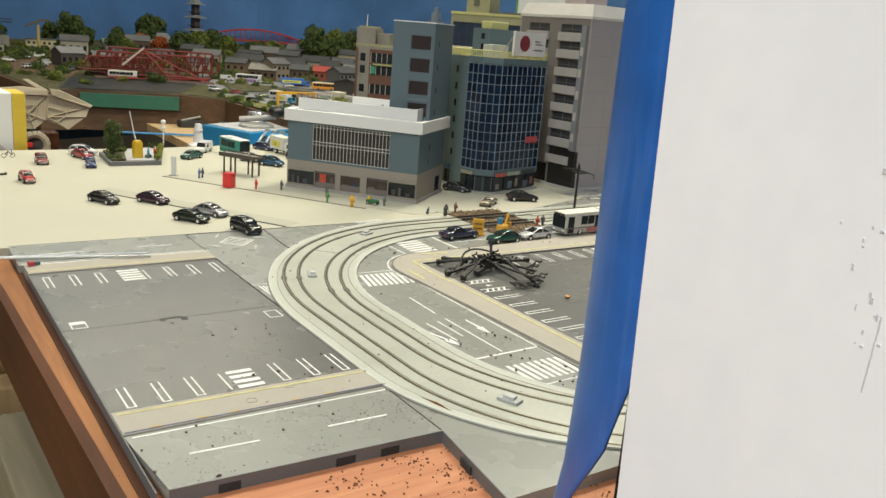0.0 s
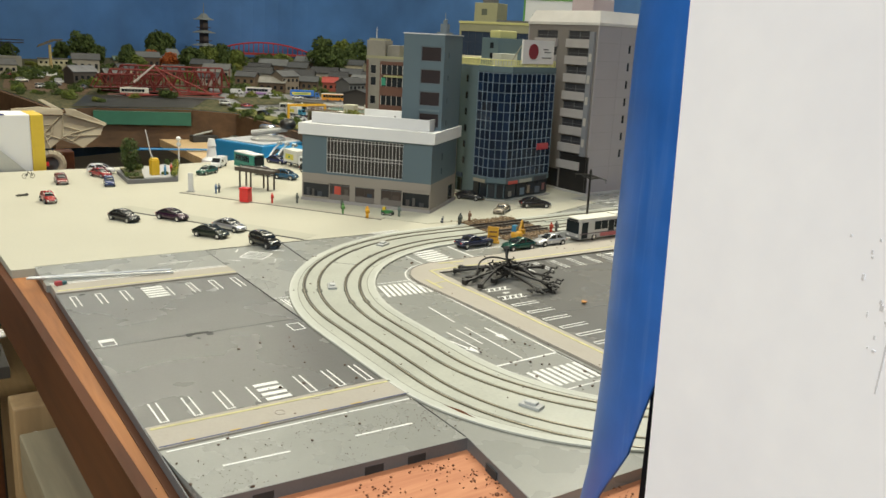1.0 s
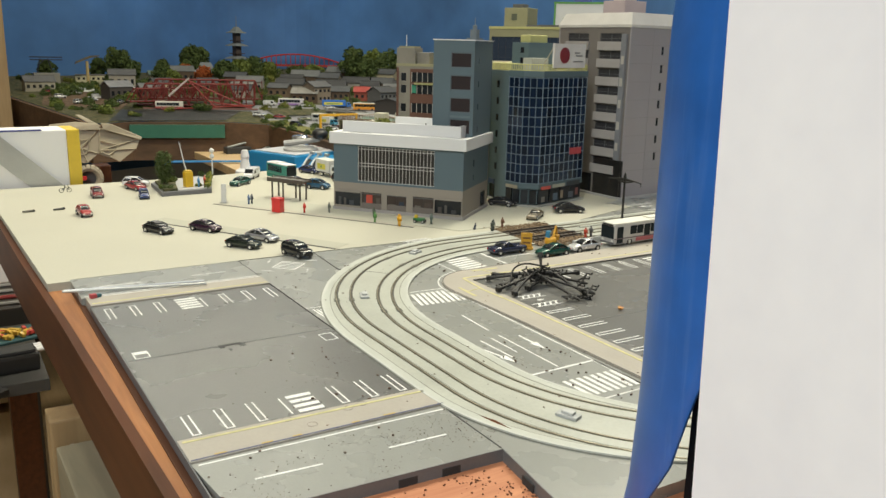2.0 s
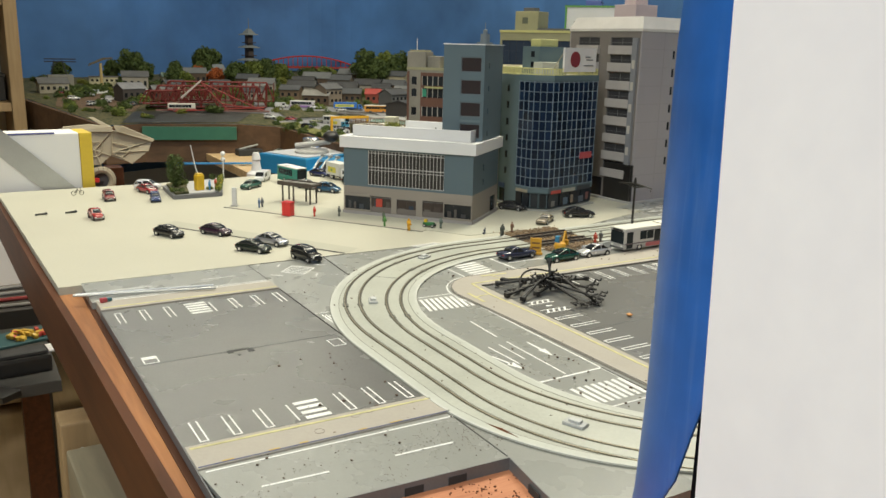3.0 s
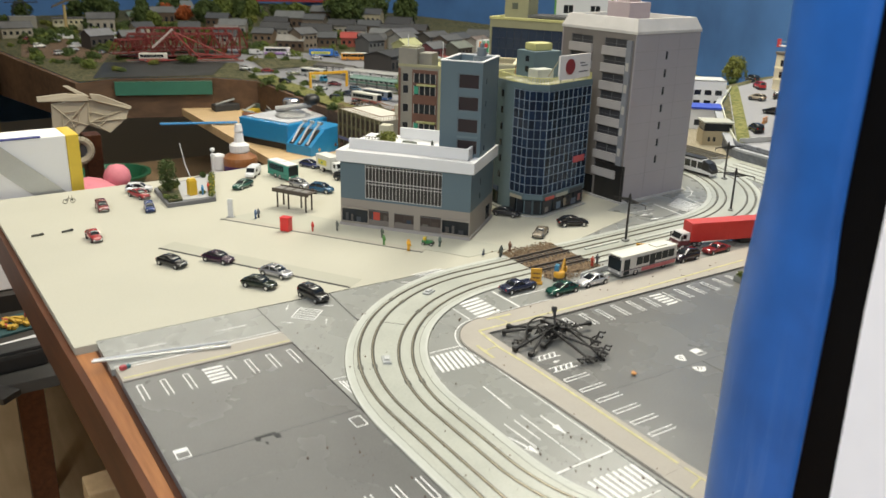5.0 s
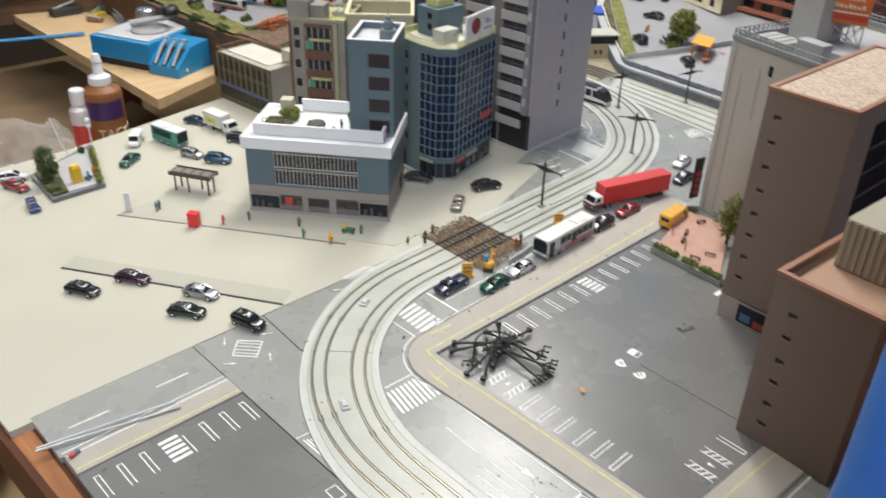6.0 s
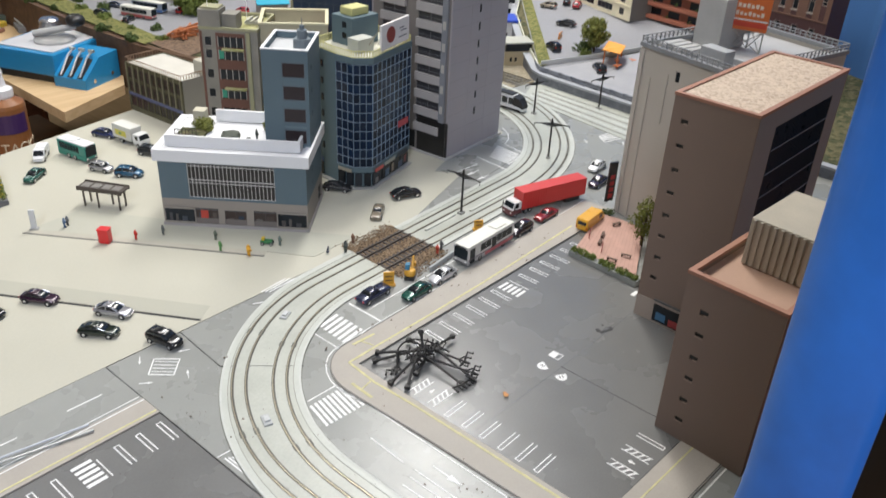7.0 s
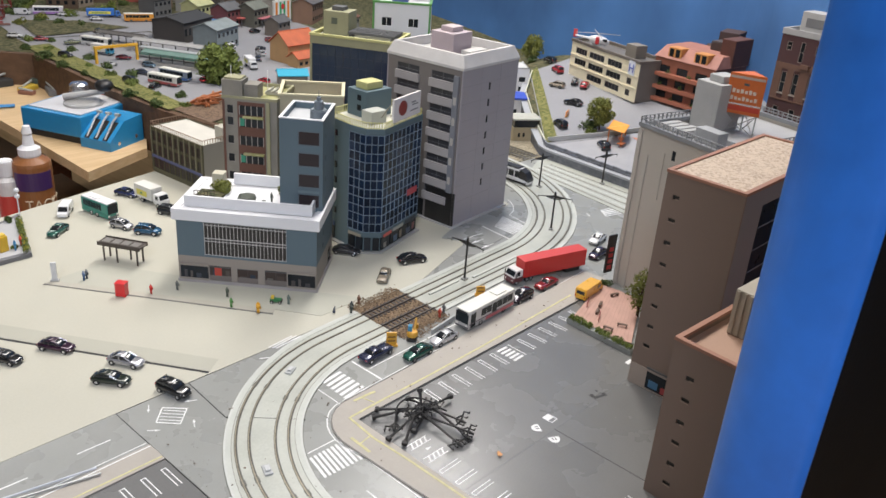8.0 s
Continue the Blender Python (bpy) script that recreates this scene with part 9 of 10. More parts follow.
for x, y, r, kind, c, lab in ((975, 535, 100, "sedan", (0.015, 0.015, 0.018), "black model car on the hill road"), (880, 493, 60, "suv", (0.012, 0.012, 0.014), "black model car at the bottom of the hill road"), (1100, 660, 60, "suv", (0.42, 0.03, 0.035), "red model van on the hill road"),
                              (1150, 715, 70, "suv", (0.02, 0.025, 0.022), "dark model car at the top of the hill road"), (1065, 595, 30, "hatch", (0.03, 0.03, 0.032), "dark model car before the hospital"), (1060, 570, 20, "hatch", (0.45, 0.03, 0.04), "red model car before the hospital"),
                              (850, 390, 50, "suv", (0.02, 0.018, 0.018), "dark model car on the paved forecourt"), (1030, 610, 100, "hatch", (0.40, 0.34, 0.26), "beige model car on the hill road")):
    car(kind, x, y, r, c, lab, H2(x, y) + 0.2, group="hill cars", scale=1.12)
o = thing("orange_canopy", 890, 392, H2(890, 392), 20, "bright orange shade sail on thin posts", "shade sail")
bm = B()
loft(bm, [[(-26, -14, 20), (-26, 14, 23), (-26, 14, 24), (-26, -14, 21)], [(0, -16, 26), (0, 16, 18), (0, 16, 19), (0, -16, 27)], [(24, -12, 20), (24, 14, 24), (24, 14, 25), (24, -12, 21)]])
part("sail", bm, paint(0.72, 0.30, 0.03, 0.6, 0, 0), o)
for x, y in ((-22, -10), (-22, 10), (20, -9), (20, 10)):
    part("post", hard(box, x - 0.9, x + 0.9, y - 0.9, y + 0.9, -2, 21), paint(0.55, 0.16, 0.04), o)
for k in range(3):
    q = thing("orange_table", 870 + k * 22, 372 + 14 * (k % 2), H2(870, 375), 30 * k, "small orange model table on the forecourt", "table", "orange tables")
    part("top", hard(box, -7, 7, -4, 4, 6, 7.2, 0.3), paint(0.55, 0.16, 0.05), q)
    part("foot", hard(box, -1.2, 1.2, -1.2, 1.2, 0, 6), paint(0.45, 0.14, 0.05), q)
o = thing("orange_barrier", 925, 512, H2(925, 512), 20, "orange road barrier on the hill road", "barrier")
part("panel", hard(box, -9, 9, -1, 1, 2, 9, 0.3), paint(0.62, 0.22, 0.03), o)
part("foot", hard(box, -9, 9, -2, 2, 0, 2, 0.2), paint(0.5, 0.2, 0.03), o)
structure("forecourt_rail", hard(strip_wall, [(815, 470), (905, 405), (960, 372)], lambda x, y: land(x, y) + 5, lambda x, y: land(x, y) + 12, 1.2), matt(0.5, 0.5, 0.48), "pale rail at the forecourt edge", "rail")
# signal box under the wall and siding
sx = House("signal_box", 815, 538, 0.4, -35, 44, 34, 36, "cream model signal box with a glazed upper floor", "building")
sx.wall("front", matt(0.44, 0.37, 0.24), [(8, 12, 6, 13), (16, 20, 6, 13)], 22)
sx.wall("right", matt(0.44, 0.37, 0.24), [], 22)
sx.wall("left", matt(0.44, 0.37, 0.24), [], 22)
sx.wall("back", matt(0.44, 0.37, 0.24), [], 22)
sx.box("glazing", 1, 43, 1, 33, 22, 34, WINDOW)
sx.box("roof", -1.5, 45.5, -1.5, 35.5, 34, 36.5, matt(0.40, 0.40, 0.34), 0.5)
structure("siding_bed", hard(prism, [(645, 474), (775, 464), (798, 456), (866, 534), (954, 638), (1056, 700), (900, 846), (650, 852), (560, 700)], -5.5, 0.4), speckle("siding_gravel", (0.20, 0.17, 0.11), (0.34, 0.30, 0.22), 500, 0.5), "sandy ballast of the siding", "ballast")
for k in range(2):
    o = thing("siding_track", 760 + k * 20, 468, 0.4, 88, "dark model siding track on sandy ballast", "track", "siding tracks")
    for s in (-4.8, 4.8):
        part("rail", hard(box, 0, 120, s - 0.6, s + 0.6, 0.8, 2.2), RAIL, o)
    sm = None
    for q in range(18):
        if sm is None:
            sm = part("sleeper", hard(box, -1.5, 1.5, -8.5, 8.5, 0, 0.9), DGREY, o)
        else:
            z_ = new("sleeper", sm.data)
            z_.parent = o
            z_.matrix_basis = pose((q * 6.6) * MM, 0, 0)
o = House("blue_roof_shop", 900, 640, 0.4, -40, 50, 40, 34, "white model shop with a bright blue roof", "building")
for f in ("front", "right", "left", "back"):
    o.wall(f, WHITEW, [(8, 20, 6, 16), (26, 34, 6, 16)] if f == "front" else [], 34)
part("roof", hard(prism, [(-4, -4), (54, -4), (54, 44), (-4, 44)], 34, 37), paint(0.03, 0.07, 0.42, 0.5, 0, 0), o.ob)
o = House("white_flats", 965, 700, 0.4, -40, 60, 50, 70, "white model flats with balconies on the hill foot", "building")
for f in ("front", "right", "left", "back"):
    o.wall(f, WHITEW, [(6 + 18 * k, 18 + 18 * k, z, z + 9) for k in range(3) for z in (8, 26, 44)] if f != "back" else [], 70)
o.roof(70, matt(0.5, 0.5, 0.48), 0, 2)

# ---- beside and behind the table ----
o = thing("white_box", -46, 716, -110, 3, "large white box with a yellow edge, standing behind the table", "box")
part("side", hard(box, -300, -14, 0, 50, 0, 172, 1.5), matt(0.80, 0.79, 0.76, 0.6, 0.03, 6), o)
part("yellow_edge", hard(box, -13.9, 0, -0.4, 50, 0, 172, 1.2), paint(0.68, 0.48, 0.05, 0.5, 0, 0.1), o)
part("blue_tape", hard(box, -120, -96, 4, 30, 172, 177, 1.0), paint(0.05, 0.09, 0.45, 0.5), o)
part("tape_edge", hard(box, -298, -40, -0.5, 6, 171.6, 173, 0.3), paint(0.05, 0.06, 0.22, 0.5), o)
o = thing("steel_ruler", -134, 706, 46, 0, "wide brushed steel ruler leaning against the white box", "ruler")
rl = part("blade", hard(box, -95, 95, -0.8, 0.8, -12, 12, 0.2), STEEL, o)
rl.matrix_basis = pose(0, 0, 0, 0, 44, 0)
# bookcase
DULLPINE = wood("dull_pine", (0.22, 0.145, 0.07), (0.34, 0.235, 0.12), "Z", 9, 0.6)
bc = thing("bookcase", -383, 2260, -860, 0, "tall pale wooden bookcase with open shelves", "bookcase")
part("side_panel", hard(box, 345, 376, -160, 160, 0, 2200, 2), DULLPINE, bc)
part("side_panel", hard(box, -400, -370, -160, 160, 0, 2200, 2), PINEZ, bc)
part("back_panel", hard(box, -369, 344, 130, 150, 0, 2200), matt(0.36, 0.33, 0.27, 0.7, 0.05, 4), bc)
for z in (40, 560, 840, 1105, 1500):
    part("shelf", hard(box, -369, 344, -155, 129, z, z + 22, 1), DULLPINE, bc)
q = thing("storage_box", -250, 2180, 2.5, 0, "low dark storage box on the bookcase shelf", "storage box")
part("body", hard(box, 0, 205, 0, 120, 0, 62, 3), matt(0.035, 0.032, 0.03), q)
part("lid", hard(box, -2, 207, -2, 122, 62.2, 70, 2), matt(0.05, 0.045, 0.04), q)
# beige panelled plastic toy
BEI = matt(0.33, 0.285, 0.205, 0.6, 0.15, 30)
ty_ = thing("plastic_toy", 80, 1300, -20, 0, "beige plastic toy with folded hexagonal wing panels", "toy")


def hexwing(pts, col):
    bm = B()
    a = [bm.verts.new(V(*p)) for p in pts]
    b = [bm.verts.new(V(p[0], p[1] + 5, p[2] + 1)) for p in pts]
    bm.faces.new(a)
    bm.faces.new(b[::-1])
    n = len(pts)
    for i in range(n):
        bm.faces.new((a[i], b[i], b[(i + 1) % n], a[(i + 1) % n]))
    return bm


W1 = [(-11, -12, 26), (60, -8, 5), (51, -14, -13), (20, -20, -35), (-17, -18, -19)]
W2 = [(-11, -12, 26), (-17, -18, -19), (-36, -20, -35), (-75, -12, -34), (-71, -6, 20)]
W3 = [(-92, -4, 33), (-49, -8, 37), (-12, -16, 33), (-11, -18, 24), (-93, -6, 26)]
W4 = [(-8, -18, 35), (9, -18, 33), (63, -12, 7), (60, -14, 3), (-5, -20, 25)]
FIN = [(-47, 0, 49), (-39, 0, 49), (-8, -10, 30), (-15, -10, 27)]
for w_ in (W1, W2, W3, W4, FIN):
    part("wing_panel", hexwing(w_, BEI), BEI, ty_)
bm = B()
for w_ in (W1, W2):
    cx, cy, cz = (-14, -17, -13) if w_ is W1 else (-44, -14, -8)
    for p in w_:
        rod(bm, (cx, cy - 2.5, cz), (p[0], p[1] - 1.2, p[2]), 1.3, n=5)
    ring = [(cx + (p[0] - cx) * 0.45, cy + (p[1] - cy) * 0.45 - 2.2, cz + (p[2] - cz) * 0.45) for p in w_]
    for a, b in zip(ring, ring[1:] + ring[:1]):
        rod(bm, a, b, 1.1, n=5)
part("panel_rib", bm, matt(0.34, 0.29, 0.20), ty_)
bm = B()
for k in range(18):
    a0, a1 = k * math.pi / 9, (k + 1) * math.pi / 9
    rod(bm, (-36 + 20 * math.cos(a0), -16, -64 + 20 * math.sin(a0)), (-36 + 20 * math.cos(a1), -16, -64 + 20 * math.sin(a1)), 6.5, n=8)
part("engine_ring", bm, BEI, ty_)
bm = B()
rod(bm, (-36, -8, -64), (-36, 6, -64), 16, n=16)
part("engine_core", bm, DGREY, ty_)
part("red_lever", hard(box, -66, -40, -24, -20, -66, -58, 1), paint(0.5, 0.03, 0.03), ty_)
o = thing("toy_stand", 80, 1360, -860, 0, "reddish brown wooden post under the landscape", "post")
part("post", hard(box, -16, 14, -20, 20, 0, 790, 2), STAIN, o)
# workbench plank with controller, bottles and odds
pk = thing("plank", 0, 0, 0, 0, "pale pine plank pulled out as a small shelf", "shelf")
part("board", hard(prism, [(338, 1030), (474, 1087), (690, 1480), (560, 1800), (345, 1760)], -112, -95), PINE, pk)
part("bracket", hard(box, 420, 470, 1400, 1450, -860, -112.5), STAIN, pk)
ct = thing("train_controller", 342, 1281, -95, -67, "bright blue train controller with chrome levers and a steel top", "controller")
CB = paint(0.02, 0.22, 0.46, 0.4, 0, 0.2)
part("body", hard(box, 0, 132, 0, 160, 12, 50, 3), CB, ct)
part("base", hard(box, 4, 128, 4, 156, 0, 12.5, 1), BLACK, ct)
part("top_plate", hard(box, 10, 124, 10, 150, 50, 52, 0.8), matt(0.55, 0.55, 0.56, 0.35), ct)
bm = B()
loft(bm, [[(x, -6, 0), (x, -6, 17), (x, 34, 46), (x, 82, 48), (x, 82, 0)] for x in (132.4, 196)])
part("lever_box", bm, CB, ct)
for k in range(3):
    x = 145 + k * 19
    sl_ = part("slot", hard(box, -5, 5, 0, 42, -0.2, 0.6), BLACK, ct)
    sl_.matrix_basis = pose(x * MM, -0.005, 0.0181, 36, 0, 0)
    bm = B()
    rod(bm, (x, -3, 20), (x, 20, 46), 1.9, n=8)
    rod(bm, (x, 20, 46), (x, 34, 54), 1.9, n=8)
    rod(bm, (x - 5, 34, 55), (x + 5, 34, 55), 3.0, n=8)
    part("lever", bm, STEEL, ct)
bm = B()
lathe(bm, [(20, 52), (21, 55), (18, 60), (17, 72), (14, 75), (2, 76)], 20, 34, 112)
part("throttle_dial", bm, CHROME, ct)
bm = B()
lathe(bm, [(34, 52), (34, 56), (28, 59), (10, 60), (1, 60)], 24, 82, 66)
part("handle_base", bm, mat("cast_metal", (0.42, 0.42, 0.41), 0.42, 0.6, var=0.15), ct)
bm = B()
rod(bm, (52, 50, 64), (108, 92, 74), 6, 5, 8)
part("handle", bm, matt(0.34, 0.34, 0.33, 0.4), ct)
bm = B()
blob(bm, (108, 94, 84), 17, random.Random(2), 0.7, 2, 0)
part("knob", bm, BLACK, ct, smooth=True)
for y, z in ((16, 10), (62, 12)):
    part("screw", rod(B(), (195.8, y, z), (196.8, y, z), 3.6, n=10), CHROME, ct)
for k in range(3):
    part("panel_mark", hard(box, 60 + k * 14, 70 + k * 14, 134, 138, 52.02, 52.3), matt(0.35, 0.06, 0.05), ct)
o = thing("blue_stick", 330, 1470, -92, -18, "flat bright blue plastic stick on the plank", "stick")
part("stick", hard(box, -90, 70, -6, 6, 0, 3, 0.5), paint(0.05, 0.25, 0.55, 0.5), o)
for k, (x, y, c, w) in enumerate(((430, 1620, (0.03, 0.03, 0.03), 30), (470, 1560, (0.55, 0.40, 0.04), 20), (520, 1600, (0.10, 0.13, 0.10), 34), (500, 1510, (0.20, 0.20, 0.20), 24), (560, 1540, (0.12, 0.16, 0.13), 30), (455, 1530, (0.25, 0.12, 0.08), 16))):
    o = thing("tool_clutter", x, y, -95, 25 * k, "small odds and ends lying on the plank", "clutter", "plank clutter")
    bm = B()
    box(bm, -w, w, -w * 0.5, w * 0.5, 0, w * 0.5, 2)
    part("piece", bm, matt(*c), o)
    bm = B()
    rod(bm, (-w * 0.8, 0, w * 0.5), (w * 0.9, w * 0.3, w * 0.8), 2.5, n=6)
    part("stick", bm, matt(0.35, 0.36, 0.33), o)
o = thing("tape_roll", 420, 1700, -95, 0, "black ring of tape lying on the plank", "tape roll")
bm = B()
for k in range(20):
    a0, a1 = k * math.pi / 10, (k + 1) * math.pi / 10
    rod(bm, (26 * math.cos(a0), 26 * math.sin(a0), 9), (26 * math.cos(a1), 26 * math.sin(a1), 9), 9, n=6)
part("ring", bm, BLACK, o)


def bottle(x, y, z, r, h, col, label, nozzle=True):
    ob = thing("glue_bottle", x, y, z, -21, label, "bottle", "bottles")
    bm = B()
    lathe(bm, [(r * 0.94, 0), (r, 4), (r, h), (r * 0.96, h + 5), (r * 0.55, h + 13), (r * 0.5, h + 15)], 24)
    part("body", bm, paint(*col, 0.4, 0, 0.2), ob, smooth=False)
    bm = B()
    lathe(bm, [(r * 0.54, h + 13), (r * 0.57, h + 16), (r * 0.56, h + 26), (r * 0.3, h + 31), (r * 0.22, h + 48), (r * 0.26, h + 50), (r * 0.18, h + 62)] if nozzle else [(r * 0.7, h + 13), (r * 0.7, h + 36), (r * 0.62, h + 38)], 20)
    part("cap", bm, WHITEW, ob)
    return ob


gb_ = bottle(270, 1080, -230, 30, 150, (0.24, 0.095, 0.03), "brown glue bottle with a white pointed cap")
bm = B()
loft(bm, [[(30.4 * math.cos(a), 30.4 * math.sin(a), z) for a in [math.radians(-150 + 12 * k) for k in range(11)]] + [(28 * math.cos(a), 28 * math.sin(a), z) for a in [math.radians(-30 - 12 * k) for k in range(11)]] for z in (112, 142)])
part("label_patch", bm, paint(0.05, 0.02, 0.10, 0.4), gb_, "dark purple oval label")
for k, ch in enumerate("TACKY"):
    tc_ = bpy.data.curves.new("label_letter", "FONT")
    tc_.body, tc_.size, tc_.align_x, tc_.extrude = ch, 0.021, "CENTER", 0.0005
    tc_.materials.append(matt(0.6, 0.5, 0.35))
    tl = new("label_letter", tc_)
    tl.parent = gb_
    tl.matrix_basis = pose(0, 0, 0, 0, 0, -20 + 26 * k) @ pose(0, -0.0304, 0.082, 90, 0, 0)
bt2 = bottle(234, 1090, -230, 17, 122, (0.62, 0.60, 0.58), "white bottle with a red label", False)
part("label_patch", hard(lathe, [(17.3, 48), (17.3, 104)], 24), paint(0.5, 0.05, 0.04), bt2)
# pink toy, basin and plastic on the low shelf behind
o = thing("low_shelf", 120, 1250, -230.2, 0, "brown cardboard-covered low shelf behind the table", "shelf")
part("board", hard(box, -260, 330, -200, 500, -20, 0, 1), matt(0.20, 0.135, 0.075, 0.7, 0.35, 12), o)
part("leg", hard(box, -250, -210, -180, -140, -629, -20), STAIN, o)
part("leg", hard(box, 280, 320, 440, 480, -629, -20), STAIN, o)
bm = B()
blob(bm, (0, 0, 62), 62, random.Random(3), 0.95, 3, 0.0)
blob(bm, (44, 8, 116), 20, random.Random(3), 1.0, 2, 0.0)
pt = part("pink_toy", bm, mat("pink_plush", (0.62, 0.20, 0.24), 0.8, var=0.15, scale=60, fine=800, bump=0.4), smooth=True)
pt.matrix_basis = pose(0.022, 1.11, -0.227) @ Matrix.Diagonal((1.12, 1.12, 1.12, 1))
tagged(pt, "round pink plush toy behind the table edge", "plush toy")
o = thing("green_basin", 150, 1560, -230, 0, "dark green round basin on the low shelf", "basin")
bm = B()
lathe(bm, [(60, 0), (74, 26), (80, 28), (80, 31), (72, 31), (58, 5), (2, 5)], 28)
part("bowl", bm, paint(0.02, 0.12, 0.06, 0.4), o)
part("blue_insert", rod(B(), (-10, 0, 6), (30, 0, 9), 24, n=14), paint(0.03, 0.10, 0.3), o)
CLEAR = bpy.data.materials.new("clear_plastic")
CLEAR.use_nodes = True
cb_ = CLEAR.node_tree.nodes["Principled BSDF"]
cb_.inputs["Base Color"].default_value = (0.8, 0.8, 0.8, 1)
cb_.inputs["Roughness"].default_value = 0.16
cb_.inputs["Alpha"].default_value = 0.2
bm = B()
bmesh.ops.create_grid(bm, x_segments=44, y_segments=44, size=0.11)
for v in bm.verts:
    v.co.z = 0.035 + 0.03 * noise.noise(v.co * 14) + 0.012 * abs(noise.noise(v.co * 42)) + 0.003 * noise.noise(v.co * 110)
pb = part("plastic_bag", bm, CLEAR, smooth=True)
pb.matrix_basis = pose(0.16, 1.22, -0.232)
tagged(pb, "crumpled clear plastic bag on the low shelf", "plastic bag")

# under and beside the near edge of the table
tl_ = thing("table_leg", -67, 318, -860, 0, "dark reddish brown wooden table leg", "table leg")
part("post", hard(box, -24, 16, -26, 26, 0, 816, 2), STAIN, tl_)
lr = thing("lumber_rail", -127, 40, -118, 1.2, "grey-green weathered lumber rail bolted under the table", "lumber")
part("rail", hard(box, -18, 14, -280, 150, 0, 38, 1.5), wood("weathered_lumber", (0.15, 0.13, 0.085), (0.24, 0.21, 0.14), "Y", 10, 0.7), lr)
pbk = thing("pine_block", -134, 208, -150, 0, "raw pine block screwed to the table leg", "wood block")
part("block", hard(box, -16, 16, -12, 12, 0, 84, 1.5), DULLPINE, pbk)
for z in (20, 64):
    part("screw", rod(B(), (-4, -12.6, z), (-4, -11.8, z), 3, n=10), STEEL, pbk)
ls = thing("side_cart", -190, 880, -250, 0, "dark stepped side shelf crowded with tools and model parts", "shelf")
part("board", hard(box, -190, 92, -130, 110, -16, 0, 1), matt(0.04, 0.038, 0.034, 0.7, 0.3, 20), ls)
part("step_front", hard(box, -190, 150, 110.5, 124, -16, 26, 1), matt(0.035, 0.03, 0.027), ls)
part("middle_board", hard(box, -190, 150, 124.5, 320, 10, 20, 1), matt(0.05, 0.042, 0.036), ls)
part("upper_front", hard(box, -190, 170, 320.5, 334, 10, 40, 1), matt(0.035, 0.03, 0.027), ls)
part("upper_board", hard(box, -190, 170, 334.5, 600, 24, 34, 1), matt(0.03, 0.026, 0.024), ls)
part("back_panel", hard(box, -190, 150, 600.5, 612, -200, 120, 1), matt(0.02, 0.018, 0.017), ls)
for x, y in ((-170, 560), (120, 560)):
    part("leg", hard(box, x - 12, x + 12, y - 12, y + 12, -610, -16), BLACK, ls)
pt_ = thing("parts_tray", -120, 930, -250, 14, "teal tray of yellow and red model parts", "tray")
part("body", hard(box, -70, 46, -24, 36, 0, 4, 1), matt(0.03, 0.085, 0.095), pt_)
for k in range(34):
    pp = part("model_piece", hard(box, -5, 5, -2.4, 2.4, 0, 5, 0.5), paint(*((0.62, 0.40, 0.06) if k % 4 else (0.5, 0.06, 0.05)), 0.5), pt_)
    pp.matrix_basis = pose(rnd.uniform(-24, 34) * MM, rnd.uniform(-16, 16) * MM, (4.2 + 1.2 * (k % 3)) * MM, 0, rnd.uniform(-12, 12), rnd.uniform(0, 180))
for k in range(3):
    q = thing("white_rod", -150, 848 + 9 * k, -246.5, 10 + k, "long white plastic rod on the side shelf", "rod", "white rods")
    part("rod", rod(B(), (-90, 0, 0), (60, 0, 0), 3, n=8), WHITEW, q)
for k in range(4):
    q = thing("grey_rod", -150, 1030 + 34 * k, -226.5, 3 * k - 4, "thin grey rod lying on the middle shelf", "rod", "grey rods")
    part("rod", rod(B(), (-120, 0, 0), (100, 0, 0), 3.2, n=8), matt(0.20, 0.19, 0.18) if k != 1 else paint(0.22, 0.03, 0.03), q)
q = thing("black_case", -138, 800, -250, 4, "black moulded plastic case on the shelf edge", "case")
part("body", hard(box, -30, 34, -17, 17, 0, 24, 5), BLACK, q)
part("lid", hard(box, -26, 30, -14, 14, 24.1, 29, 4), matt(0.03, 0.03, 0.03), q)
q = thing("black_bar", -196, 756, -250, -50, "flat black metal bar across the side shelf", "bar")
part("bar", hard(box, -50, 62, -14, 14, 0, 8, 0.8), BLACK, q)
part("steel_end", hard(box, -74, -50.3, -8, 8, 0, 6, 0.8), STEEL, q)
q = thing("red_jar", -152, 1250, -216, 0, "round dark red jar on the upper shelf", "jar")
bm = B()
lathe(bm, [(26, 0), (31, 8), (31, 40), (26, 48), (24, 54), (2, 55)], 20)
part("body", bm, paint(0.30, 0.04, 0.07), q)
q = thing("peach_lump", -166, 1212, -216, 0, "small peach-coloured lump beside the red jar", "clutter")
bm = B()
blob(bm, (0, 0, 9), 12, random.Random(4), 0.8, 2, 0.1)
part("lump", bm, matt(0.55, 0.30, 0.22), q, smooth=True)

# ---- boards standing close to the camera ----
def ramp_of(z, stops):
    """Straight lines between (height, value) stops."""
    for (za, va), (zb, vb) in zip(stops, stops[1:]):
        if z <= zb:
            return va + (vb - va) * max(0, (z - za) / (zb - za))
    return stops[-1][1]


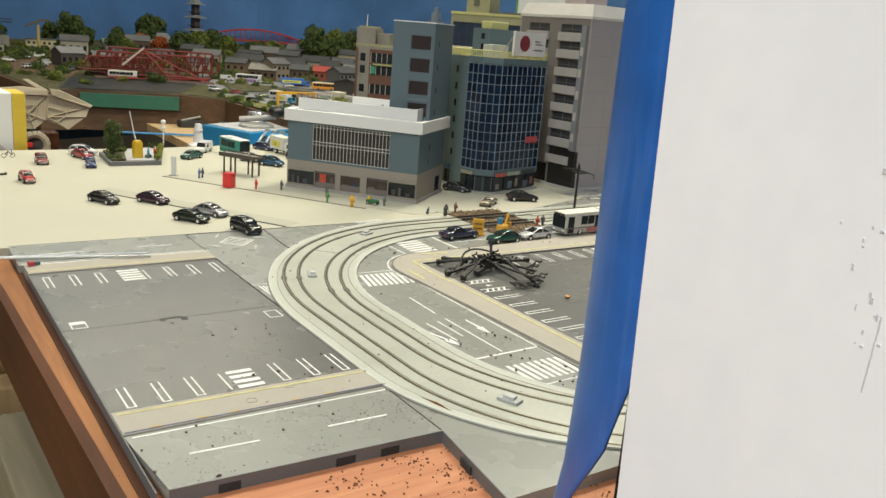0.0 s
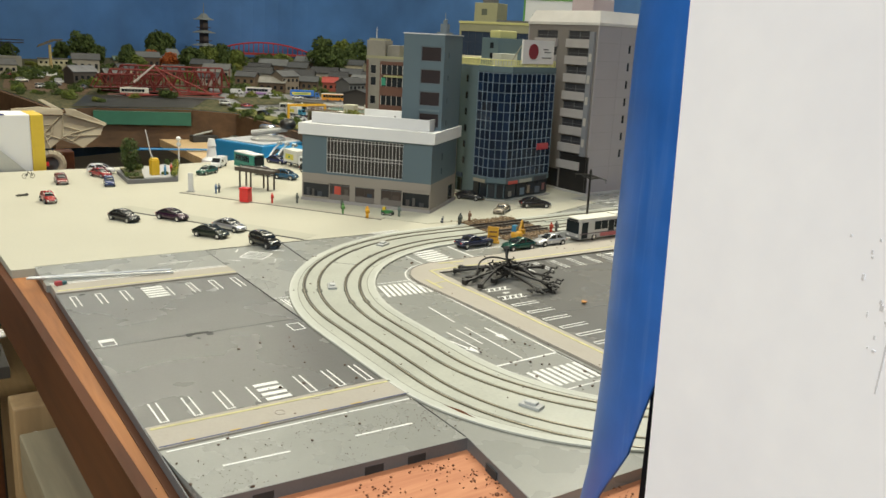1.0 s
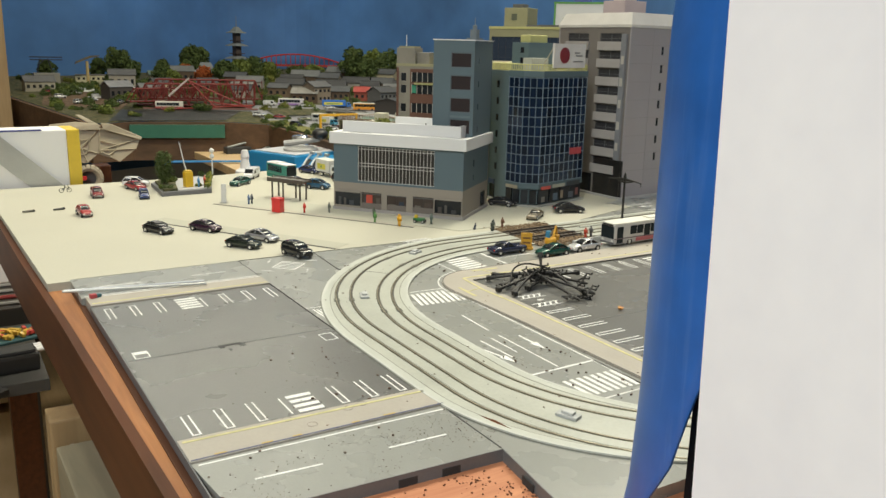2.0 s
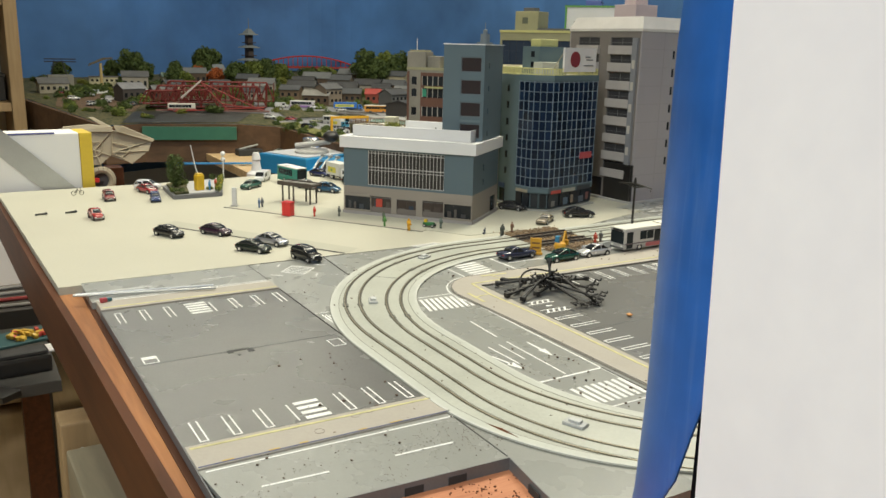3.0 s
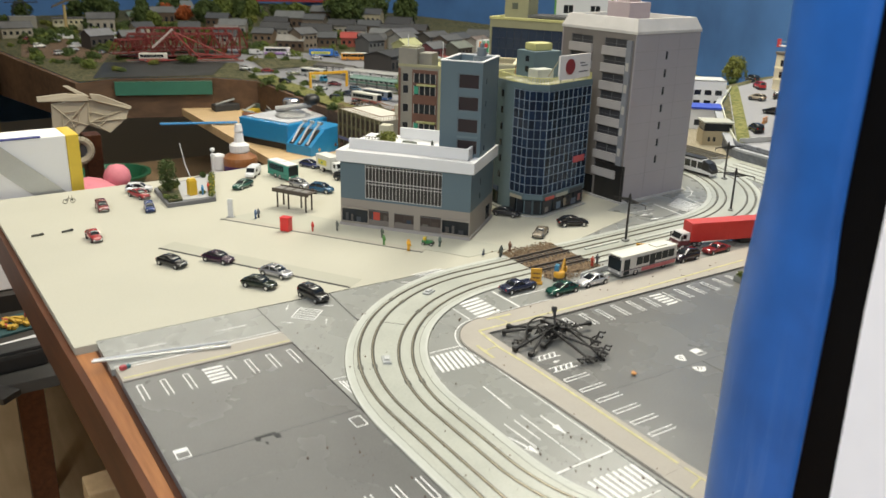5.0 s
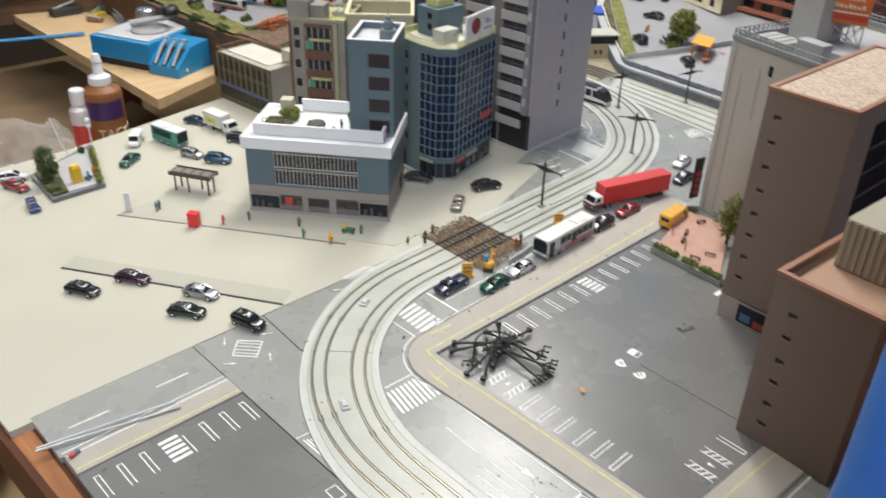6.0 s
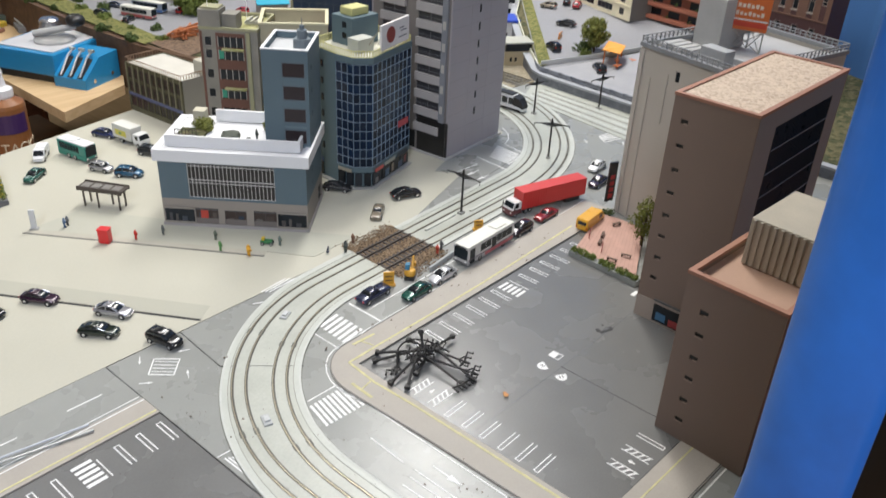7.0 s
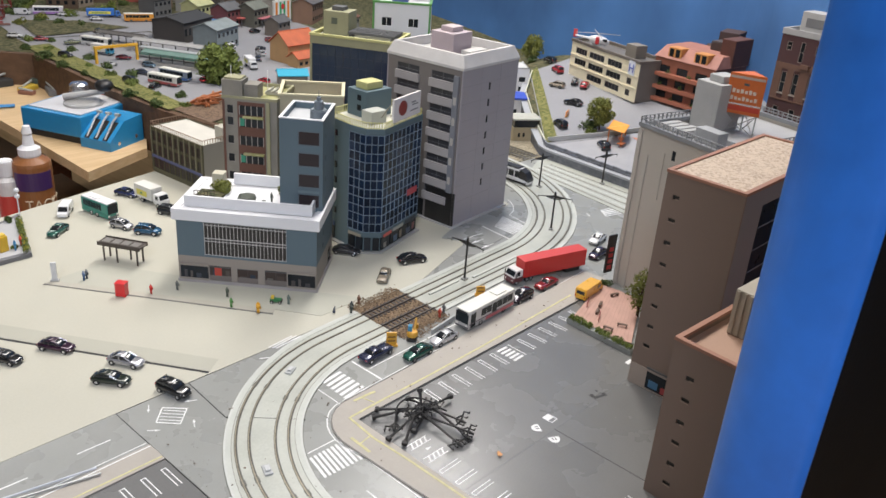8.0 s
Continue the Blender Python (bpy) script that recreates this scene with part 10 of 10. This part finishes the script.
def blue_sheet(bm):
    rings = []
    for k in range(58):
        z = -60 + k * 8 if k < 40 else 260 + (k - 40) * 21
        u0 = ramp_of(z, [(-60, -0.5), (18, -0.33), (36, -0.18), (70, -0.1), (170, -0.1), (215, 0.06), (700, 0.02)])
        u1 = max(u0 + 0.2, ramp_of(z, [(-60, -0.3), (10, -0.05), (29, 0.28), (50, 0.74), (70, 0.93), (84, 1.05), (120, 1.14), (700, 1.14)]))
        ring = []
        for t in range(13):
            u = u0 + (u1 - u0) * (t / 12) ** 1.4
            bow = 4.5 * math.sin(math.pi * min(1, max(0, (u - u0) / 1.14))) ** 0.6
            ring.append((-17.5 - 8 * u - bow, -166 - 27 * u + bow * 0.3, z))
        rings.append(ring + [(x + 1.2, y, zz) for x, y, zz in ring[::-1]])
    return loft(bm, rings)


BLUETAPE = mat("blue_tape", (0.022, 0.135, 0.50), 0.38, var=0.22, scale=14, fine=90, bump=0.05)
def scuffed(m, colour, amount, stretch):
    """Pale scratches drawn out along the height, gathered in patches."""
    nt = m.node_tree
    b = nt.nodes["Principled BSDF"]
    base = b.inputs["Base Color"].links[0].from_socket
    tc = nt.nodes.new("ShaderNodeTexCoord")
    fac = None
    for sc, lo, hi in (((stretch, stretch, stretch * 0.06), 0.52, 0.72), ((30, 30, 9), 0.45, 0.68)):
        mp, nz, rp = nt.nodes.new("ShaderNodeMapping"), nt.nodes.new("ShaderNodeTexNoise"), nt.nodes.new("ShaderNodeMapRange")
        mp.inputs["Scale"].default_value = sc
        nz.inputs["Detail"].default_value, nz.inputs["Scale"].default_value = 5.0, 1.0
        rp.inputs["From Min"].default_value, rp.inputs["From Max"].default_value = lo, hi
        nt.links.new(tc.outputs["Object"], mp.inputs[0])
        nt.links.new(mp.outputs[0], nz.inputs["Vector"])
        nt.links.new(nz.outputs["Fac"], rp.inputs["Value"])
        if fac is None:
            fac = rp.outputs[0]
        else:
            mu = nt.nodes.new("ShaderNodeMath")
            mu.operation = "MULTIPLY"
            nt.links.new(fac, mu.inputs[0])
            nt.links.new(rp.outputs[0], mu.inputs[1])
            sc2 = nt.nodes.new("ShaderNodeMath")
            sc2.operation = "MULTIPLY"
            sc2.inputs[1].default_value = amount
            nt.links.new(mu.outputs[0], sc2.inputs[0])
            fac = sc2.outputs[0]
    mx = nt.nodes.new("ShaderNodeMix")
    mx.data_type = "RGBA"
    nt.links.new(fac, mx.inputs[0])
    nt.links.new(base, mx.inputs[6])
    mx.inputs[7].default_value = (*colour, 1)
    nt.links.new(mx.outputs[2], b.inputs["Base Color"])


scuffed(BLUETAPE, (0.30, 0.45, 0.70), 0.22, 420)
bs = tagged(part("blue_sheet", hard(blue_sheet), BLUETAPE, smooth=True), "bright blue plastic sheet with a scuffed curling edge", "plastic sheet")
rnd = random.Random(5)
wb_ = thing("white_board", -78.2, -234, 0, 0, "white foam board with smudges and pencil marks, standing upright", "foam board")
board_rings = []
for z, v in ((-220, 13), (70, 3.4), (170, 0), (215, -1.2), (620, -1.2)):
    ex = -0.0615 * v
    board_rings.append([(ex, -v, z), (-16, -260, z), (-12, -260, z), (ex + 4, -v - 0.5, z)])
part("board", hard(loft, board_rings), mat("white_board_face", (0.90, 0.91, 0.98), 0.75, var=0.05, scale=16, fine=120, bump=0.02), wb_)
SMUDGE = matt(0.60, 0.60, 0.64)
for k in range(44):
    line = k > 34
    v = 45.8 - 0.06 * (k - 35) + rnd.uniform(-0.04, 0.04) if line else rnd.gauss(45, 2.4)
    z = 130 - 1.25 * (k - 35) if line else rnd.uniform(126, 156)
    dv, dz = (0.22, 1.2) if line else (rnd.uniform(0.15, 0.55), rnd.uniform(0.2, 0.9))
    x = -0.0615 * v - 0.12
    part("smudge", hard(prism, [(x - 0.02, -v), (x + 0.2, -v), (x + 0.2, -v + dv), (x - 0.02, -v + dv)], z, z + dz), SMUDGE, wb_)
# black panel added to fill the dark gap beside the blue sheet
PANEL = mat("black_panel", (0.008, 0.008, 0.009), 0.6, var=0.3, scale=20)
PANEL.node_tree.nodes["Principled BSDF"].inputs["Specular IOR Level"].default_value = 0.12
tagged(part("black_board", hard(prism, [(-14, -181), (230, -240), (230, -246), (-14, -187)], -200, 640), PANEL), "black panel added to fill the dark gap behind the blue sheet", "panel")
